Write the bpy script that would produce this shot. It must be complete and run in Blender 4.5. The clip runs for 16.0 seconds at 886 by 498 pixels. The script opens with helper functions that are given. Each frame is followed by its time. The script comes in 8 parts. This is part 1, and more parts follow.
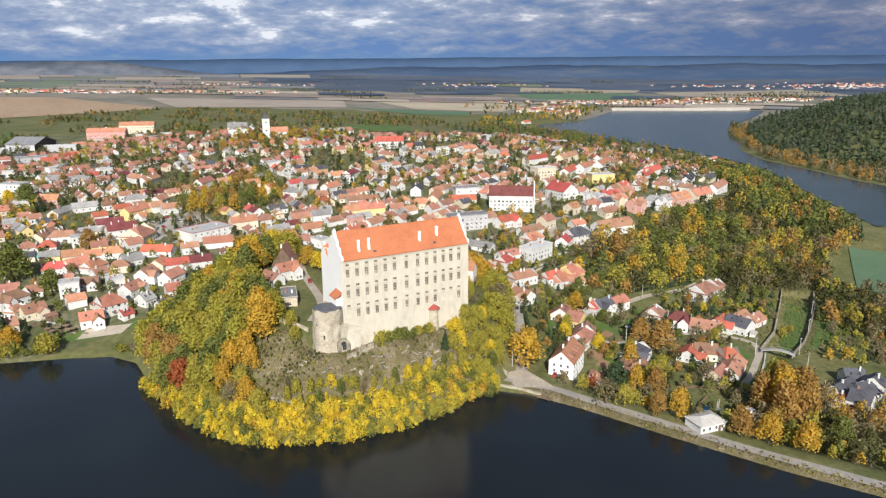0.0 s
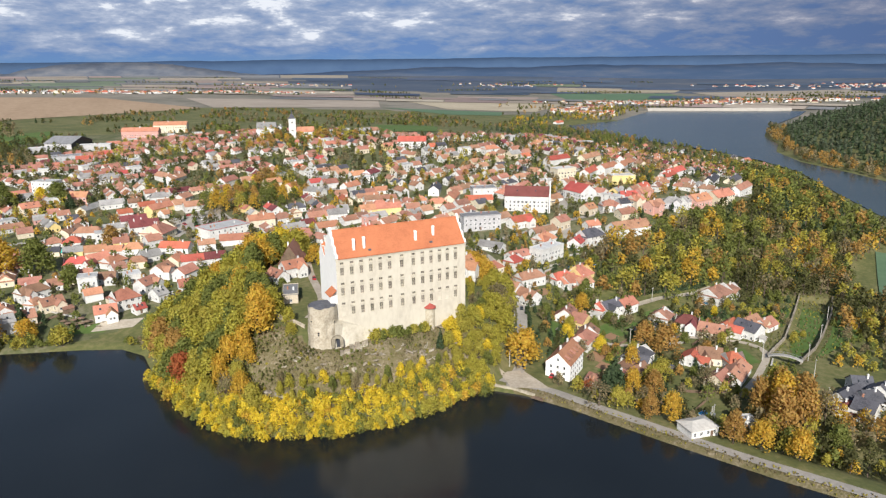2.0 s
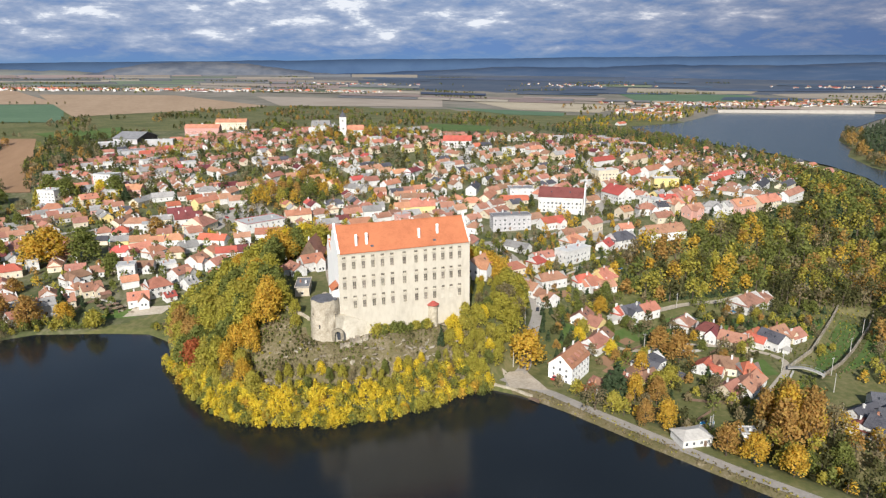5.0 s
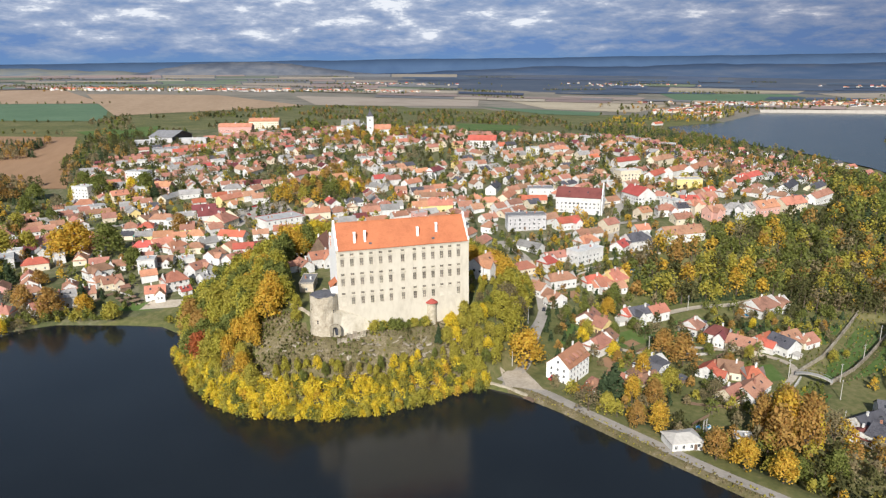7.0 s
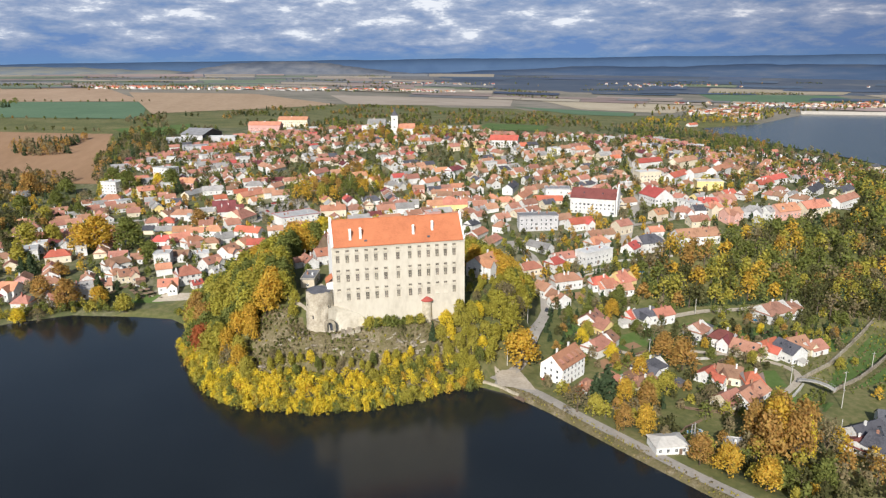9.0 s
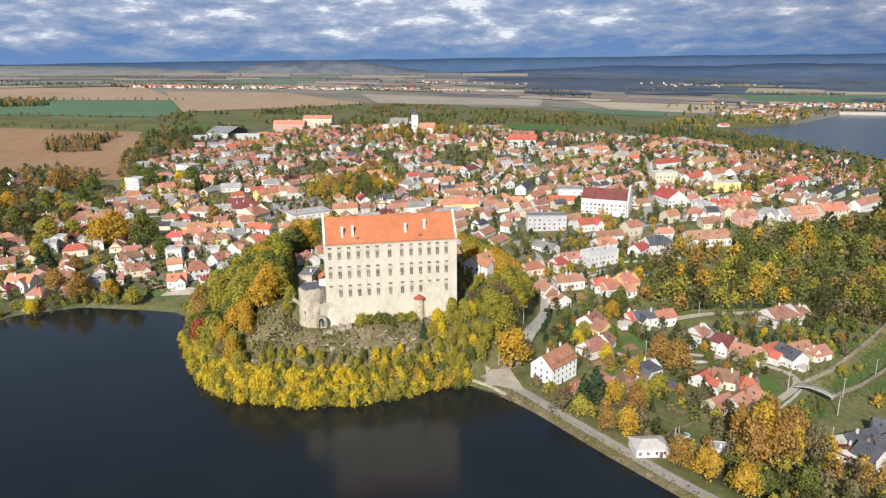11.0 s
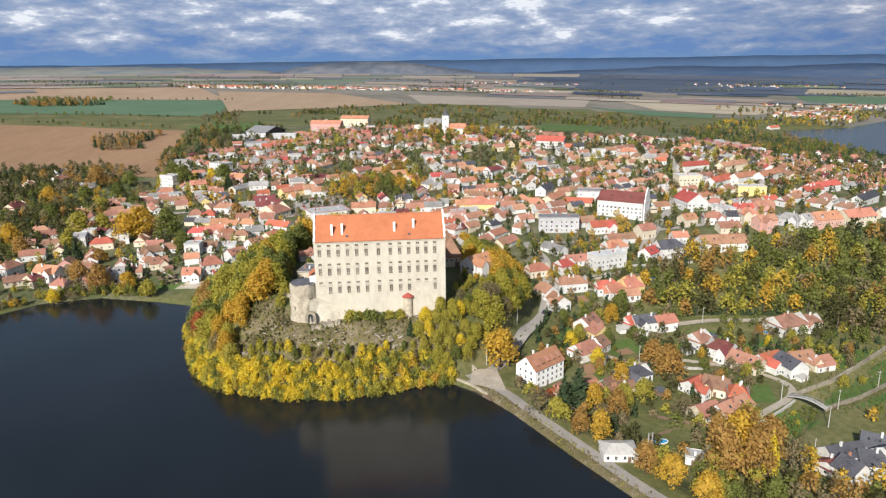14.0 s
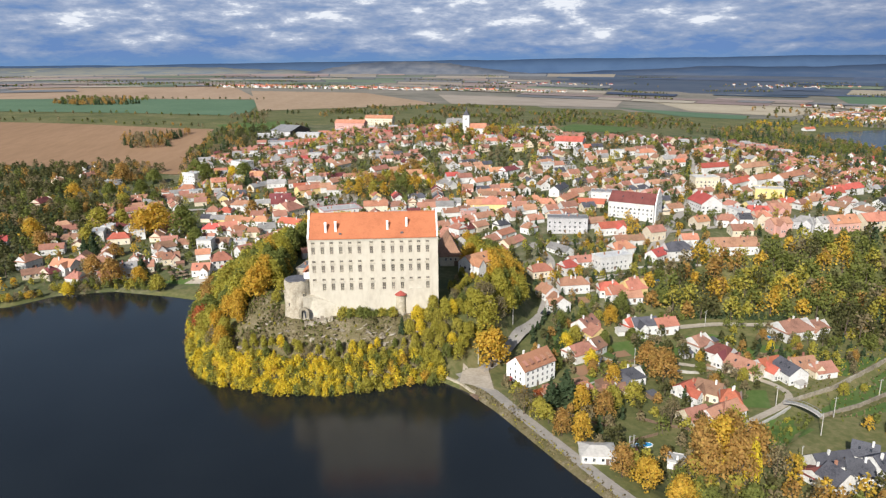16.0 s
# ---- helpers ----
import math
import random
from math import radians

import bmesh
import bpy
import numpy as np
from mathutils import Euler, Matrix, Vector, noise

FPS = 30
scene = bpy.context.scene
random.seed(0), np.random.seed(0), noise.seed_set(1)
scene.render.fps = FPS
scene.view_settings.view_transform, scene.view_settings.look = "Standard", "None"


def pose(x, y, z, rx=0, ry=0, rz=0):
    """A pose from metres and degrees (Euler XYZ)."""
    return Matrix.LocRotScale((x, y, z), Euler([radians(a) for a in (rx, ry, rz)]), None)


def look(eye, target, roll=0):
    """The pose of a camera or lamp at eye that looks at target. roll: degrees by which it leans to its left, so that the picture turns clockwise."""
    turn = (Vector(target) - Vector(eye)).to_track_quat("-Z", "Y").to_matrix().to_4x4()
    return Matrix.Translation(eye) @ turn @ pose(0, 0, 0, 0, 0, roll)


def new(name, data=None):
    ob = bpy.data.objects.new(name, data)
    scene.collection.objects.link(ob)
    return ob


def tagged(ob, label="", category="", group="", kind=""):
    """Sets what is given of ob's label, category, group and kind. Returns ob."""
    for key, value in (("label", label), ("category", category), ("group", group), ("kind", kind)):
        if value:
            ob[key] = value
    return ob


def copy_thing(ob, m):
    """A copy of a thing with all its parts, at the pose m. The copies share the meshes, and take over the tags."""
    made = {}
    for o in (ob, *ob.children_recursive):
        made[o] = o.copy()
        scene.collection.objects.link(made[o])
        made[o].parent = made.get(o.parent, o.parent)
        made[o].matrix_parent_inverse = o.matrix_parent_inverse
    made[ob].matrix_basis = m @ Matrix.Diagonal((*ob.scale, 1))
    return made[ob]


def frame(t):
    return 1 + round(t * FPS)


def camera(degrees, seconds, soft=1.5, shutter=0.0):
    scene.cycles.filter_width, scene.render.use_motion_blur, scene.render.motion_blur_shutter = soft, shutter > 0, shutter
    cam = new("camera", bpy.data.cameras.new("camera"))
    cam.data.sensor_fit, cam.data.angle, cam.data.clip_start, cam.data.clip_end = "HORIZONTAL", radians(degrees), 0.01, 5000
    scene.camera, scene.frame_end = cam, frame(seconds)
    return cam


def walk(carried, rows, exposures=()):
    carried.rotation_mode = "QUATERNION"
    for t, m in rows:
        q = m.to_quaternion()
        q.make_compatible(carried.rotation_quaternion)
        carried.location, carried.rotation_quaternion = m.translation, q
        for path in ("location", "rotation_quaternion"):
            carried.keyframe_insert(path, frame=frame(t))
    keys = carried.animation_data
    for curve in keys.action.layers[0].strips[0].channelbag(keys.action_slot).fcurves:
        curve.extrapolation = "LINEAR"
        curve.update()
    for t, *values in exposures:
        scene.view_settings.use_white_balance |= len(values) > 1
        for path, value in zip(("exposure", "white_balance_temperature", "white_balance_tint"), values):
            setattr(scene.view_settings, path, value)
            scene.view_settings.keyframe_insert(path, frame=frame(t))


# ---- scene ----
cam = camera(65.2, 16.0, 1.3)
PATH = [
    (0, (-118.95, -245.72, 134.35), (-91.02, -195.02, 118.57), -0.3),
    (0.5, (-115.16, -248.26, 134.38), (-87.98, -197.14, 118.57), -0.4),
    (1, (-111.4, -250.57, 134.31), (-84.88, -199.09, 118.53), -0.4),
    (1.5, (-107.63, -253.07, 134.35), (-81.83, -201.23, 118.6), -0.4),
    (2, (-104.1, -255.29, 134.4), (-79.08, -203.06, 118.65), -0.5),
    (2.5, (-100.02, -257.71, 134.41), (-75.99, -205.03, 118.66), -0.5),
    (3, (-96.08, -260.06, 134.38), (-73.01, -206.96, 118.63), -0.5),
    (3.5, (-92.02, -262.32, 134.37), (-69.94, -208.83, 118.62), -0.5),
    (4, (-88.06, -264.42, 134.35), (-66.82, -210.57, 118.6), -0.5),
    (6.5, (-67.64, -274.49, 134.21), (-50.57, -219.14, 118.49), -0.5),
    (7, (-63.71, -276.28, 134.2), (-47.45, -220.72, 118.48), -0.6),
    (7.5, (-59.32, -278.01, 134.13), (-43.96, -222.18, 118.44), -0.5),
    (8, (-55.28, -279.62, 134.06), (-40.67, -223.58, 118.37), -0.5),
    (8.5, (-50.93, -281.31, 134.07), (-37.07, -225.09, 118.38), -0.5),
    (9, (-46.93, -282.88, 134.01), (-33.76, -226.48, 118.29), -0.5),
    (11.5, (-24.74, -289.57, 133.93), (-15.23, -232.45, 118.21), -0.5),
    (12, (-20.19, -290.96, 133.94), (-11.46, -233.69, 118.25), -0.5),
    (12.5, (-15.82, -292.02, 133.96), (-7.81, -234.66, 118.27), -0.6),
    (13, (-11.32, -293.23, 134.06), (-4.03, -235.78, 118.37), -0.5),
    (13.5, (-6.95, -294.16, 134.1), (-0.32, -236.62, 118.38), -0.5),
    (14, (-2.34, -295.2, 134.04), (3.54, -237.57, 118.38), -0.6),
    (14.5, (2.18, -296.01, 133.89), (7.34, -238.32, 118.23), -0.6),
    (15, (7.04, -296.86, 133.87), (11.42, -239.11, 118.24), -0.6),
    (15.5, (11.5, -297.53, 133.75), (15.16, -239.72, 118.12), -0.7),
    (16, (16.06, -298.04, 133.68), (18.97, -240.17, 118.05), -0.6),
]
walk(cam, [(t, look(eye, at, roll)) for t, eye, at, roll in PATH])

# ---- sky, sun and exposure ----
SUN_TURN, SUN_HEIGHT = 207.0, 32.0   # compass turn and height of the sun, in degrees
sun_way = Vector((math.sin(radians(SUN_TURN)) * math.cos(radians(SUN_HEIGHT)), math.cos(radians(SUN_TURN)) * math.cos(radians(SUN_HEIGHT)), math.sin(radians(SUN_HEIGHT))))
sun = new("sun", bpy.data.lights.new("sun", "SUN"))
sun.data.energy, sun.data.angle, sun.data.color = 4.9, radians(0.6), (1.0, 0.96, 0.89)
sun.matrix_world = look(sun_way * 1000, (0, 0, 0))
scene.view_settings.exposure = 0.33


def nodes_of(tree):
    """Shortcuts for laying out a node tree: add(type, inputs, settings)."""
    def add(kind, inputs=(), **settings):
        n = tree.nodes.new(kind)
        for key, value in settings.items():
            if key == "operation": n.operation = value
            elif key == "blend_type": n.blend_type = value
            elif key == "data_type": n.data_type = value
            elif key == "stops":
                ramp = n.color_ramp.elements
                while len(ramp) < len(value): ramp.new(0.5)
                for e, (pos, col) in zip(ramp, value):
                    e.position, e.color = pos, (*col, 1) if not isinstance(col, (int, float)) else (col, col, col, 1)
        for slot, value in dict(inputs).items():
            if isinstance(value, bpy.types.NodeSocket): tree.links.new(value, n.inputs[slot])
            else: n.inputs[slot].default_value = value
        return n
    return add


world = bpy.data.worlds.new("sky")
scene.world = world
world.use_nodes = True
wt = world.node_tree
wt.nodes.clear()
add = nodes_of(wt)
sky = add("ShaderNodeTexSky")
sky.sky_type, sky.sun_disc, sky.sun_elevation, sky.sun_rotation = "NISHITA", False, radians(SUN_HEIGHT), radians(SUN_TURN)
sky_light = add("ShaderNodeBackground", {"Color": sky.outputs[0], "Strength": 0.1})
way = add("ShaderNodeTexCoord").outputs["Generated"]
xyz = add("ShaderNodeSeparateXYZ", {0: way})
turn = add("ShaderNodeMath", {0: xyz.outputs[0], 1: xyz.outputs[1]}, operation="ARCTAN2").outputs[0]
streak = add("ShaderNodeCombineXYZ", {0: add("ShaderNodeMath", {0: turn, 1: 13.0}, operation="MULTIPLY").outputs[0],
                                      1: add("ShaderNodeMath", {0: xyz.outputs[2], 1: 46.0}, operation="MULTIPLY").outputs[0], 2: 3.7}).outputs[0]
broad = add("ShaderNodeTexNoise", {"Vector": streak, "Scale": 1.05, "Detail": 8.0, "Roughness": 0.56, "Distortion": 0.25}).outputs[0]
puffs = add("ShaderNodeTexNoise", {"Vector": streak, "Scale": 3.1, "Detail": 9.0, "Roughness": 0.62}).outputs[0]
height = xyz.outputs[2]
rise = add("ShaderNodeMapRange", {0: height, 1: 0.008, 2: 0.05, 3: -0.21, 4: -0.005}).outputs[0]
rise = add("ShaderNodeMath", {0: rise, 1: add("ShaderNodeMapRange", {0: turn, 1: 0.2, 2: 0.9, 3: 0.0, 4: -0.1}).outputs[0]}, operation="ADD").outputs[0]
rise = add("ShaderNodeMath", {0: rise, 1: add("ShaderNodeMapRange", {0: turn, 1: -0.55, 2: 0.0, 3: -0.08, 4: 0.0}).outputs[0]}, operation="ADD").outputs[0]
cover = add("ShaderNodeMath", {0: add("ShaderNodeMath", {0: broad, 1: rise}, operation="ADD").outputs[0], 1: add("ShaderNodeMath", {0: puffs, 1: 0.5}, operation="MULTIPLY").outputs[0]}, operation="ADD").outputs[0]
bank = add("ShaderNodeValToRGB", {0: cover}, stops=[(0.46, (0.12, 0.215, 0.43)), (0.57, (0.18, 0.262, 0.435)), (0.69, (0.26, 0.325, 0.47)), (0.79, (0.39, 0.445, 0.565)), (0.86, (0.70, 0.73, 0.79))])
haze = add("ShaderNodeMapRange", {0: height, 1: -0.004, 2: 0.016, 3: 1.0, 4: 0.0}).outputs[0]
low = add("ShaderNodeMixRGB", {"Fac": haze, "Color1": bank.outputs[0], "Color2": (0.12, 0.235, 0.43, 1)})
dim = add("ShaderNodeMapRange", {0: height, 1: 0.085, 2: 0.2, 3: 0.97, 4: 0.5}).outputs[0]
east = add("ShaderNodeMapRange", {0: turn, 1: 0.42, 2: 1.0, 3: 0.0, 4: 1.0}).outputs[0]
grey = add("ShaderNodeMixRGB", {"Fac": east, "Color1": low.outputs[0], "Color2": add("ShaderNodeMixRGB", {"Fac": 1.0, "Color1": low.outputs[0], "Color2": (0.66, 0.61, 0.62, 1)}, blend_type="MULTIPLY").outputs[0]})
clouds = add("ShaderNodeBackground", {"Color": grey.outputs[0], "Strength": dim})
high = add("ShaderNodeMapRange", {0: height, 1: 0.09, 2: 0.22, 3: 0.0, 4: 0.7}).outputs[0]
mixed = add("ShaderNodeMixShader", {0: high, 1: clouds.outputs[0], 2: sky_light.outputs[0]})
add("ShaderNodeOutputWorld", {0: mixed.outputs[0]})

# ---- materials ----
GLOSS = 0.25


def surface(name, colours, grain=1.0, broad=0.08, rough=0.85, relief=0.0, spread=0.25, island=0.0, metal=0.0, stretch=(1, 1, 1), leaf=0.0, gloss=GLOSS):
    """A worn matt surface: colours blended by fine grain and broad stains (features per metre), varied from piece to piece."""
    m = bpy.data.materials.new(name)
    m.use_nodes = True
    m.node_tree.nodes.clear()
    add = nodes_of(m.node_tree)
    where = add("ShaderNodeMapping", {0: add("ShaderNodeTexCoord").outputs["Object"], 3: stretch}).outputs[0]
    fine = add("ShaderNodeTexNoise", {"Vector": where, "Scale": grain, "Detail": 4.0, "Roughness": 0.6}).outputs[0]
    wide = add("ShaderNodeTexNoise", {"Vector": where, "Scale": broad, "Detail": 5.0, "Roughness": 0.62}).outputs[0]
    both = add("ShaderNodeMath", {0: add("ShaderNodeMath", {0: fine, 1: 0.45}, operation="MULTIPLY").outputs[0], 1: add("ShaderNodeMath", {0: wide, 1: 0.55}, operation="MULTIPLY").outputs[0]}, operation="ADD").outputs[0]
    n = len(colours)
    ramp = add("ShaderNodeValToRGB", {0: both}, stops=[(0.5 if n == 1 else 0.36 + 0.28 * i / (n - 1), c) for i, c in enumerate(colours)])
    vary = add("ShaderNodeObjectInfo").outputs["Random"]
    if island:
        vary = add("ShaderNodeNewGeometry").outputs["Random Per Island"]
    value = add("ShaderNodeMapRange", {0: vary, 1: 0.0, 2: 1.0, 3: 1.0 - (island or spread), 4: 1.0 + (island or spread)}).outputs[0]
    hue = add("ShaderNodeHueSaturation", {"Value": value, "Color": ramp.outputs[0]})
    if spread or island:
        other = add("ShaderNodeMath", {0: add("ShaderNodeMath", {0: vary, 1: 7.31}, operation="MULTIPLY").outputs[0]}, operation="FRACT").outputs[0]
        tint = add("ShaderNodeMapRange", {0: other, 1: 0.0, 2: 1.0, 3: 0.5 - 0.06 * (island or spread), 4: 0.5 + 0.06 * (island or spread)}).outputs[0]
        m.node_tree.links.new(tint, hue.inputs["Hue"])
    body = add("ShaderNodeBsdfPrincipled", {"Base Color": hue.outputs[0], "Roughness": rough, "Metallic": metal, "Specular IOR Level": gloss})
    if relief:
        dent = add("ShaderNodeBump", {"Height": fine, "Strength": 0.6, "Distance": relief})
        m.node_tree.links.new(dent.outputs[0], body.inputs["Normal"])
    out = body.outputs[0]
    if leaf:
        thin = add("ShaderNodeBsdfTranslucent", {0: hue.outputs[0]})
        out = add("ShaderNodeMixShader", {0: leaf, 1: body.outputs[0], 2: thin.outputs[0]}).outputs[0]
    add("ShaderNodeOutputMaterial", {0: out})
    return m


def tiled(name, dark, light, spread=0.22):
    """Roof tiles: courses and pans in relief, with moss and faded patches."""
    m = surface(name, [dark, light, tuple(min(1, v * 1.12) for v in light)], grain=2.2, broad=0.16, rough=0.8, spread=spread)
    add = nodes_of(m.node_tree)
    body = next(n for n in m.node_tree.nodes if n.type == "BSDF_PRINCIPLED")
    where = add("ShaderNodeTexCoord").outputs["Object"]
    rows = add("ShaderNodeTexWave", {"Vector": where, "Scale": 1.4, "Distortion": 0.4})
    rows.wave_type, rows.bands_direction = "BANDS", "Z"
    dent = add("ShaderNodeBump", {"Height": rows.outputs["Fac"], "Strength": 0.5, "Distance": 0.05})
    m.node_tree.links.new(dent.outputs[0], body.inputs["Normal"])
    return m


def water(name, deep, rough=0.08, shine=0.5):
    m = bpy.data.materials.new(name)
    m.use_nodes = True
    add = nodes_of(m.node_tree)
    body = m.node_tree.nodes["Principled BSDF"]
    where = add("ShaderNodeTexCoord").outputs["Object"]
    wide = add("ShaderNodeTexNoise", {"Vector": where, "Scale": 0.02, "Detail": 3.0}).outputs[0]
    ramp = add("ShaderNodeValToRGB", {0: wide}, stops=[(0.35, deep), (0.7, tuple(v * 1.35 for v in deep))])
    m.node_tree.links.new(ramp.outputs[0], body.inputs["Base Color"])
    ripple = add("ShaderNodeTexNoise", {"Vector": where, "Scale": 1.3, "Detail": 4.0, "Roughness": 0.6}).outputs[0]
    dent = add("ShaderNodeBump", {"Height": ripple, "Strength": 0.35, "Distance": 0.05})
    m.node_tree.links.new(dent.outputs[0], body.inputs["Normal"])
    body.inputs["Roughness"].default_value, body.inputs["IOR"].default_value, body.inputs["Specular IOR Level"].default_value = rough, 1.33, shine
    return m


ROOFS = {"o": ("orange", tiled("orange_tiles", (0.305, 0.135, 0.083), (0.445, 0.205, 0.128))),
         "r": ("faded red", tiled("faded_red_tiles", (0.225, 0.108, 0.073), (0.375, 0.19, 0.13))),
         "s": ("bright red", tiled("bright_red_tiles", (0.30, 0.075, 0.055), (0.44, 0.115, 0.08))),
         "m": ("maroon", tiled("maroon_tiles", (0.10, 0.03, 0.03), (0.17, 0.05, 0.05))),
         "b": ("brown", tiled("brown_tiles", (0.16, 0.085, 0.06), (0.29, 0.16, 0.11))),
         "g": ("grey", tiled("grey_tiles", (0.16, 0.155, 0.15), (0.30, 0.29, 0.28))),
         "d": ("dark slate", tiled("dark_tiles", (0.035, 0.035, 0.045), (0.09, 0.09, 0.105))),
         "w": ("pale grey flat", surface("pale_felt", [(0.38, 0.38, 0.38), (0.60, 0.60, 0.59)], 1.5, 0.2)),
         "W": ("pale grey flat", None), "G": ("grey flat", surface("grey_felt", [(0.19, 0.19, 0.20), (0.33, 0.33, 0.34)], 1.5, 0.2)), "S": ("red-edged flat", None)}
ROOFS["W"] = ("pale grey flat", ROOFS["w"][1])
ROOFS["S"] = ("pale grey flat", ROOFS["w"][1])
WALLS = {"w": ("white", surface("white_plaster", [(0.47, 0.46, 0.445), (0.62, 0.61, 0.59), (0.705, 0.70, 0.68)], 1.2, 0.15, spread=0.1)),
         "c": ("cream", surface("cream_plaster", [(0.52, 0.45, 0.34), (0.70, 0.62, 0.48)], 1.2, 0.15, spread=0.12)),
         "p": ("pink", surface("pink_plaster", [(0.52, 0.29, 0.25), (0.66, 0.38, 0.32)], 1.2, 0.15, spread=0.1)),
         "y": ("yellow", surface("yellow_plaster", [(0.60, 0.47, 0.20), (0.74, 0.58, 0.28)], 1.2, 0.15, spread=0.08)),
         "g": ("grey", surface("grey_plaster", [(0.38, 0.37, 0.38), (0.54, 0.53, 0.54)], 1.2, 0.15, spread=0.1))}
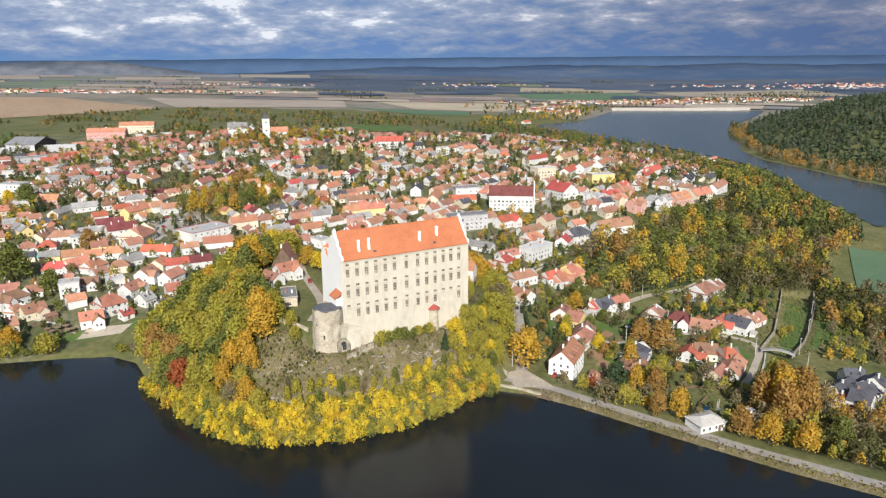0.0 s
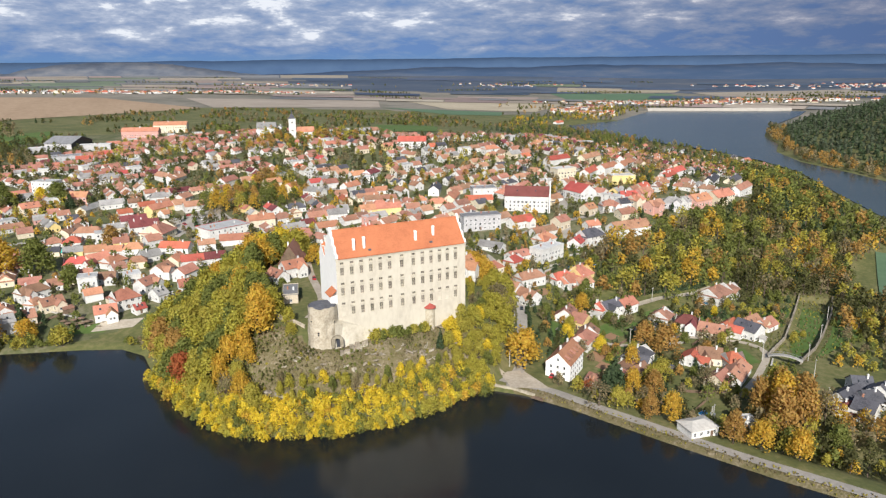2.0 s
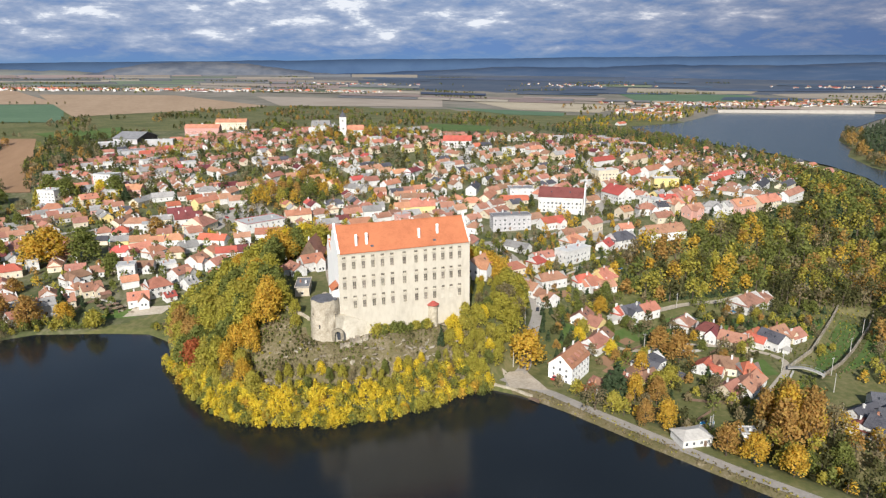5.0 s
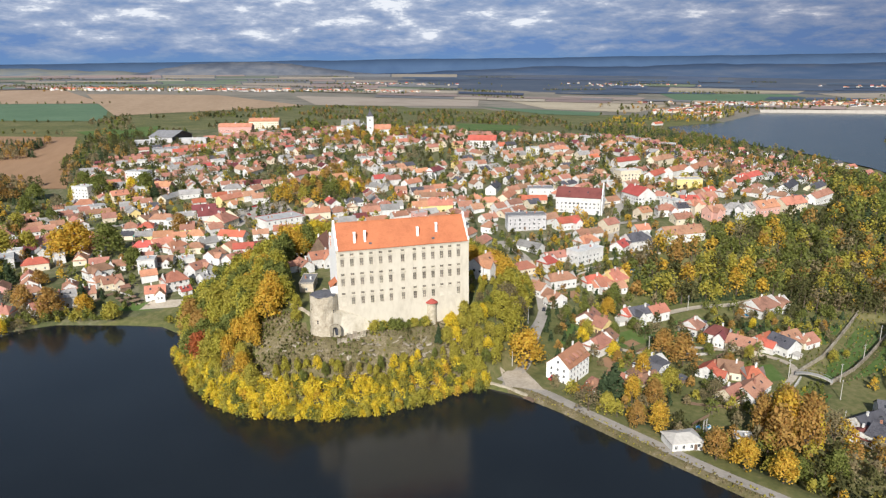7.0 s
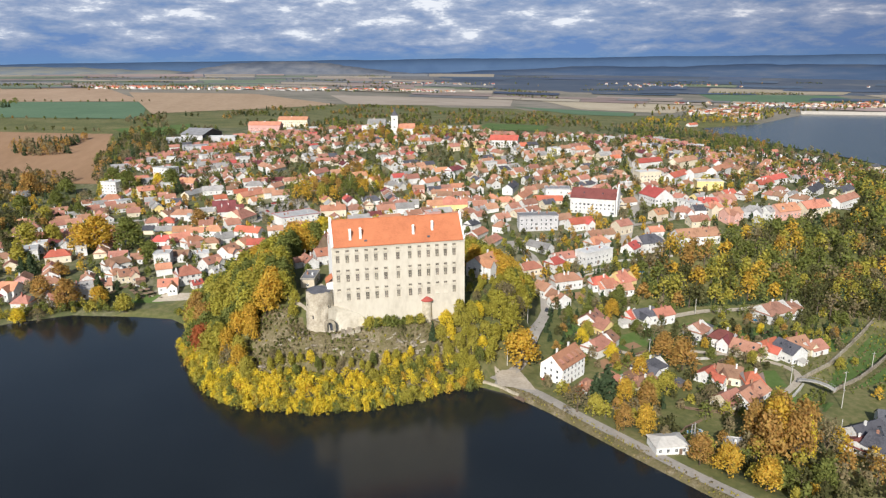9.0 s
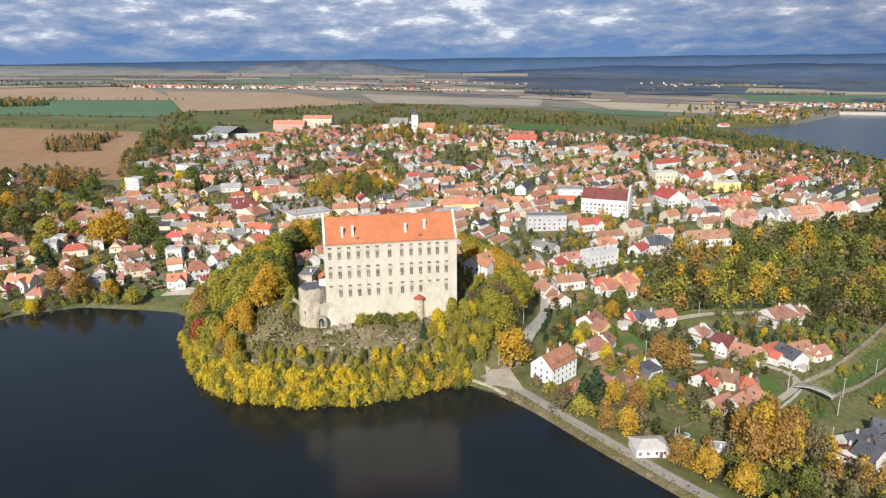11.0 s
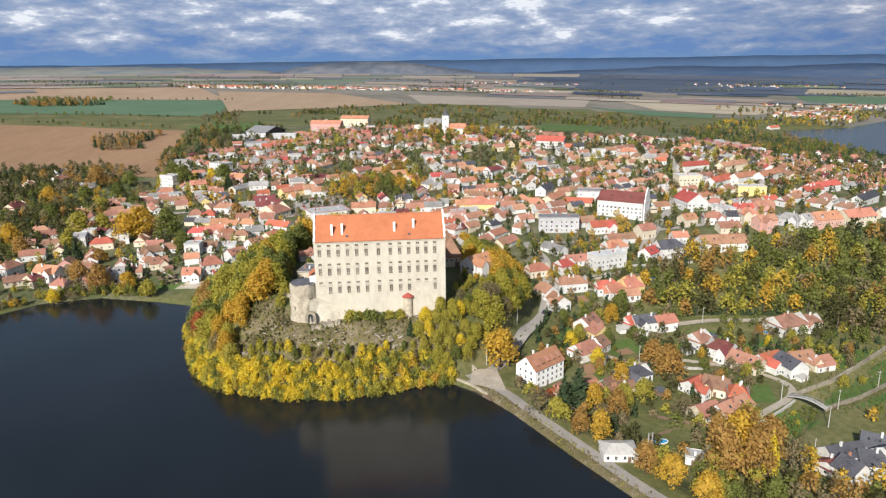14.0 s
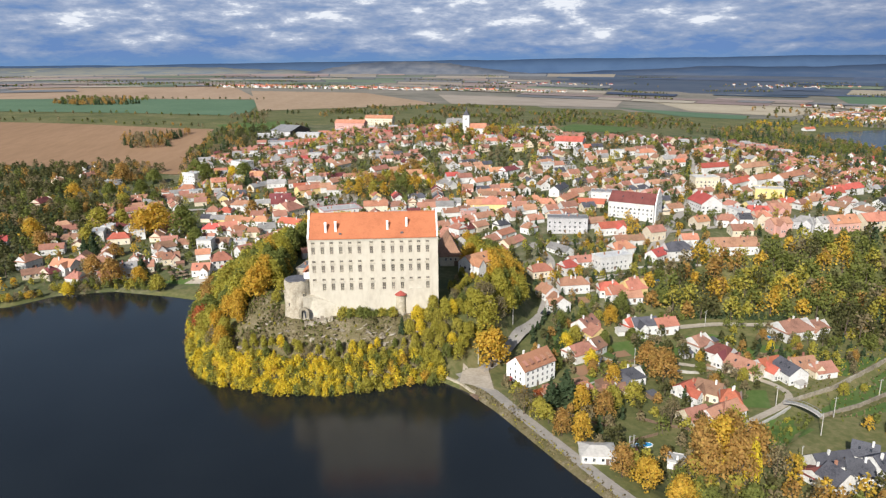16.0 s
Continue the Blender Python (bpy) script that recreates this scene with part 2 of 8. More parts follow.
M = {
    "grass": surface("grass", [(0.07, 0.083, 0.03), (0.12, 0.125, 0.045), (0.20, 0.175, 0.082)], 0.35, 0.03, relief=0.3, spread=0),
    "town_ground": surface("garden_ground", [(0.06, 0.08, 0.028), (0.11, 0.115, 0.052), (0.21, 0.19, 0.125)], 0.30, 0.045, relief=0.2, spread=0),
    "scrub": surface("rock_and_scrub", [(0.088, 0.083, 0.03), (0.13, 0.112, 0.05), (0.17, 0.14, 0.08), (0.28, 0.235, 0.16)], 1.1, 0.12, relief=0.9, spread=0),
    "meadow": surface("meadow", [(0.06, 0.105, 0.025), (0.09, 0.145, 0.035), (0.125, 0.16, 0.055)], 0.3, 0.04, spread=0),
    "winter_crop": surface("winter_crop", [(0.075, 0.135, 0.075), (0.11, 0.175, 0.10)], 0.15, 0.012, spread=0.1),
    "plough": surface("ploughed_soil", [(0.23, 0.14, 0.078), (0.30, 0.185, 0.108)], 0.12, 0.01, spread=0.12, stretch=(1, 0.25, 1)),
    "dry_soil": surface("dry_soil", [(0.31, 0.215, 0.135), (0.41, 0.295, 0.195)], 0.12, 0.01, spread=0.1, stretch=(1, 0.25, 1)),
    "stubble": surface("stubble", [(0.31, 0.26, 0.185), (0.43, 0.37, 0.27)], 0.10, 0.008, spread=0.12),
    # far fields: distance haze is mixed into their base colours
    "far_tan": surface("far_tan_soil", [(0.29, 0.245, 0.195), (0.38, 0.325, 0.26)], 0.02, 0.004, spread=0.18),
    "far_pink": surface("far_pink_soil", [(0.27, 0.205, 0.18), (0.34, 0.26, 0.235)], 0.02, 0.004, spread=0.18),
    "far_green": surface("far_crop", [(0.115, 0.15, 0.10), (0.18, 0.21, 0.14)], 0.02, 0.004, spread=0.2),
    "far_grey": surface("hazed_grey_field", [(0.15, 0.155, 0.16), (0.23, 0.225, 0.225)], 0.02, 0.004, spread=0.2),
    # dark blue strips: cloud shade and haze put into the colour
    "far_shade": surface("far_shade", [(0.05, 0.075, 0.12), (0.065, 0.09, 0.135), (0.09, 0.11, 0.15)], 0.03, 0.005, spread=0.2),
    "plain": surface("far_plain", [(0.13, 0.13, 0.095), (0.20, 0.18, 0.145), (0.28, 0.245, 0.20)], 0.02, 0.003, spread=0),
    "asphalt": surface("asphalt", [(0.27, 0.25, 0.222), (0.39, 0.36, 0.32)], 1.0, 0.12, spread=0.1),
    "gravel": surface("pale_gravel", [(0.33, 0.285, 0.225), (0.47, 0.41, 0.335)], 0.8, 0.1, spread=0.1),
    "concrete": surface("concrete", [(0.36, 0.34, 0.31), (0.52, 0.50, 0.46)], 0.8, 0.1, relief=0.02, spread=0.1),
    "old_wall": surface("rubble_wall", [(0.30, 0.255, 0.19), (0.43, 0.375, 0.29), (0.56, 0.50, 0.40)], 1.3, 0.3, relief=0.35, spread=0.1),
    "facade": surface("castle_plaster", [(0.455, 0.41, 0.335), (0.54, 0.495, 0.41), (0.575, 0.535, 0.45)], 0.6, 0.10, relief=0.03, spread=0, stretch=(1, 1, 0.45)),
    "worn_plaster": surface("worn_plaster", [(0.42, 0.37, 0.285), (0.54, 0.49, 0.395), (0.62, 0.57, 0.475)], 0.8, 0.16, relief=0.12, spread=0),
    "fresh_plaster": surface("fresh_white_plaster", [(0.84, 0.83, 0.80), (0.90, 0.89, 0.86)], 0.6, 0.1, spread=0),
    "castle_roof": tiled("castle_tiles", (0.37, 0.125, 0.06), (0.47, 0.165, 0.078), spread=0.0),
    "lead": surface("weathered_sheet_roof", [(0.075, 0.075, 0.085), (0.14, 0.14, 0.155)], 0.8, 0.2, rough=0.6, spread=0),
    "stone": surface("pale_rock", [(0.17, 0.145, 0.105), (0.30, 0.26, 0.20), (0.44, 0.395, 0.32)], 0.8, 0.15, relief=0.3, spread=0.15),
    "old_glass": surface("dusty_glass", [(0.13, 0.12, 0.105), (0.25, 0.225, 0.19)], 0.8, 0.15, rough=0.3, spread=0.3),
    "trunk": surface("bark", [(0.06, 0.045, 0.035), (0.13, 0.10, 0.075)], 3.0, 0.5, spread=0.2),
    "timber": surface("weathered_timber", [(0.13, 0.085, 0.06), (0.24, 0.17, 0.12)], 2.0, 0.3, spread=0.2),
    "steel": surface("galvanised_steel", [(0.30, 0.31, 0.32), (0.42, 0.43, 0.44)], 2.0, 0.3, rough=0.45, metal=0.6, spread=0),
    "white_metal": surface("white_paint", [(0.68, 0.68, 0.67), (0.80, 0.80, 0.79)], 2.0, 0.3, rough=0.5, spread=0),
    "turquoise": surface("turquoise_sheet", [(0.05, 0.50, 0.43), (0.08, 0.62, 0.53)], 1.0, 0.2, rough=0.5, spread=0),
    "blue": surface("blue_liner", [(0.04, 0.25, 0.50), (0.06, 0.36, 0.62)], 1.0, 0.2, rough=0.2, spread=0),
    "red_paint": surface("red_paint", [(0.36, 0.03, 0.03), (0.50, 0.05, 0.04)], 2.0, 0.3, rough=0.35, spread=0),
    # paint of cars and glazing bars; also colours shade in arch and hall
    "dark_paint": surface("dark_paint", [(0.03, 0.035, 0.045), (0.06, 0.065, 0.08)], 2.0, 0.3, rough=0.3, spread=0),
    "rubber": surface("rubber", [(0.02, 0.02, 0.02), (0.035, 0.035, 0.035)], 4.0, 0.5, spread=0),
    "pond": water("pond_water", (0.009, 0.0115, 0.0135), 0.14),
    "reservoir": water("reservoir_water", (0.028, 0.038, 0.042), 0.2, 0.2),
    # plain past 2900 m, its haze and cloud shade painted as base colour
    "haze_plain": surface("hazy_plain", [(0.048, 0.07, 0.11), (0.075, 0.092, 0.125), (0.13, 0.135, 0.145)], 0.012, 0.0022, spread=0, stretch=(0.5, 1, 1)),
    # horizon hills: the blue is distance haze painted on
    "haze_blue": surface("far_hills", [(0.04, 0.075, 0.145), (0.055, 0.096, 0.17)], 0.01, 0.002, spread=0),
    # dark rise: haze and cloud shade in the colour
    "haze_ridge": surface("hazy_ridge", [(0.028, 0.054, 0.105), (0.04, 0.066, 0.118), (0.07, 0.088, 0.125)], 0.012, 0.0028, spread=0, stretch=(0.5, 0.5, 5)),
    # both far slopes get a blue-grey haze tint in their base colours
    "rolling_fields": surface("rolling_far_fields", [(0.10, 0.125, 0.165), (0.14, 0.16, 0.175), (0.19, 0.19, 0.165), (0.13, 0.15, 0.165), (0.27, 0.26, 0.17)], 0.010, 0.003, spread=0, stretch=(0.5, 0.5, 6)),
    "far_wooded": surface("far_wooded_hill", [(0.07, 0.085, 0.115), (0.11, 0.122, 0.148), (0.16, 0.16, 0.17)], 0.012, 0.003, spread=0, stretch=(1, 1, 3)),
}
# deep: dark olive leaves, darkened also for shade on the banks
LEAF_TONES = {"green": ((0.15, 0.175, 0.045), (0.28, 0.30, 0.085)), "olive": ((0.34, 0.305, 0.055), (0.56, 0.49, 0.105)), "yellow": ((0.65, 0.49, 0.045), (0.87, 0.715, 0.09)), "orange": ((0.52, 0.34, 0.05), (0.74, 0.505, 0.09)),
              "rust": ((0.37, 0.225, 0.07), (0.56, 0.355, 0.11)), "red": ((0.38, 0.115, 0.05), (0.52, 0.18, 0.07)), "fir": ((0.055, 0.09, 0.045), (0.115, 0.155, 0.075)), "bare": ((0.23, 0.19, 0.105), (0.37, 0.305, 0.17)),
              "deep": ((0.085, 0.09, 0.035), (0.165, 0.16, 0.062)), "lime": ((0.345, 0.31, 0.05), (0.56, 0.505, 0.10)), "pine": ((0.085, 0.11, 0.07), (0.16, 0.19, 0.115))}
LEAVES = {k: surface(k + "_leaves", [a, b], 0.8, 0.25, rough=0.7, island=0.17, leaf=0.5, gloss=0.15) for k, (a, b) in LEAF_TONES.items()}


def glass():
    m = bpy.data.materials.new("window_glass")
    m.use_nodes = True
    body = m.node_tree.nodes["Principled BSDF"]
    body.inputs["Base Color"].default_value, body.inputs["Roughness"].default_value = (0.035, 0.04, 0.048, 1), 0.12
    return m


M["glass"] = glass()

# ---- the lie of the land ----
NEAR_HEIGHTS = [(-157.2, 134.4, 5.4), (-116.4, 127.2, 4.2), (-129.6, 168, 9.6), (-118.8, 254.4, 12), (-140.4, 229.2, 12.6), (-82.8, 248.4, 15.6), (-51.6, 236.4, 16.8),
                (-194.4, 188.4, 9.6), (-240, 144, 7.2), (-206.4, 400.8, 13.2), (-172.8, 375.6, 18), (-163.2, 427.2, 22.8), (-276, 288, 14.4), (-300, 408, 19.2),
                (31.2, 290.4, 19.8), (57.6, 238.8, 20.4), (109.2, 241.2, 21), (158.4, 180, 24), (147.6, 148.8, 19.2), (225.6, 201.6, 24), (-24, 168, 14.4), (-84, 132, 7.2)]
VALLEY_HEIGHTS = [(97.2, 88.8, 12), (138, 60, 7.8), (123.6, 49.2, 1.2), (105.6, 40.8, 0.6), (79.2, 24, 4.2), (151.2, 32.4, -3.6), (164.4, 7.2, -6), (180, -18, -6.6), (207.6, 34.8, -6),
                  (200.4, 26.4, -6), (181.2, -32.4, -5.4), (175.2, -57.6, -6), (214.8, -26.4, -6.6), (100.8, -12, -3.6), (108, -86.4, -6), (178.8, -82.8, -6), (90, -36, -4.2),
                  (132, -120, -6), (258, -2.4, -7.2), (360, -72, -7.2), (360, 24, -7.2), (480, 72, -8.4), (288, 72, -1.2), (288, 132, 26.4)]
TOWN_HEIGHTS = [(-127.2, 580.8, 30), (-87.6, 650.4, 36), (-159.6, 668.4, 37.2), (-68.4, 760.8, 42), (-10.8, 558, 45.6), (88.8, 542.4, 50.4), (187.2, 600, 45.6), (237.6, 442.8, 49.2),
                (188.4, 424.8, 45.6), (270, 355.2, 44.4), (223.2, 330, 33.6), (283.2, 196.8, 28.8), (345.6, 138, 25.2), (396, 240, 28.8), (504, 312, 14.4), (540, 396, 6), (456, 504, 26.4),
                (396, 108, 9.6), (576, 504, -2.4), (480, 672, 19.2), (360, 720, 36)]
FAR_HEIGHTS = [(-510, 2239, 56.4), (1400, 2650, -7.2), (-1800, 1800, 72), (-480, 840, 50.4), (-420, 540, 28.8), (-840, 1080, 60), (0, 1200, 36), (0, 3600, 43.2), (3120, 2760, -7.2),
               (1752, 1537, -6), (960, 1200, -2.4), (1200, 240, -7.2), (1200, -840, 12), (-1080, 0, 36), (-1080, -960, 36), (-3600, 2400, 79.2), (-2880, 4680, 88.8),
               (0, 5400, 74.4), (3000, 4560, 62.4), (4800, 2400, 52.8), (5280, 0, 52.8), (3600, -3600, 48), (0, -4800, 72), (-4800, -1200, 84), (840, 960, -6)]
HEIGHTS = np.array(NEAR_HEIGHTS + VALLEY_HEIGHTS + TOWN_HEIGHTS + FAR_HEIGHTS, float)


def bump(px, py, qx, qy):
    return np.sqrt((px[..., None] - qx) ** 2 + (py[..., None] - qy) ** 2 + 36.0 ** 2)


WEIGHTS = np.linalg.solve(bump(HEIGHTS[:, 0], HEIGHTS[:, 1], HEIGHTS[:, 0], HEIGHTS[:, 1]) - 7.0 * np.eye(len(HEIGHTS)), HEIGHTS[:, 2])

SHORE = [(-1080, 48), (-360, 69.6), (-252, 79.2), (-214.8, 91.2), (-196.8, 109.2), (-165.6, 115.2), (-129.6, 103.2), (-110.4, 94.8), (-101, 81.6), (-98, 52.8), (-91, 28.8), (-86, 9.2), (-76, -9.4), (-61, -20.4),
         (-43.6, -27.4), (-21.6, -29.6), (0, -27.2), (15.6, -22.8), (28.8, -24), (38.4, -33.6), (49.2, -52.8), (64.8, -87.6), (81.6, -122.4), (96, -147.6), (144, -228), (240, -396), (480, -840), (-1080, -840)]
ROCK_FOOT = [(-101, 86.4), (-100, 52.8), (-93, 28.8), (-88, 9.2), (-78, -9.4), (-62, -21), (-43.6, -28), (-21.6, -30.2), (0, -27.8), (15.6, -23.4), (32.4, -21.6), (48, -7.2), (69.6, 16.8), (81.6, 40.8),
             (84, 72), (74, 110), (30, 148), (-34, 152), (-74.4, 116)]
ROCK_TOP = [(-44.4, -4.8), (-36, -6), (31.2, -1.8), (52.8, 12), (56.4, 43.2), (38, 92), (20, 114), (-30, 118), (-48, 92), (-56.4, 58), (-52.8, 16.8)]
RESERVOIR = [(770, 800), (770, 920), (830, 1040), (1000, 1080), (1296, 1290), (1640, 1060), (1500, 970), (1157, 783), (1009, 665), (930, 570), (840, 500), (775, 406), (750, 327), (718, 240), (700, 160), (560, 50), (500, 90), (560, 170),
             (612, 240), (696, 348), (738, 440), (765, 560), (770, 700)]
RESERVOIR_LEVEL = -8.4


CANAL = [(131, -69.5), (147, -62.5), (162, -53.5), (173.5, -46), (199, -31.8), (244, -2.8), (268, 13), (281, 2), (256, -15.4), (220, -36.2), (201, -46.2), (181, -54.2), (166, -66), (148, -80)]


def outline_distance(px, py, ring):
    """Distance to a closed outline, positive inside it."""
    best = np.full(px.shape, 1e9)
    inside = np.zeros(px.shape, bool)
    for (ax, ay), (bx, by) in zip(ring, ring[1:] + ring[:1]):
        ex, ey = bx - ax, by - ay
        s = np.clip(((px - ax) * ex + (py - ay) * ey) / (ex * ex + ey * ey), 0, 1)
        best = np.minimum(best, np.hypot(px - ax - s * ex, py - ay - s * ey))
        if ay != by:
            inside ^= ((ay > py) != (by > py)) & (px < ax + (py - ay) * ex / ey)
    return np.where(inside, best, -best)


def ease(v):
    v = np.clip(v, 0, 1)
    return v * v * (3 - 2 * v)


def heights(px, py):
    """Ground level at points of the plan, in metres over the pond."""
    px, py = np.asarray(px, float), np.asarray(py, float)
    flat_x, flat_y = px.ravel(), py.ravel()
    z = np.concatenate([bump(flat_x[i:i + 20000], flat_y[i:i + 20000], HEIGHTS[:, 0], HEIGHTS[:, 1]) @ WEIGHTS for i in range(0, len(flat_x), 20000)]).reshape(px.shape)
    shore = -outline_distance(px, py, SHORE)
    dyke = ease((px - 26) / 17) * (py < 12)
    z = np.where(shore < 36, z + (1.4 - z) * (1 - ease((shore - 11 * dyke) / (36 - 15 * dyke))), z)
    foot = outline_distance(px, py, ROCK_FOOT)
    top = np.maximum(-outline_distance(px, py, ROCK_TOP), 0)
    crest = 23.4 + 5.4 * ease((py - 2) / 14)
    share = np.clip(foot, 0, None) / np.maximum(np.clip(foot, 0, None) + top, 0.01)
    z = np.where(foot > 0, z + (crest - z) * np.clip(share * 0.75 + 0.25 * ease(share), 0, 1), z)
    z = np.where(shore < 2.5, np.clip(shore * 0.55, -3, 1.4), z)
    z = z - 1.9 * ease(outline_distance(px, py, CANAL) / 1.5)
    lake = outline_distance(px, py, RESERVOIR)
    z = np.where(lake > -70, np.where(lake > 0, RESERVOIR_LEVEL - np.clip(lake * 0.3, 0, 4), z + (RESERVOIR_LEVEL + 0.4 - z) * (1 - ease(-lake / 70))), z)
    wood_hill = ease(outline_distance(px, py, [(940, 570), (1000, 660), (1160, 770), (1520, 960), (2040, 600), (1680, 120), (1080, 60), (740, 190), (780, 320), (800, 400), (850, 480)]) / 260)
    return z + 58 * wood_hill


def level(x, y):
    return float(heights(np.array([x]), np.array([y]))[0])

# ---- building blocks ----
def mesh_from(name, bm, materials):
    me = bpy.data.meshes.new(name)
    bm.to_mesh(me)
    bm.free()
    for m in materials if isinstance(materials, (list, tuple)) else [materials]:
        me.materials.append(m)
    return me


def part(name, bm, material, parent, label="", m=None):
    """One mesh object under a thing or under a part; bm may be a mesh that other parts share."""
    ob = new(name, bm if isinstance(bm, bpy.types.Mesh) else mesh_from(name, bm, material))
    ob.parent = parent
    if m is not None:
        ob.matrix_basis = m
    return tagged(ob, label)


def thing(name, m, label, category, group="", kind=""):
    ob = new(name)
    ob.matrix_basis = m
    return tagged(ob, label, category, group, kind)


def box(bm, x0, x1, y0, y1, z0, z1, slot=0):
    v = [bm.verts.new(c) for c in ((x0, y0, z0), (x1, y0, z0), (x1, y1, z0), (x0, y1, z0), (x0, y0, z1), (x1, y0, z1), (x1, y1, z1), (x0, y1, z1))]
    for f in ((3, 2, 1, 0), (4, 5, 6, 7), (0, 1, 5, 4), (1, 2, 6, 5), (2, 3, 7, 6), (3, 0, 4, 7)):
        bm.faces.new([v[i] for i in f]).material_index = slot
    return v


def hull(bm, points, faces, slot=0):
    v = [bm.verts.new(p) for p in points]
    for f in faces:
        bm.faces.new([v[i] for i in f]).material_index = slot


def lathe(bm, profile, sides, cx=0.0, cy=0.0, slot=0, turn0=0.0, turn1=360.0):
    """Turns a profile of (radius, height) round the upright axis."""
    closed = turn1 - turn0 >= 359.9
    count = sides if closed else sides + 1
    rings = []
    for r, z in profile:
        ring = []
        for i in range(count):
            a = radians(turn0 + (turn1 - turn0) * i / sides)
            ring.append(bm.verts.new((cx + r * math.cos(a), cy + r * math.sin(a), z)))
        rings.append(ring)
    for lower, upper in zip(rings, rings[1:]):
        for i in range(sides):
            j = (i + 1) % count
            bm.faces.new((lower[i], lower[j], upper[j], upper[i])).material_index = slot
    return rings


def slab(bm, quad, thick, slot=0):
    """A sloping slab: four corners of its upper face, and a thickness downwards."""
    up = [bm.verts.new(p) for p in quad]
    low = [bm.verts.new((p[0], p[1], p[2] - thick)) for p in quad]
    bm.faces.new(up).material_index = slot
    bm.faces.new(low[::-1]).material_index = slot
    for i in range(4):
        j = (i + 1) % 4
        bm.faces.new((up[j], up[i], low[i], low[j])).material_index = slot


def mesh_quick(name, verts, faces, materials, slots=None, smooth=False):
    """A mesh from arrays of corners and of equal-sided faces."""
    verts, faces = np.asarray(verts, np.float32), np.asarray(faces, np.int32)
    me = bpy.data.meshes.new(name)
    n, k = faces.shape
    me.vertices.add(len(verts))
    me.vertices.foreach_set("co", verts.ravel())
    me.loops.add(n * k)
    me.loops.foreach_set("vertex_index", faces.ravel())
    me.polygons.add(n)
    me.polygons.foreach_set("loop_start", np.arange(0, n * k, k, dtype=np.int32))
    if slots is not None:
        me.polygons.foreach_set("material_index", np.asarray(slots, np.int32))
    if smooth:
        me.polygons.foreach_set("use_smooth", np.ones(n, bool))
    for m in materials:
        me.materials.append(m)
    me.update(calc_edges=True)
    return me


# ---- ground: one sheet to the horizon, finest near the pond and the town ----
def spacing(a, b, step, far_low, far_high):
    mid = list(np.arange(a, b + 0.1, step))
    out, v, s = [], b, step
    while v < far_high:
        s *= 1.055
        v += s
        out.append(v)
    low, v, s = [], a, step
    while v > far_low:
        s *= 1.055
        v -= s
        low.append(v)
    return np.array(low[::-1] + mid + out)


gx, gy = spacing(-240, 320, 3.0, -4900, 4900), spacing(-150, 330, 3.0, -1500, 4800)
GX, GY = np.meshgrid(gx, gy)
GZ = heights(GX, GY)
ROCK_FACE = [(-66, 2), (-58, -18), (-42, -25), (0, -25), (18, -21), (30, -14), (34, 6), (26, 2), (-40, 2), (-50, 18), (-60, 20)]
rough = outline_distance(GX, GY, ROCK_FACE)
crag = np.array([noise.fractal((x * 0.11, y * 0.11, 0.3), 0.9, 2.1, 5) for x, y in zip(GX[rough > 0], GY[rough > 0])]) if (rough > 0).any() else 0
GZ[rough > 0] += 1.5 * crag * np.clip(rough[rough > 0] / 3, 0, 1)
TOWN = [(-330, 150), (-250, 100), (-130, 110), (-60, 130), (0, 140), (80, 100), (110, 40), (150, 60), (200, 110), (330, 130), (420, 190), (560, 330), (690, 420), (740, 640), (740, 800), (560, 860), (430, 700), (320, 560), (230, 640), (60, 640), (-50, 830), (-220, 720), (-250, 450), (-330, 330)]
mid_x, mid_y = (GX[:-1, :-1] + GX[1:, 1:]) / 2, (GY[:-1, :-1] + GY[1:, 1:]) / 2
slots = np.zeros(mid_x.shape, int)
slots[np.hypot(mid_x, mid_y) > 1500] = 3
# from here out the ground takes the haze-coloured material
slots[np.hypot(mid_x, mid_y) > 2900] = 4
slots[outline_distance(mid_x, mid_y, TOWN) > 0] = 1
slots[outline_distance(mid_x, mid_y, ROCK_FACE) > 0] = 2
slots[(mid_x > 36) & (mid_y < -26) & (mid_x < 150) & (outline_distance(mid_x, mid_y, SHORE) > -6.5)] = 2
rows_, cols_ = GX.shape
index = np.arange(rows_ * cols_).reshape(rows_, cols_)
quads = np.stack([index[:-1, :-1], index[:-1, 1:], index[1:, 1:], index[1:, :-1]], -1).reshape(-1, 4)
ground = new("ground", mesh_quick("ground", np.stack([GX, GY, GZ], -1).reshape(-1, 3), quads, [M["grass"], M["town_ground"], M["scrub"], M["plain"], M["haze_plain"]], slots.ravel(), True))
tagged(ground, "autumn grass, gardens and bare rocky slope", "ground", kind="structure")


def sheet(name, ring, z, material, label):
    bm = bmesh.new()
    bm.faces.new([bm.verts.new((x, y, z)) for x, y in ring])
    bmesh.ops.triangulate(bm, faces=bm.faces[:])
    ob = new(name, mesh_from(name, bm, material))
    return tagged(ob, label, "water", kind="structure")


sheet("water", [(-1600, 110), (-360, 110), (-200, 120), (-130, 110), (-96, 100), (-80, 60), (-60, 0), (-20, -18), (30, -18), (42, -38), (54, -60), (72, -98), (100, -152), (244, -396), (600, -1100), (-1600, -1100)], 0.0, M["pond"], "dark still pond water below the castle rock")
sheet("water", [(x * 1.0, y) for x, y in RESERVOIR], RESERVOIR_LEVEL + 0.25, M["reservoir"], "grey-blue reservoir water behind the dam")


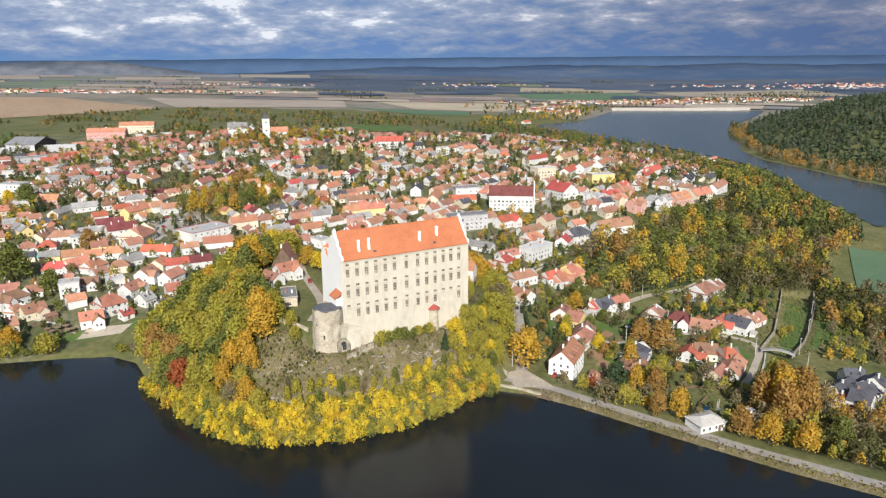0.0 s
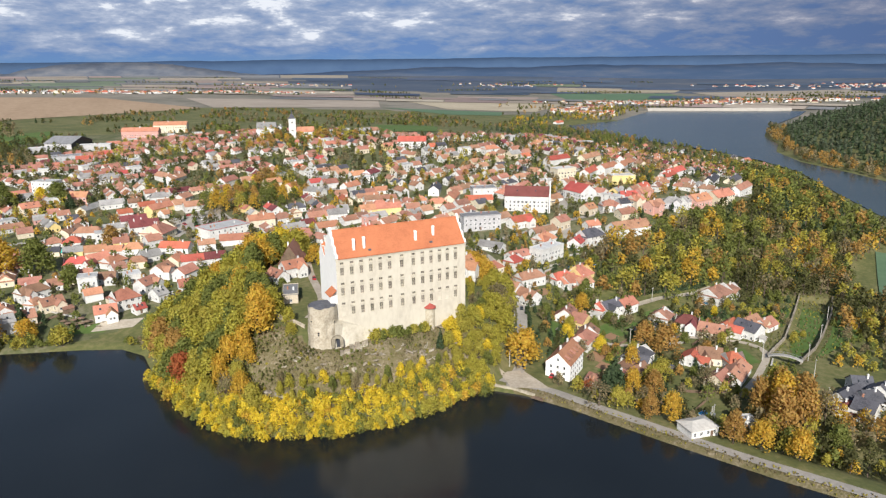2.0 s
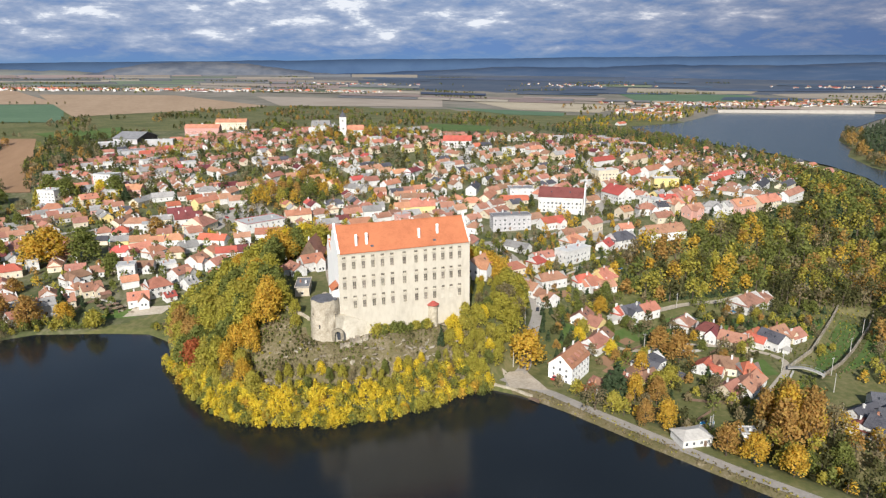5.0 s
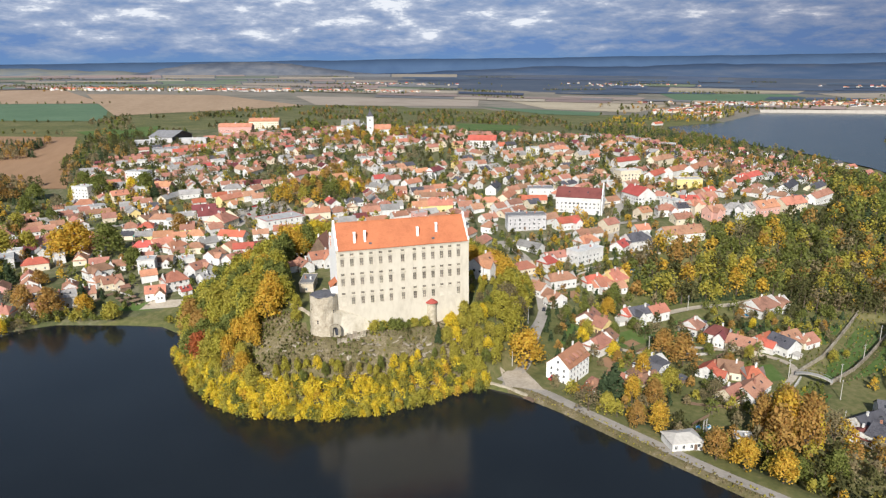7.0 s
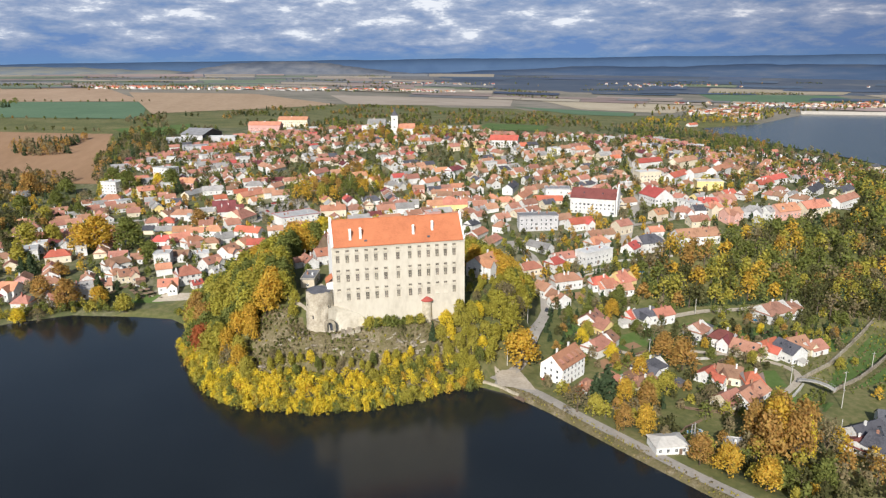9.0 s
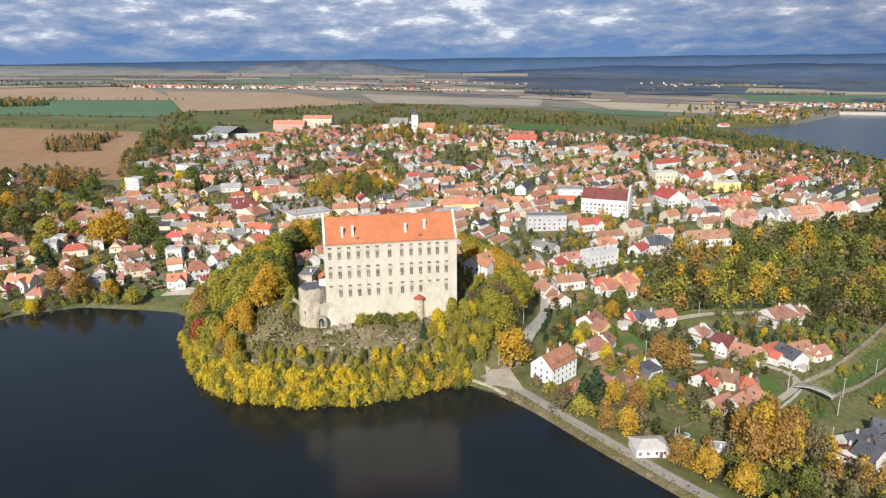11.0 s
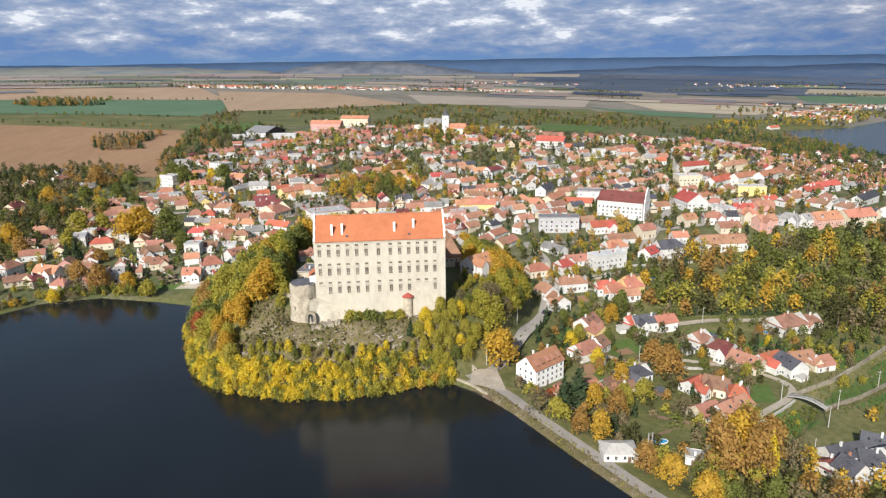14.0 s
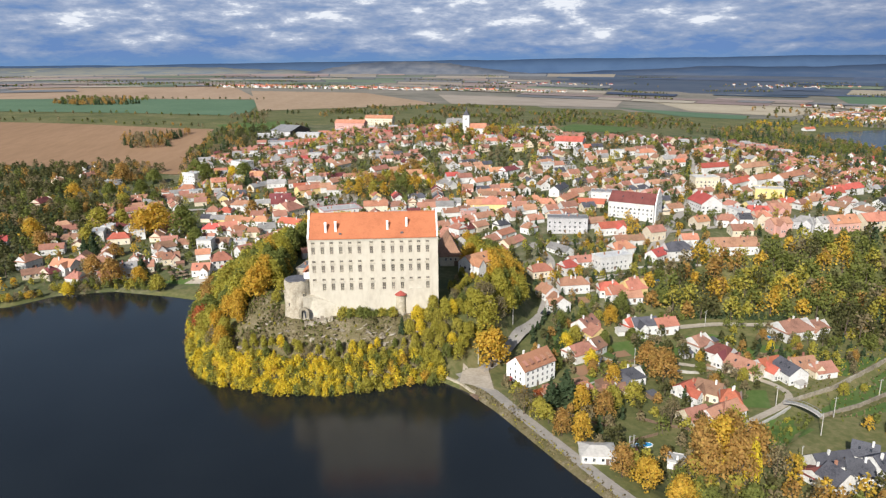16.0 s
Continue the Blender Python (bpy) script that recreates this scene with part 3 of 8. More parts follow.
def draped(name, corners, material, label, category, lift=0.06, across=24, along=24, kind="structure"):
    """A four-cornered patch laid on the ground."""
    (a, b, c, d) = [np.array(p, float) for p in corners]
    u, v = np.meshgrid(np.linspace(0, 1, across + 1), np.linspace(0, 1, along + 1))
    u, v = u[..., None], v[..., None]
    p = (a * (1 - u) + b * u) * (1 - v) + (d * (1 - u) + c * u) * v
    z = heights(p[..., 0], p[..., 1]) + lift
    ids = np.arange(z.size).reshape(z.shape)
    q = np.stack([ids[:-1, :-1], ids[:-1, 1:], ids[1:, 1:], ids[1:, :-1]], -1).reshape(-1, 4)
    ob = new(name, mesh_quick(name, np.dstack([p, z]).reshape(-1, 3), q, [material], None, True))
    return tagged(ob, label, category, kind=kind)


def ribbon(name, line, width, material, label, category, lift=0.12, thick=0.0):
    """A road or path of even width along a line on the ground."""
    pts = []
    for (ax, ay), (bx, by) in zip(line, line[1:]):
        n = max(2, int(math.hypot(bx - ax, by - ay) / 3))
        pts += [(ax + (bx - ax) * i / n, ay + (by - ay) * i / n) for i in range(n)]
    pts = np.array(pts + [line[-1]], float)
    for _ in range(6):
        pts[1:-1] = (pts[:-2] + 2 * pts[1:-1] + pts[2:]) / 4
    way_ = np.gradient(pts, axis=0)
    way_ /= np.linalg.norm(way_, axis=1)[:, None]
    side = np.stack([-way_[:, 1], way_[:, 0]], 1) * width / 2
    steps = [-1, -0.33, 0.33, 1]
    p = np.stack([pts + side * s for s in steps], 1)
    z = heights(p[..., 0], p[..., 1])
    z = np.maximum(z, z.mean(axis=1, keepdims=True)) + lift
    ids = np.arange(z.size).reshape(z.shape)
    q = np.stack([ids[:-1, :-1], ids[:-1, 1:], ids[1:, 1:], ids[1:, :-1]], -1).reshape(-1, 4)[:, ::-1]
    ob = new(name, mesh_quick(name, np.dstack([p, z]).reshape(-1, 3), q, [material], None, True))
    return tagged(ob, label, category, kind="structure")


# fields, from the near slopes out to the plain
SOIL = {"dry_soil": "pale brown dry field", "plough": "tan ploughed field", "stubble": "pale stubble field", "winter_crop": "green winter crop", "far_tan": "pale tan field", "far_pink": "pinkish bare field", "far_green": "grey-green field", "far_shade": "strip coloured dark for cloud shade", "far_grey": "field coloured haze grey", "meadow": "bright green meadow"}
FIELDS = [("plough", [(-700, 560), (-225, 455), (-268, 752), (-640, 830)]), ("plough", [(-1200, 560), (-705, 560), (-645, 830), (-1150, 900)]), ("winter_crop", [(-900, 1020), (-264, 950), (-333, 1456), (-1150, 1320)]),
          ("dry_soil", [(-1000, 1345), (-344, 1470), (-600, 2272), (-1300, 2400)]), ("dry_soil", [(-266, 1065), (100, 1462), (-112, 1958), (-460, 1922)]), ("stubble", [(-1900, 1100), (-1160, 1020), (-1020, 1340), (-1320, 2390)]),
          ("meadow", [(-232, 716), (-163, 740), (-175, 856), (-279, 802)]), ("meadow", [(200, 600), (290, 585), (352, 710), (270, 760)]), ("meadow", [(352, 590), (430, 520), (520, 560), (450, 680)]), ("winter_crop", [(312, -8), (330, -70), (470, -20), (392, 48)]),
          ("stubble", [(767, 1822), (728, 1436), (925, 1319), (1329, 1701)]), ("winter_crop", [(560, 1500), (629, 1250), (759, 1218), (828, 1318)]), ("winter_crop", [(1279, 1614), (1769, 1554), (2064, 2046), (1655, 2326)]), ("stubble", [(1697, 2340), (2140, 2085), (2420, 2330), (2015, 2784)]),
          ("far_tan", [(130, 1480), (560, 1510), (700, 1900), (120, 1960)]), ("far_tan", [(1900, 1500), (2500, 1300), (2900, 1800), (2200, 2050)])]
rnd = random.Random(5)
for i, (what, corners) in enumerate(FIELDS):
    draped("field", corners, M[what], SOIL[what] + (" on the plain" if corners[0][1] > 1200 else " beside the town"), "field", 0.5 + 0.02 * i, 30, 30)
# the plain: strip after strip out to the hills, sunlit west of the reservoir, coloured dark for cloud shade to the east
d = 1980.0
while d < 4350:
    deep = rnd.uniform(0.055, 0.10) * d
    a = -48.0
    while a < 62:
        wide = rnd.uniform(2.2, 7.5)
        east = a > 14 + 6 * noise.noise((a * 0.1, d * 0.004, 1.0)) and d > 2250
        what = rnd.choice(["far_shade", "", "", "", ""] if east and rnd.random() < 0.9 else ["far_grey", "far_green", "far_pink"] if east else ["far_tan", "far_tan", "far_pink", "far_green", "far_grey", "far_tan", "far_grey", "far_pink"])
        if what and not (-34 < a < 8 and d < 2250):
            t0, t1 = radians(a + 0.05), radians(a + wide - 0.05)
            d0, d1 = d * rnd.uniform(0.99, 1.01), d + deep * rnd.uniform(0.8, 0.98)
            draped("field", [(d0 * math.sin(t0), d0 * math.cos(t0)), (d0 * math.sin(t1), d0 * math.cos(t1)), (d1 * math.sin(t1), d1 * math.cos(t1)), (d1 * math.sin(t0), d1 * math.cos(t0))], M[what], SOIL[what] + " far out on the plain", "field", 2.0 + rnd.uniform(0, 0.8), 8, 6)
        a += wide
    d += deep

for ring in ([(84, 2), (100, 22), (94, 30), (78, 8)], [(112, -6), (134, 6), (140, -4), (118, -14)], [(150, -28), (170, -30), (164, -46), (142, -42)], [(116, 18), (140, 26), (144, 16), (122, 10)], [(204, -6), (230, 4), (246, 2), (214, -18)], [(150, 26), (172, 30), (180, 24), (160, 18)],
             [(130, -66), (165, -53), (172, -64), (138, -84)], [(84, -24), (96, -15), (104, -24), (92, -33)], [(136, 12), (160, 23), (172, 16), (148, 4)], [(104, 14), (128, 19), (132, 8), (110, 3)], [(182, -47), (250, -8), (257, -14), (188, -53)], [(176, 14), (200, 20), (206, 8), (182, 0)],
             [(188, -56), (222, -40), (262, -14), (240, -46)], [(146, -72), (160, -58), (172, -50), (164, -63)], [(185, -51), (197, -35), (222, -20), (215, -37)], [(222, -34), (226, -17), (256, 2), (258, -12)], [(-138, 122), (-118, 116), (-110, 122), (-130, 130)], [(-100, 118), (-86, 112), (-80, 118), (-96, 126)]):
    draped("lawn", ring, M["meadow"], "bright green mown grass", "lawn", 0.1, 12, 12)

for ring in ([(88, -10), (96, -6), (99, -12), (91, -17)], [(100, -12), (107, -8), (110, -14), (103, -18)], [(86, -20), (93, -16), (95, -20), (88, -25)], [(112, 8), (120, 11), (122, 6), (114, 3)], [(150, -4), (157, -1), (159, -7), (152, -10)], [(104, 62), (114, 64), (115, 58), (105, 56)], [(118, 78), (130, 82), (131, 77), (119, 73)]):
    draped("garden_bed", ring, M["plough"], "dug brown vegetable bed in a garden", "garden bed", 0.12, 10, 10)

# roads and paths
ribbon("road", [(36, -24), (44, -28), (50, -38), (56, -54), (64, -72), (72, -90), (80, -108), (92, -130), (108, -160)], 4.6, M["asphalt"], "narrow asphalt road along the pond dam", "road", 0.16)
ribbon("road", [(36, -22), (48, -16), (60, 2), (70, 18), (84, 40), (92, 62), (98, 86), (104, 112), (96, 140)], 5.2, M["asphalt"], "grey asphalt street round the castle hill", "road", 0.16)
ribbon("road", [(165, 112), (190, 152), (206, 178), (225, 202), (256, 266), (280, 330), (300, 420)], 7, M["asphalt"], "grey asphalt street climbing through the houses", "road", 0.16)
ribbon("road", [(96, 140), (130, 136), (190, 152), (240, 158), (300, 150), (372, 146)], 5, M["asphalt"], "grey asphalt street past the school", "road", 0.16)
ribbon("road", [(-70, 252), (-50, 292), (-40, 340), (20, 335), (70, 330), (120, 300)], 7, M["asphalt"], "grey asphalt market street", "road", 0.16)
ribbon("road", [(-60, 238), (-20, 262), (10, 262), (40, 258)], 6, M["asphalt"], "grey asphalt lane through the market", "road", 0.16)
ribbon("road", [(-260, 260), (-190, 290), (-120, 300), (-70, 252)], 6, M["asphalt"], "grey asphalt street on the west side", "road", 0.16)
ribbon("path", [(-14, 104), (-16.5, 92), (-19, 78), (-21, 62), (-22.5, 48), (-25, 36), (-31, 27), (-36, 20)], 3.8, M["gravel"], "gravel drive in the castle yard", "path", 0.14)
ribbon("path", [(127, -66), (145, -59), (160, -50), (173, -43), (180, -34), (176, -22), (160, -8), (140, 0), (118, -6), (102, 4), (92, 20)], 3.2, M["gravel"], "pale lane winding through the gardens", "path", 0.14)
ribbon("path", [(150, 34), (180, 40), (205, 40), (226, 44)], 4, M["gravel"], "pale dirt track below the wood", "path", 0.14)
draped("pavement", [(39, -13), (36, -28), (50, -36), (50, -15)], M["gravel"], "pale turning place at the pond corner", "pavement", 0.2, 10, 10)
draped("pavement", [(-72, 300), (-62, 256), (-24, 268), (-30, 318)], M["asphalt"], "grey asphalt market square", "pavement", 0.1, 14, 14)
draped("pavement", [(-124, 119), (-104, 115), (-98, 122), (-118, 128)], M["gravel"], "rubble-strewn bare yard by the pond", "pavement", 0.12, 10, 10)

# ---- the castle ----
castle = thing("castle", pose(0, 0, 0), "tall cream baroque castle wing with an orange tiled roof", "castle")
EAVE, RIDGE, DEPTH = 59.7, 69.0, 15.6
FRONT_X = (-28.8, 28.8)
BAYS = [-26.4, -22.35, -18.3, -14.25, -10.2, -6.1, -0.75, 4.45, 8.6, 12.6, 16.5, 20.2, 24.1]
ROWS = [(53.6, 57.0), (45.1, 48.5), (36.7, 40.1)]
openings = []
for zc, zm in ROWS:
    for x in BAYS:
        openings += [(x, zc, 0.78, 1.65), (x, zm, 0.72, 0.52)]
bm = bmesh.new()
# front wall with real openings: a lattice of wall pieces round each window
xs = sorted({FRONT_X[0], FRONT_X[1]} | {round(x - 0.78, 3) for x in BAYS} | {round(x + 0.78, 3) for x in BAYS})
zs = sorted({19.0, EAVE} | {round(z + s * h, 3) for _, z, _, h in openings for s in (-1, 1)})
vert_at = {}


def corner(x, z, y):
    key = (x, z, y)
    if key not in vert_at:
        vert_at[key] = bm.verts.new((x, y, z))
    return vert_at[key]


def is_hole(x, z):
    return any(abs(x - ox) < 0.78 and abs(z - oz) < oh for ox, oz, _, oh in openings)


for xa, xb in zip(xs, xs[1:]):
    for za, zb in zip(zs, zs[1:]):
        if is_hole((xa + xb) / 2, (za + zb) / 2):
            continue
        bm.faces.new((corner(xa, za, 0), corner(xb, za, 0), corner(xb, zb, 0), corner(xa, zb, 0)))
for ox, oz, _, oh in openings:
    a, b, c, d = ox - 0.78, ox + 0.78, oz - oh, oz + oh
    for (x0, z0), (x1, z1) in (((a, c), (b, c)), ((b, c), (b, d)), ((b, d), (a, d)), ((a, d), (a, c))):
        bm.faces.new([bm.verts.new(p) for p in ((x0, 0, z0), (x0, 0.6, z0), (x1, 0.6, z1), (x1, 0, z1))])
part("front_wall", bm, M["facade"], castle, "cream plastered wall, stained towards the rock")
bm = bmesh.new()
box(bm, FRONT_X[0] + 0.1, FRONT_X[1] - 0.1, 0.65, DEPTH, 19.0, EAVE - 0.05)
part("inner_wall", bm, M["facade"], castle)
bm = bmesh.new()
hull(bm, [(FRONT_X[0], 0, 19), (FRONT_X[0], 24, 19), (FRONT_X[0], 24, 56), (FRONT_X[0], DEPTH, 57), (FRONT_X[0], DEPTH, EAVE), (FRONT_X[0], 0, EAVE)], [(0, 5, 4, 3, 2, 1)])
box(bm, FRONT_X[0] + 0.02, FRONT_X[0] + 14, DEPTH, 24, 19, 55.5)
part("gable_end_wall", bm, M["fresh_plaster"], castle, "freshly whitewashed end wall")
bm = bmesh.new()
hull(bm, [(FRONT_X[1], 0, 19), (FRONT_X[1], DEPTH, 19), (FRONT_X[1], DEPTH, EAVE), (FRONT_X[1], 0, EAVE)], [(0, 1, 2, 3)])
part("east_end_wall", bm, M["facade"], castle)
# main roof, a little sagging, with thick eaves
bm = bmesh.new()
mid = DEPTH / 2
slab(bm, [(FRONT_X[0] + 0.8, -0.7, EAVE - 0.5), (FRONT_X[1] - 0.7, -0.7, EAVE - 0.5), (FRONT_X[1] - 0.7, mid, RIDGE), (FRONT_X[0] + 0.8, mid, RIDGE)], 0.35)
slab(bm, [(FRONT_X[1] - 0.7, DEPTH + 0.7, EAVE - 0.5), (FRONT_X[0] + 0.8, DEPTH + 0.7, EAVE - 0.5), (FRONT_X[0] + 0.8, mid, RIDGE), (FRONT_X[1] - 0.7, mid, RIDGE)], 0.35)
part("roof", bm, M["castle_roof"], castle, "fresh orange plain-tiled roof")
bm = bmesh.new()
for i in range(58):
    x = FRONT_X[0] + 1 + i * 0.97
    hull(bm, [(x, mid - 0.28, RIDGE - 0.1), (x + 0.92, mid - 0.24, RIDGE - 0.1), (x + 0.92, mid, RIDGE + 0.2), (x, mid, RIDGE + 0.26), (x, mid + 0.28, RIDGE - 0.1), (x + 0.92, mid + 0.24, RIDGE - 0.1)], [(0, 1, 2, 3), (3, 2, 5, 4), (0, 3, 4), (1, 5, 2)])
part("ridge_tiles", bm, M["castle_roof"], castle)
bm = bmesh.new()
slab(bm, [(FRONT_X[0] - 0.1, DEPTH + 0.4, 57), (FRONT_X[0] + 14, DEPTH + 0.4, 57), (FRONT_X[0] + 14, 20, 61.5), (FRONT_X[0] - 0.1, 20, 61.5)], 0.3)
slab(bm, [(FRONT_X[0] + 14, 24.4, 56), (FRONT_X[0] - 0.1, 24.4, 56), (FRONT_X[0] - 0.1, 20, 61.5), (FRONT_X[0] + 14, 20, 61.5)], 0.3)
part("rear_roof", bm, M["castle_roof"], castle)


bm = bmesh.new()
box(bm, 13.0, 28.6, DEPTH + 0.05, 62, 24, 48)
part("east_wing_wall", bm, M["facade"], castle)
bm = bmesh.new()
slab(bm, [(12.5, DEPTH + 0.1, 47.8), (12.5, 62.5, 47.8), (20.8, 62.5, 54), (20.8, DEPTH + 0.1, 54)][::-1], 0.3)
slab(bm, [(29.1, 62.5, 47.8), (29.1, DEPTH + 0.1, 47.8), (20.8, DEPTH + 0.1, 54), (20.8, 62.5, 54)][::-1], 0.3)
part("east_wing_roof", bm, M["castle_roof"], castle)


def gable(x, out, y0, y1, z0, z1, name):
    """A stepped baroque gable that stands over the roof's end."""
    bm = bmesh.new()
    steps = [(0.0, 0.0), (0.02, 0.14), (0.13, 0.16), (0.16, 0.42), (0.27, 0.46), (0.30, 0.72), (0.40, 0.78), (0.43, 0.98), (0.5, 1.12)]
    left = [(y0 + (y1 - y0) * a, z0 + (z1 - z0) * b) for a, b in steps]
    ring = left + [(y0 + y1 - y, z) for y, z in left[-2::-1]]
    n = len(ring)
    front = [bm.verts.new((x, y, z)) for y, z in ring]
    back = [bm.verts.new((x + out, y, z)) for y, z in ring]
    bm.faces.new(front)
    bm.faces.new(back[::-1])
    for i in range(n):
        j = (i + 1) % n
        bm.faces.new((front[j], front[i], back[i], back[j]))
    bmesh.ops.recalc_face_normals(bm, faces=bm.faces[:])
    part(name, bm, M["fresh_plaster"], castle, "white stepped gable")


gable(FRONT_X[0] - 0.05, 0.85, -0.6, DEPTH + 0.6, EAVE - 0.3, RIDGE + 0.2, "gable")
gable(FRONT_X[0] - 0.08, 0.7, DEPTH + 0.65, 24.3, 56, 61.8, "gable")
gable(FRONT_X[1] - 0.7, 0.75, -0.6, DEPTH + 0.6, EAVE - 0.3, RIDGE + 0.2, "gable")
bm = bmesh.new()
box(bm, FRONT_X[0] - 0.2, FRONT_X[1] + 0.2, -0.35, -0.003, EAVE - 1.3, EAVE - 0.86)
box(bm, FRONT_X[0] - 0.2, FRONT_X[1] + 0.2, -0.2, -0.003, EAVE - 1.6, EAVE - 1.32)
part("cornice", bm, M["facade"], castle)
# windows: stone frame, sash bars and dark glass, shared by all of a size


def sash(w, h, arms):
    bm = bmesh.new()
    f = 0.1
    box(bm, -w, -w + f, 0.2, 0.32, -h, h, 0)
    box(bm, w - f, w, 0.2, 0.32, -h, h, 0)
    box(bm, -w + f, w - f, 0.2, 0.32, h - f, h, 0)
    box(bm, -w + f, w - f, 0.2, 0.32, -h, -h + f, 0)
    box(bm, -0.04, 0.04, 0.22, 0.3, -h + f, h - f, 0)
    for z in arms:
        box(bm, -w + f, -0.04, 0.23, 0.29, z - 0.035, z + 0.035, 0)
        box(bm, 0.04, w - f, 0.23, 0.29, z - 0.035, z + 0.035, 0)
    hull(bm, [(-w, 0.36, -h), (w, 0.36, -h), (w, 0.36, h), (-w, 0.36, h)], [(0, 1, 2, 3)], 1)
    return mesh_from("window", bm, [M["old_wall"], M["old_glass"]])


def surround(w, h, hood):
    bm = bmesh.new()
    b = 0.22
    box(bm, -w - b, -w, -0.06, -0.003, -h, h)
    box(bm, w, w + b, -0.06, -0.003, -h, h)
    box(bm, -w - b, w + b, -0.06, -0.003, h, h + b)
    box(bm, -w - b - 0.1, w + b + 0.1, -0.16, -0.003, -h - 0.2, -h)
    if hood:
        box(bm, -w - b - 0.3, w + b + 0.3, -0.32, -0.003, h + 0.62, h + 0.86)
    return mesh_from("surround", bm, M["facade"])


TALL, SMALL = sash(0.78, 1.65, (-0.55, 0.5)), sash(0.78, 0.52, ())
TALL_EDGE, SMALL_EDGE = surround(0.78, 1.65, True), surround(0.78, 0.52, False)
walled = bmesh.new()
box(walled, -0.78, 0.78, 0.06, 0.2, -1.65, 1.65)
WALLED = mesh_from("walled_up_window", walled, M["facade"])
for row, (zc, zm) in enumerate(ROWS):
    for i, x in enumerate(BAYS):
        blind = row == 2 and i in (0, 10, 11)
        w = part("window", TALL, None, castle, "", pose(x, 0, zc))
        if blind:
            part("infill", WALLED, None, w, "pale walled-up opening")
        part("surround", TALL_EDGE, None, w)
        w = part("window", SMALL, None, castle, "", pose(x, 0, zm))
        part("surround", SMALL_EDGE, None, w)
# chimneys, vents, the turret on the front and the lean-to on the end wall
stack = bmesh.new()
box(stack, -0.46, 0.46, -0.45, 0.45, -7.0, -0.35)
box(stack, -0.58, 0.58, -0.57, 0.57, -0.35, -0.12)
box(stack, -0.42, 0.42, -0.4, 0.4, -0.12, 0.12)
STACK = mesh_from("chimney", stack, M["fresh_plaster"])
for x, y, z in ((-20.7, 1.7, 66.1), (-16.3, 1.9, 66.4), (6.5, 2.3, 66.2), (15.0, 3.2, 67.2)):
    part("chimney", STACK, None, castle, "white chimney stack", pose(x, y, z))
vent = bmesh.new()
hull(vent, [(-0.6, -0.9, 0), (0.6, -0.9, 0), (0.6, 0.6, 0.55), (-0.6, 0.6, 0.55), (-0.6, -0.9, 0.7), (0.6, -0.9, 0.7)], [(0, 1, 5, 4), (4, 5, 2, 3), (0, 4, 3), (1, 2, 5)])
VENT = mesh_from("roof_vent", vent, M["lead"])
for x in (-14.3, 12.9):
    part("roof_vent", VENT, None, castle, "", pose(x, 1.2, EAVE + 1.05))
bm = bmesh.new()
lathe(bm, [(2.6, 17), (2.25, 23), (2.15, 32.2), (2.4, 32.5)], 20, 11.7, 0.3)
turret = part("turret", bm, M["old_wall"], castle, "bare stone half-round turret")
bm = bmesh.new()
lathe(bm, [(2.75, 32.35), (2.7, 32.6), (0.05, 34.3)], 20, 11.7, 0.2)
part("turret_roof", bm, ROOFS["s"][1], turret, "small red roof")
bm = bmesh.new()
slab(bm, [(FRONT_X[0] - 3.0, 0.6, 43.6), (FRONT_X[0] - 0.05, 0.6, 46.0), (FRONT_X[0] - 0.05, 7.6, 46.0), (FRONT_X[0] - 3.0, 7.6, 43.6)][::-1], 0.25)
lean = part("lean_to", bm, M["castle_roof"], castle)
bm = bmesh.new()
box(bm, FRONT_X[0] - 2.6, FRONT_X[0] - 0.1, 0.9, 7.3, 36, 43.5)
part("lean_to_wall", bm, M["fresh_plaster"], lean)

bastion = thing("bastion", pose(-34.6, 2.4, 0), "round rubble-stone bastion with a low dark roof", "tower")
bm = bmesh.new()
lathe(bm, [(7.0, 16), (6.7, 20), (6.5, 23), (6.2, 26), (6.0, 29), (5.9, 32), (5.85, 34), (5.8, 36), (5.8, 38), (5.75, 39.6), (5.7, 40.6)], 44)
for v in bm.verts:
    if v.co.z > 40:
        v.co.z += 1.1 * noise.noise((v.co.x * 0.5, v.co.y * 0.5, 5.0)) - 0.2
for v in bm.verts:
    v.co += Vector((v.co.x, v.co.y, 0)).normalized() * (0.35 * noise.noise(v.co * 0.45) + 0.2 * abs(math.sin(4 * math.atan2(v.co.y, v.co.x))))
part("wall", bm, M["old_wall"], bastion)
bm = bmesh.new()
lathe(bm, [(5.6, 40.3), (5.2, 40.6), (0.1, 41.2)], 40)
part("roof", bm, M["lead"], bastion, "low dark sheet roof")
slit = bmesh.new()
box(slit, -0.35, 0.35, -0.04, 0.2, -0.9, 0.7, 1)
lathe(slit, [(0.0, -0.04), (0.5, -0.04)], 10, slot=0)
box(slit, -0.6, -0.35, -0.1, 0.2, -1.0, 0.9, 0)
box(slit, 0.35, 0.6, -0.1, 0.2, -1.0, 0.9, 0)
box(slit, -0.6, 0.6, -0.1, 0.2, 0.7, 1.0, 0)
SLIT = mesh_from("window", slit, [M["old_wall"], M["glass"]])
for a, z in ((-58, 34.0), (-125, 30), (-155, 34.5)):
    part("window", SLIT, None, bastion, "", pose(6.0 * math.cos(radians(a)), 6.0 * math.sin(radians(a)), z, 0, 0, a + 90))

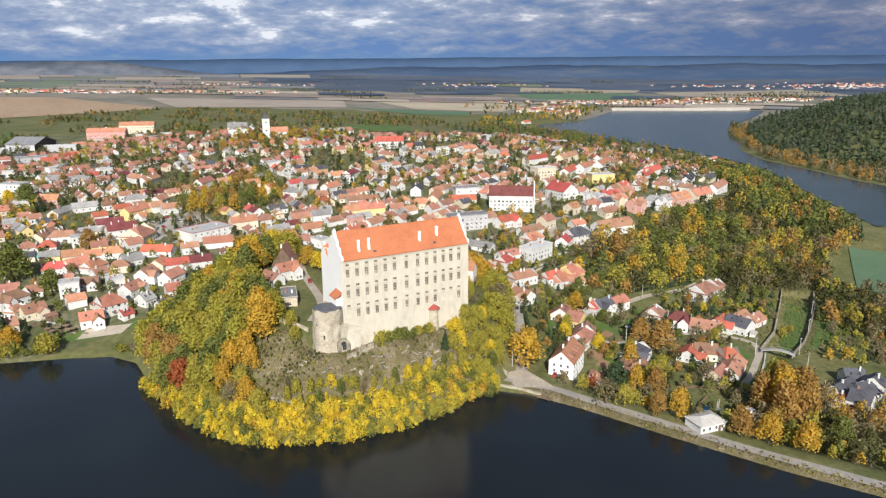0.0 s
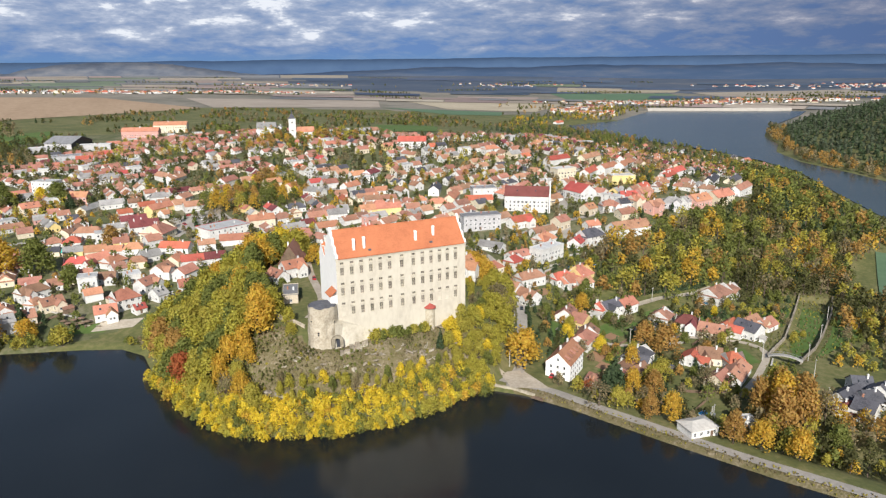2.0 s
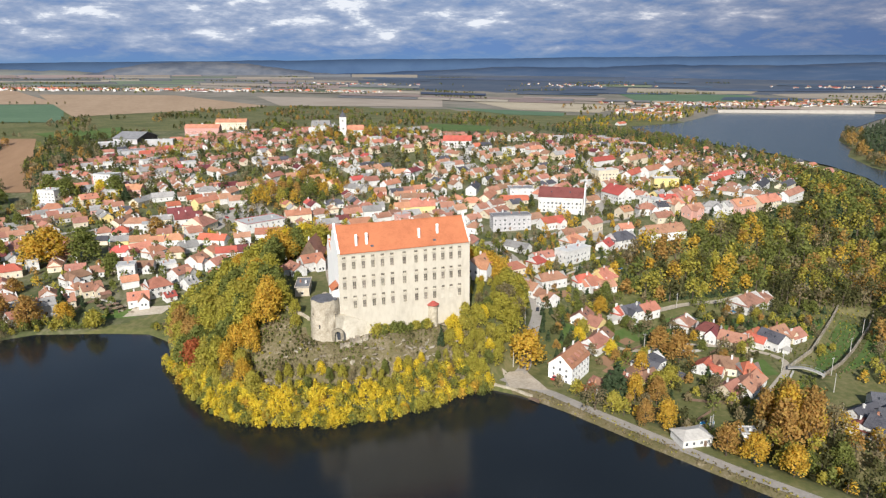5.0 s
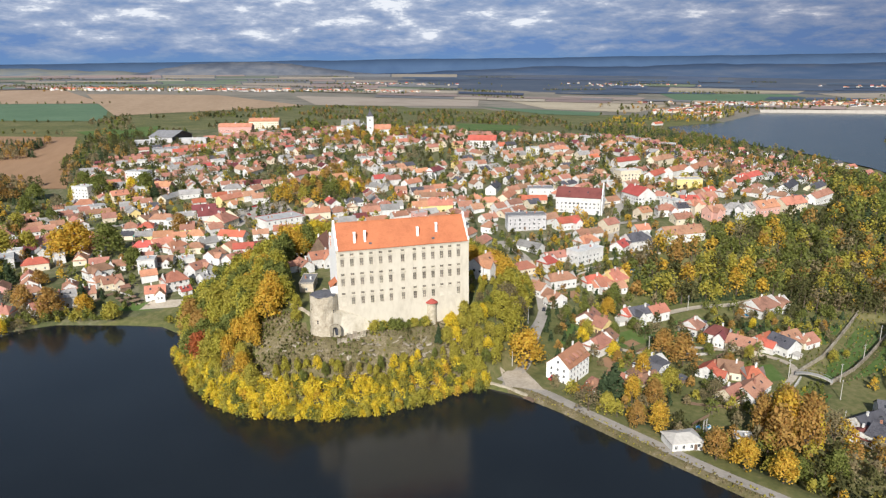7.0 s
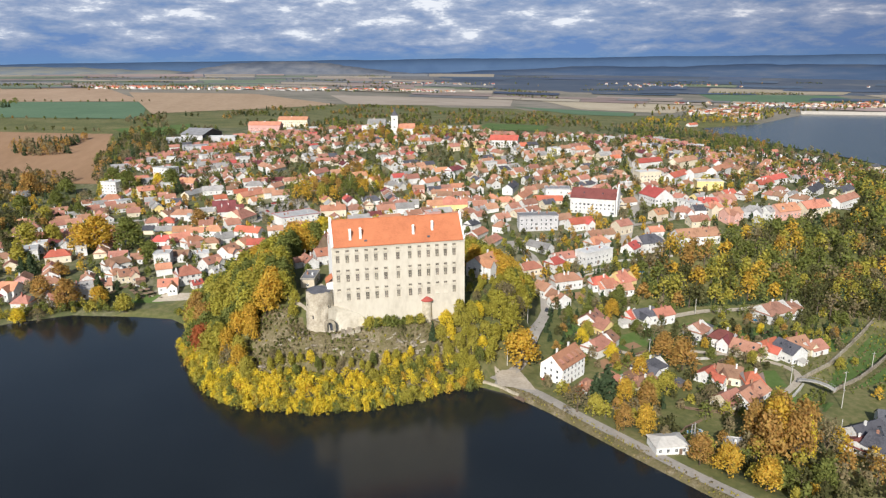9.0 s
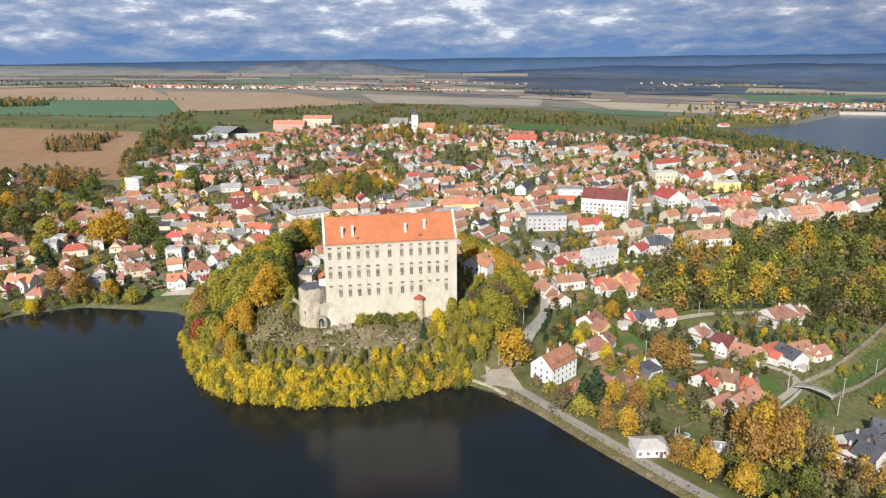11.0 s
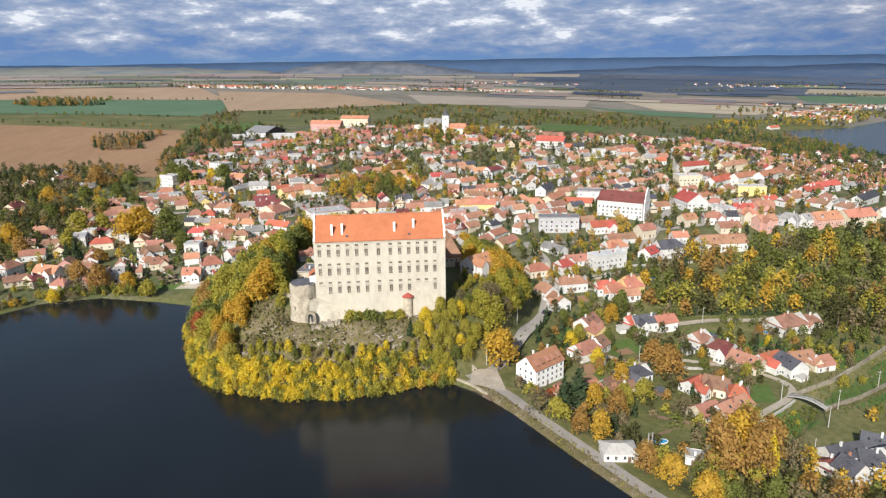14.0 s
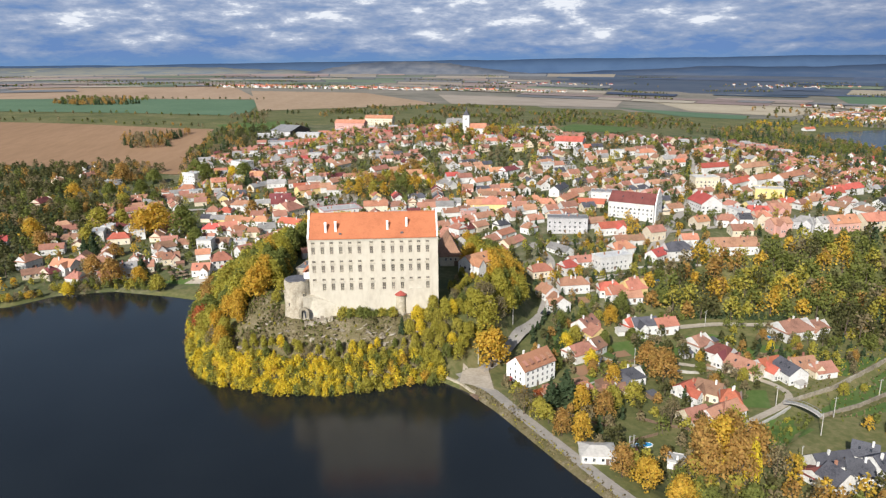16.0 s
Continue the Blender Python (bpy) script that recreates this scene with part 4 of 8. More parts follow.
bm = bmesh.new()
hull(bm, [(-32.6, -5.2, 17), (-24.5, -4.0, 17), (-10.5, -2.0, 17), (-31.6, -3.4, 33.4), (-27.2, -1.6, 32.6), (-17.5, -0.05, 28.4), (-31.6, 0.2, 34.0), (-27.2, 0.2, 33.2), (-17.5, 0.2, 28.6), (-10.5, 0.2, 17)],
     [(0, 1, 4, 3), (1, 2, 5, 4), (3, 4, 7, 6), (4, 5, 8, 7), (2, 9, 8, 5)])
for v in bm.verts:
    v.co.y -= 0.25 * noise.noise(v.co * 0.3) if v.co.y < -1 else 0
part("buttress", bm, M["worn_plaster"], castle, "sloping plastered foot of the wall")

# ruined gateway and broken walls at the foot of the front
gate = thing("gateway", pose(-31.4, -5.6, 24.3, 0, 0, -8), "ruined pale stone gateway with a dark arch", "gateway")
bm = bmesh.new()
inner = []
for i in range(13):
    a = math.pi * i / 12
    inner.append((1.1 * math.cos(a), 2.6 + 1.1 * math.sin(a)))
pts = [(1.1, 0)] + inner + [(-1.1, 0)]
rim = [(2.4, 0), (2.4, 2.6)] + [(2.4 * math.cos(math.pi * i / 10), 2.6 + 2.3 * math.sin(math.pi * i / 10)) for i in range(1, 10)] + [(-2.4, 2.6), (-2.4, 0)]
n = len(pts)
rim = [rim[min(len(rim) - 1, round(i * (len(rim) - 1) / (n - 1)))] for i in range(n)]
for y in (0, 1.0):
    fi = [bm.verts.new((x, y, z)) for x, z in pts]
    fo = [bm.verts.new((x, y, z)) for x, z in rim]
    for i in range(n - 1):
        bm.faces.new((fi[i], fi[i + 1], fo[i + 1], fo[i]))
for line in (pts, rim):
    a = [bm.verts.new((x, 0, z)) for x, z in line]
    b = [bm.verts.new((x, 1, z)) for x, z in line]
    for i in range(n - 1):
        if (Vector(line[i]) - Vector(line[i + 1])).length > 1e-4:
            bm.faces.new((a[i], a[i + 1], b[i + 1], b[i]))
part("arch", bm, M["stone"], gate)
# dark slab behind the opening, its colour stands for the arch's shade
bm = bmesh.new()
box(bm, -1.2, 1.2, 1.6, 1.9, -0.5, 4.0)
part("recess", bm, M["dark_paint"], gate, "dark slab coloured as the shade inside the arch")
rnd = random.Random(11)
wall_rnd = random.Random(12)
for i in range(9):
    x = -30.4 + i * 1.4
    bm = bmesh.new()
    h = wall_rnd.uniform(0.8, 2.6)
    box(bm, -0.7, 0.7, -0.4, 0.4, -2.5, h)
    for v in bm.verts:
        v.co += Vector((wall_rnd.uniform(-.2, .2), wall_rnd.uniform(-.15, .15), wall_rnd.uniform(-.35, .35)))
    ob = new("ruined_wall", mesh_from("ruined_wall", bm, M["stone"]))
    ob.matrix_basis = pose(x, -7.6 + 0.3 * i + wall_rnd.uniform(-.3, .3), level(x, -7.6 + 0.3 * i), 0, 0, wall_rnd.uniform(-25, 25))
    tagged(ob, "crumbling pale stone wall stump on the slope", "ruin", "ruined walls")

# ---- houses ----
def pane(w, h):
    bm = bmesh.new()
    f = 0.09
    box(bm, -w, w, -0.05, 0.02, -h - 0.07, -h, 0)
    box(bm, -w, -w + f, -0.03, 0.02, -h, h, 0)
    box(bm, w - f, w, -0.03, 0.02, -h, h, 0)
    box(bm, -w + f, w - f, -0.03, 0.02, h - f, h, 0)
    box(bm, -0.03, 0.03, -0.03, 0.02, -h, h - f, 0)
    hull(bm, [(-w + f, -0.012, -h), (w - f, -0.012, -h), (w - f, -0.012, h - f), (-w + f, -0.012, h - f)], [(0, 1, 2, 3)], 1)
    return mesh_from("window", bm, [M["white_metal"], M["glass"]])


PANE, WIDE_PANE = pane(0.55, 0.68), pane(0.85, 0.72)
leaf = bmesh.new()
box(leaf, -0.5, 0.5, -0.05, 0.02, 0.0, 2.0)
box(leaf, -0.6, -0.5, -0.07, 0.02, 0.0, 2.1)
box(leaf, 0.5, 0.6, -0.07, 0.02, 0.0, 2.1)
box(leaf, -0.6, 0.6, -0.07, 0.02, 2.1, 2.22)
DOOR = mesh_from("door", leaf, M["timber"])
flue = bmesh.new()
box(flue, -0.35, 0.35, -0.35, 0.35, -2.2, 0.0)
box(flue, -0.43, 0.43, -0.43, 0.43, 0.0, 0.14)
box(flue, -0.22, 0.22, -0.22, 0.22, 0.14, 0.34)
FLUES = [mesh_from("chimney", flue.copy(), WALLS["w"][1]), mesh_from("chimney", flue, ROOFS["r"][1])]
SKYLIGHT = bmesh.new()
box(SKYLIGHT, -0.5, 0.5, -0.7, 0.7, 0.0, 0.1, 0)
hull(SKYLIGHT, [(-0.42, -0.62, 0.105), (0.42, -0.62, 0.105), (0.42, 0.62, 0.105), (-0.42, 0.62, 0.105)], [(0, 1, 2, 3)], 1)
SKYLIGHT = mesh_from("skylight", SKYLIGHT, [M["lead"], M["glass"]])
taken = []


def shell(bm, L, D, wall_h, ridge_h, flat, down=2.5):
    """Walls of a house with its gables; stands a little into the slope."""
    a, b = L / 2, D / 2
    if flat:
        box(bm, -a, a, -b, b, -down, wall_h)
        return
    hull(bm, [(-a, -b, -down), (a, -b, -down), (a, b, -down), (-a, b, -down), (-a, -b, wall_h), (a, -b, wall_h), (a, b, wall_h), (-a, b, wall_h), (-a, 0, ridge_h - 0.12), (a, 0, ridge_h - 0.12)],
         [(0, 1, 5, 4), (2, 3, 7, 6), (1, 2, 6, 9, 5), (3, 0, 4, 8, 7)])


def roof_shell(bm, L, D, wall_h, ridge_h, hip, over=0.45):
    a, b = L / 2 + (0.35 if not hip else over), D / 2 + over
    rise = ridge_h - wall_h
    drop = over * rise / (D / 2)
    r = L / 2 + 0.35 if not hip else max(L / 2 - D / 2 * 0.8, L * 0.12)
    z0 = wall_h - drop + 0.1
    if not hip:
        slab(bm, [(-a, -b, z0), (a, -b, z0), (a, 0, ridge_h + 0.1), (-a, 0, ridge_h + 0.1)], 0.2)
        slab(bm, [(a, b, z0), (-a, b, z0), (-a, 0, ridge_h + 0.1), (a, 0, ridge_h + 0.1)], 0.2)
    else:
        hull(bm, [(-a, -b, z0), (a, -b, z0), (a, b, z0), (-a, b, z0), (-r, 0, ridge_h + 0.1), (r, 0, ridge_h + 0.1), (-a, -b, z0 - 0.2), (a, -b, z0 - 0.2), (a, b, z0 - 0.2), (-a, b, z0 - 0.2)],
             [(0, 1, 5, 4), (1, 2, 5), (2, 3, 4, 5), (3, 0, 4), (6, 7, 1, 0), (7, 8, 2, 1), (8, 9, 3, 2), (9, 6, 0, 3), (9, 8, 7, 6)])


def proportions(L, D, h, roof, flat):
    if flat:
        return h, h
    rise = min(max(D * 0.36, 2.2), h * 0.48)
    return h - rise, h


def make_house(x, y, turn, L, D, h, code, rng, detail=2, group="town houses", z=None):
    roof, wall = code[0], code[1]
    flat = roof in "wWGS"
    L, D = max(L, 6.0), max(D, 5.0)
    if L > 36: L = 36 if h < 14 else min(L, 48)
    z = level(x, y) if z is None else z
    taken.append((x, y, max(L, D) / 2))
    storeys = max(1, int((h * (1.0 if flat else 0.62)) / 2.9))
    label = f"{WALLS[wall][0]} plastered {'low ' if h < 5.5 else ''}{'house' if L < 25 else 'building'} with a {ROOFS[roof][0]} {'roof' if flat else 'tiled roof'}"
    home = thing("house", pose(x, y, z, 0, 0, turn), label, "house", group)
    wall_h, ridge_h = proportions(L, D, h, roof, flat)
    bm = bmesh.new()
    shell(bm, L, D, wall_h, ridge_h, flat)
    part("wall", bm, WALLS[wall][1], home)
    bm = bmesh.new()
    hip = (not flat) and 8 < L < 25 and rng.random() < 0.28
    if flat:
        a, b = L / 2 + 0.25, D / 2 + 0.25
        box(bm, -a, a, -b, b, wall_h + 0.003, wall_h + 0.32)
        for sx, sy, wx, wy in ((0, -1, a, 0.12), (0, 1, a, 0.12), (-1, 0, 0.12, b - 0.24), (1, 0, 0.12, b - 0.24)):
            cx, cy = sx * (a - 0.12), sy * (b - 0.12)
            box(bm, cx - wx, cx + wx, cy - wy, cy + wy, wall_h + 0.32, wall_h + 0.55, 1)
        top = part("roof", bm, [ROOFS[roof][1], M["red_paint"] if roof == "S" else WALLS[wall][1]], home)
    else:
        roof_shell(bm, L, D, wall_h, ridge_h, hip)
        top = part("roof", bm, ROOFS[roof][1], home)
    if detail >= 2 and not flat and 9 < L < 20 and rng.random() < 0.55:
        # a lower wing at right angles, towards the pond
        u, out_, w = rng.choice((-0.24, 0.24)) * L, rng.uniform(2.4, 4.6), rng.uniform(2.2, 3.0)
        low_h, low_r = wall_h * 0.92, wall_h + (ridge_h - wall_h) * 0.72
        bm = bmesh.new()
        hull(bm, [(u - w, -D / 2 - out_, -2.5), (u + w, -D / 2 - out_, -2.5), (u + w, -D / 2 - out_, low_h), (u, -D / 2 - out_, low_r - 0.12), (u - w, -D / 2 - out_, low_h), (u - w, -D / 2 + 0.02, -2.5), (u - w, -D / 2 + 0.02, low_h), (u + w, -D / 2 + 0.02, -2.5), (u + w, -D / 2 + 0.02, low_h)],
             [(0, 1, 2, 3, 4), (5, 0, 4, 6), (1, 7, 8, 2)])
        wing = part("wing", bm, WALLS[wall][1], home)
        bm = bmesh.new()
        slab(bm, [(u - w - 0.35, -D / 2 - out_ - 0.3, low_h - 0.15), (u, -D / 2 - out_ - 0.3, low_r + 0.1), (u, -0.6, low_r + 0.1), (u - w - 0.35, -D / 2 + 0.3, low_h - 0.15)], 0.18)
        slab(bm, [(u, -D / 2 - out_ - 0.3, low_r + 0.1), (u + w + 0.35, -D / 2 - out_ - 0.3, low_h - 0.15), (u + w + 0.35, -D / 2 + 0.3, low_h - 0.15), (u, -0.6, low_r + 0.1)], 0.18)
        part("wing_roof", bm, ROOFS[roof][1], wing)
        part("window", PANE, None, wing, "", pose(u - 0.9, -D / 2 - out_ - 0.03, 1.5))
        part("window", PANE, None, wing, "", pose(u + 0.9, -D / 2 - out_ - 0.03, 1.5))
    if detail >= 1:
        n = 1 + (L > 16) + (rng.random() < 0.3)
        for i in range(n):
            cx = rng.uniform(-0.35, 0.35) * L * (0.5 if hip else 1)
            cy = rng.choice((-1, 1)) * rng.uniform(0.3, 1.4)
            up = ridge_h + 1.0 if not flat else wall_h + 1.5
            part("chimney", rng.choice(FLUES), None, home, "", pose(cx, cy, up))
    # windows on the sides that face the pond
    sides = [(0, -D / 2, 0, L), (L / 2, 0, 90, D), (0, D / 2, 180, L), (-L / 2, 0, -90, D)]
    sun_side = []
    for cx, cy, t, span in sides:
        face = radians(turn + t - 90)
        if math.cos(face) * -x * 0.2 + math.sin(face) * -1.0 * max(abs(x) * 0 + 1, 1) > 0.15 or (detail >= 2 and math.sin(face) < 0.3):
            sun_side.append((cx, cy, t, span))
    for cx, cy, t, span in sun_side:
        gap = 2.9 if detail >= 2 else 4.2
        n = max(1, int((span - 1.0) / gap))
        for s in range(storeys):
            zc = 1.5 + 2.85 * s
            if zc > wall_h - 0.5 + (1.2 if t in (90, -90) and not hip and not flat else 0):
                continue
            for i in range(n):
                if rng.random() < 0.1:
                    continue
                u = (i + 0.5 - n / 2) * span / n
                px = cx + (u if t == 0 else -u if t == 180 else 0)
                py = cy + (u if t == 90 else -u if t == -90 else 0)
                part("window", WIDE_PANE if h > 9 and rng.random() < 0.3 else PANE, None, home, "", pose(px, py, zc, 0, 0, t) @ pose(0, -0.03, 0))
    if detail >= 2 and sun_side:
        cx, cy, t, span = sun_side[0]
        part("door", DOOR, None, home, "", pose(cx, cy, 0.05, 0, 0, t) @ pose(span * 0.5 * rng.choice((-0.1, 0.12)), -0.035, 0))
    if detail >= 2 and not flat and not hip and rng.random() < 0.5:
        slope = math.degrees(math.atan2(ridge_h - wall_h, D / 2))
        for sx in (-0.22, 0.2):
            part("skylight", SKYLIGHT, None, top, "", pose(sx * L, -D / 4, (ridge_h + wall_h) / 2 + 0.13, slope))
    return home


WEST_BANK_A = [(-146, 275, 15, 11, 9, 7, 'rw'), (-134, 272, -12, 12, 11, 7, 'sw'), (-130, 216, -6, 15, 9, 7, 'sw'), (-123, 209, 32, 6, 7, 6, 'mw'), (-120, 240, -3, 13, 9, 7, 'oc'), (-119, 215, 26, 13, 9, 8, 'oc'), (-110, 208, 43, 14, 9, 7, 'ow'), (-136, 299, 62, 21, 9, 7, 'bc'), (-124, 288, -18, 19, 9, 8, 'rw'), (-97, 231, -15, 13, 9, 7, 'ow'), (-85, 240, 22, 10, 9, 8, 'rw'), (-80, 254, 56, 19, 17, 12, 'rc'), (-72, 217, -32, 20, 9, 7, 'sw'), (-88, 278, 7, 20, 11, 10, 'mw')]
WEST_BANK_B = [(-166, 311, 12, 10, 9, 7, 'bc'), (-89, 208, 18, 12, 9, 7, 'gw'), (-84, 176, 52, 12, 9, 8, 'rw'), (-75, 191, 60, 12, 9, 7, 'oc'), (-72, 165, 45, 13, 9, 8, 'rw'), (-74, 147, 3, 8, 9, 7, 'ow'), (-124, 173, -4, 10, 9, 8, 'ww'), (-114, 181, -11, 10, 9, 6, 'bw'), (-101, 175, 6, 9, 9, 5, 'ww'), (-94, 158, 45, 12, 9, 8, 'rw'), (-106, 142, 19, 13, 12, 10, 'ow'), (-89, 142, 34, 7, 9, 7, 'gw'), (-116, 132, 2, 11, 9, 7, 'ow'), (-100, 130, 25, 5, 6, 5, 'sw')]
WEST_BANK_C = [(-82, 106, 53, 12, 9, 8, 'sy'), (-81, 126, 20, 8, 9, 8, 'dw'), (-152, 172, 33, 16, 9, 8, 'bw'), (-141, 182, -2, 8, 9, 6, 'rw'), (-142, 153, 22, 11, 9, 7, 'rc'), (-154, 141, 14, 10, 9, 7, 'rc'), (-108, 295, 9, 14, 9, 6, 'gc'), (-150, 157, 52, 9, 7, 6, 'rw'), (-108, 235, -11, 11, 9, 6, 'ow'), (-108, 195, 23, 8, 9, 6, 'bw'), (-145, 253, -11, 8, 7, 6, 'dc')]
FAR_WEST_BANK_A = [(-231, 148, 70, 13, 9, 9, 'rw'), (-221, 133, 29, 13, 12, 5, 'bc'), (-210, 132, 65, 9, 9, 7, 'mc'), (-205, 142, -18, 16, 10, 8, 'ow'), (-191, 125, -16, 10, 9, 8, 'rw'), (-185, 149, 25, 13, 9, 7, 'rw'), (-175, 132, 36, 12, 9, 6, 'rw'), (-163, 136, 18, 10, 9, 9, 'gg'), (-245, 200, 15, 14, 9, 7, 'rc'), (-229, 204, 19, 16, 9, 6, 'bc'), (-252, 240, 18, 14, 9, 6, 'rw'), (-274, 200, 10, 6, 9, 6, 'sw'), (-312, 426, 72, 17, 9, 8, 'rw'), (-334, 410, 89, 11, 9, 6, 'rc')]
FAR_WEST_BANK_B = [(-300, 308, 83, 19, 9, 9, 'mc'), (-325, 460, 67, 14, 9, 8, 'dw'), (-281, 412, 41, 16, 9, 4, 'wg'), (-199, 248, 51, 12, 9, 7, 'rw'), (-192, 197, 11, 15, 9, 8, 'sc'), (-209, 221, 8, 8, 9, 7, 'ww'), (-181, 208, 22, 6, 9, 7, 'ww')]
MARKET_A = [(-74, 323, 39, 22, 9, 9, 'oy'), (-59, 330, 18, 10, 9, 8, 'rw'), (-49, 320, 8, 15, 9, 8, 'rw'), (-94, 299, 4, 18, 9, 9, 'mw'), (-10, 250, 4, 19, 9, 9, 'oc'), (-35, 214, -11, 19, 9, 7, 'ow'), (-71, 313, 31, 7, 9, 6, 'ow'), (45, 241, -2, 14, 9, 8, 'gw'), (68, 237, -3, 12, 9, 9, 'oy'), (84, 235, -9, 19, 9, 9, 'oy'), (103, 232, -6, 11, 9, 7, 'rw'), (124, 231, -15, 15, 9, 8, 'oc'), (143, 243, 54, 29, 9, 8, 'oc'), (144, 277, 58, 24, 9, 8, 'dw')]
MARKET_B = [(68, 336, 11, 14, 9, 8, 'rw'), (24, 282, 4, 15, 9, 7, 'dw'), (31, 245, 6, 16, 9, 7, 'rw'), (7, 255, 16, 13, 9, 7, 'bw'), (-21, 361, 24, 16, 9, 7, 'bw'), (-12, 382, 48, 21, 9, 8, 'rw'), (22, 356, 10, 15, 9, 9, 'oc'), (36, 340, 40, 15, 9, 8, 'oc'), (51, 322, -54, 19, 9, 7, 'gw'), (82, 319, 32, 18, 9, 8, 'ow'), (112, 348, 44, 21, 9, 8, 'mw'), (99, 351, 12, 14, 9, 7, 'ow'), (-53, 414, 57, 26, 9, 8, 'rw'), (-60, 422, -70, 30, 9, 8, 'rw')]
MARKET_C = [(-53, 351, 55, 15, 9, 7, 'rw'), (-122, 359, 56, 29, 9, 6, 'gc'), (-107, 360, 5, 19, 9, 7, 'gw'), (-71, 359, 2, 15, 9, 8, 'gw')]
EAST_QUARTER_A = [(153, 154, 12, 19, 9, 8, 'sw'), (179, 142, 20, 12, 9, 9, 'rc'), (150, 119, 17, 15, 10, 8, 'ow'), (171, 111, 36, 15, 9, 7, 'sw'), (93, 90, 13, 13, 9, 7, 'oc'), (110, 92, 22, 10, 9, 8, 'sw'), (119, 102, 10, 15, 9, 6, 'rw'), (108, 71, 5, 17, 9, 8, 'rw'), (128, 67, 3, 14, 9, 7, 'sw'), (141, 66, 17, 12, 11, 9, 'oy'), (128, 63, -3, 8, 9, 6, 'ow'), (138, 60, 6, 11, 8, 6, 'rw'), (92, 64, -66, 10, 9, 7, 'rw'), (96, 53, -78, 12, 9, 7, 'rw')]
EAST_QUARTER_B = [(138, 98, 18, 22, 10, 8, 'ww'), (236, 197, 94, 22, 16, 13, 'sw'), (217, 160, 18, 11, 9, 8, 'oc'), (235, 158, -12, 14, 9, 8, 'rw'), (247, 156, -8, 9, 9, 8, 'dw'), (256, 152, -1, 11, 9, 10, 'oc'), (262, 139, 11, 14, 9, 9, 'rp'), (279, 138, -44, 13, 9, 8, 'gg'), (291, 135, 16, 14, 9, 8, 'gw'), (301, 134, 9, 20, 12, 9, 'op'), (325, 135, 12, 24, 12, 10, 'oc'), (222, 120, -1, 30, 13, 9, 'rw'), (184, 114, 8, 18, 12, 10, 'dw'), (263, 170, -18, 14, 9, 7, 'sw')]
EAST_QUARTER_C = [(276, 167, 9, 14, 9, 8, 'rp'), (356, 219, 23, 43, 9, 8, 'sw'), (130, 63, 18, 9, 9, 7, 'ow'), (285, 249, 36, 32, 9, 9, 'sw'), (372, 156, 26, 35, 9, 9, 'rw'), (410, 199, 28, 30, 9, 7, 'dc'), (368, 185, 36, 39, 9, 8, 'dw'), (338, 207, 21, 21, 9, 7, 'sw'), (248, 365, 10, 18, 9, 8, 'ow'), (333, 259, 36, 43, 9, 9, 'ow'), (309, 254, 24, 26, 9, 9, 'ow'), (320, 296, 27, 35, 9, 9, 'rc'), (287, 303, 15, 29, 9, 8, 'sw')]
VALLEY_A = [(129, 33, 28, 8.3, 8.6, 6.5, 'sw'), (136, 32, 7, 13.0, 8.6, 7.6, 'dw'), (147, 32, 12, 11.8, 8.6, 7.6, 'ow'), (105, 30, 45, 11.8, 9.7, 7.6, 'bw'), (108, 21, -68, 8.3, 9.7, 7.6, 'ry'), (95, 1, 31, 14.2, 9.7, 7.6, 'rw'), (103, 8, 42, 10.6, 9.7, 6.5, 'bw'), (100, -31, 21, 16.5, 6.5, 3.8, 'bc'), (89, -35, 20, 7.1, 6.5, 4.3, 'rc'), (111, -20, 19, 14.2, 9.7, 6.5, 'dw'), (158, 15, 29, 10.6, 10.8, 7.6, 'bw'), (164, 2, -53, 11.8, 9.7, 8.6, 'mw'), (169, -12, -59, 15.3, 9.7, 7.6, 'rc'), (180, -11, 18, 11.8, 9.7, 7.6, 'sw')]
VALLEY_B = [(186, -19, -81, 13.0, 9.7, 8.6, 'dw'), (196, -11, 10, 11.8, 9.7, 7.6, 'rc'), (203, -15, 12, 10.6, 9.7, 6.5, 'rw'), (214, 30, 15, 18.5, 14.0, 9.0, 'bw'), (228, 34, 9, 13.0, 9.7, 6.5, 'bw'), (143, -34, -40, 10.6, 9.7, 7.6, 'bc'), (147, -44, -19, 8.3, 9.7, 8.6, 'sw'), (140, -52, 28, 18.9, 9.7, 6.5, 'rw'), (128, -54, 21, 10.6, 9.7, 6.5, 'rc'), (134, -32, 32, 9.4, 9.7, 6.5, 'sw'), (161, -91, 8, 14.2, 8.6, 7.6, 'dw'), (157, -102, -75, 8.3, 9.7, 8.6, 'dw'), (168, -96, -18, 8.3, 9.7, 7.6, 'dw'), (177, -86, -36, 8.3, 9.7, 7.6, 'dw')]
VALLEY_C = [(174, -97, 18, 5.9, 9.7, 9.7, 'dw'), (109, -85, -25, 5.9, 5.4, 3.2, 'ww'), (155, -96, 25, 10.6, 9.7, 5.4, 'mw'), (72, -36, 48, 8.3, 6.5, 4.3, 'rw')]
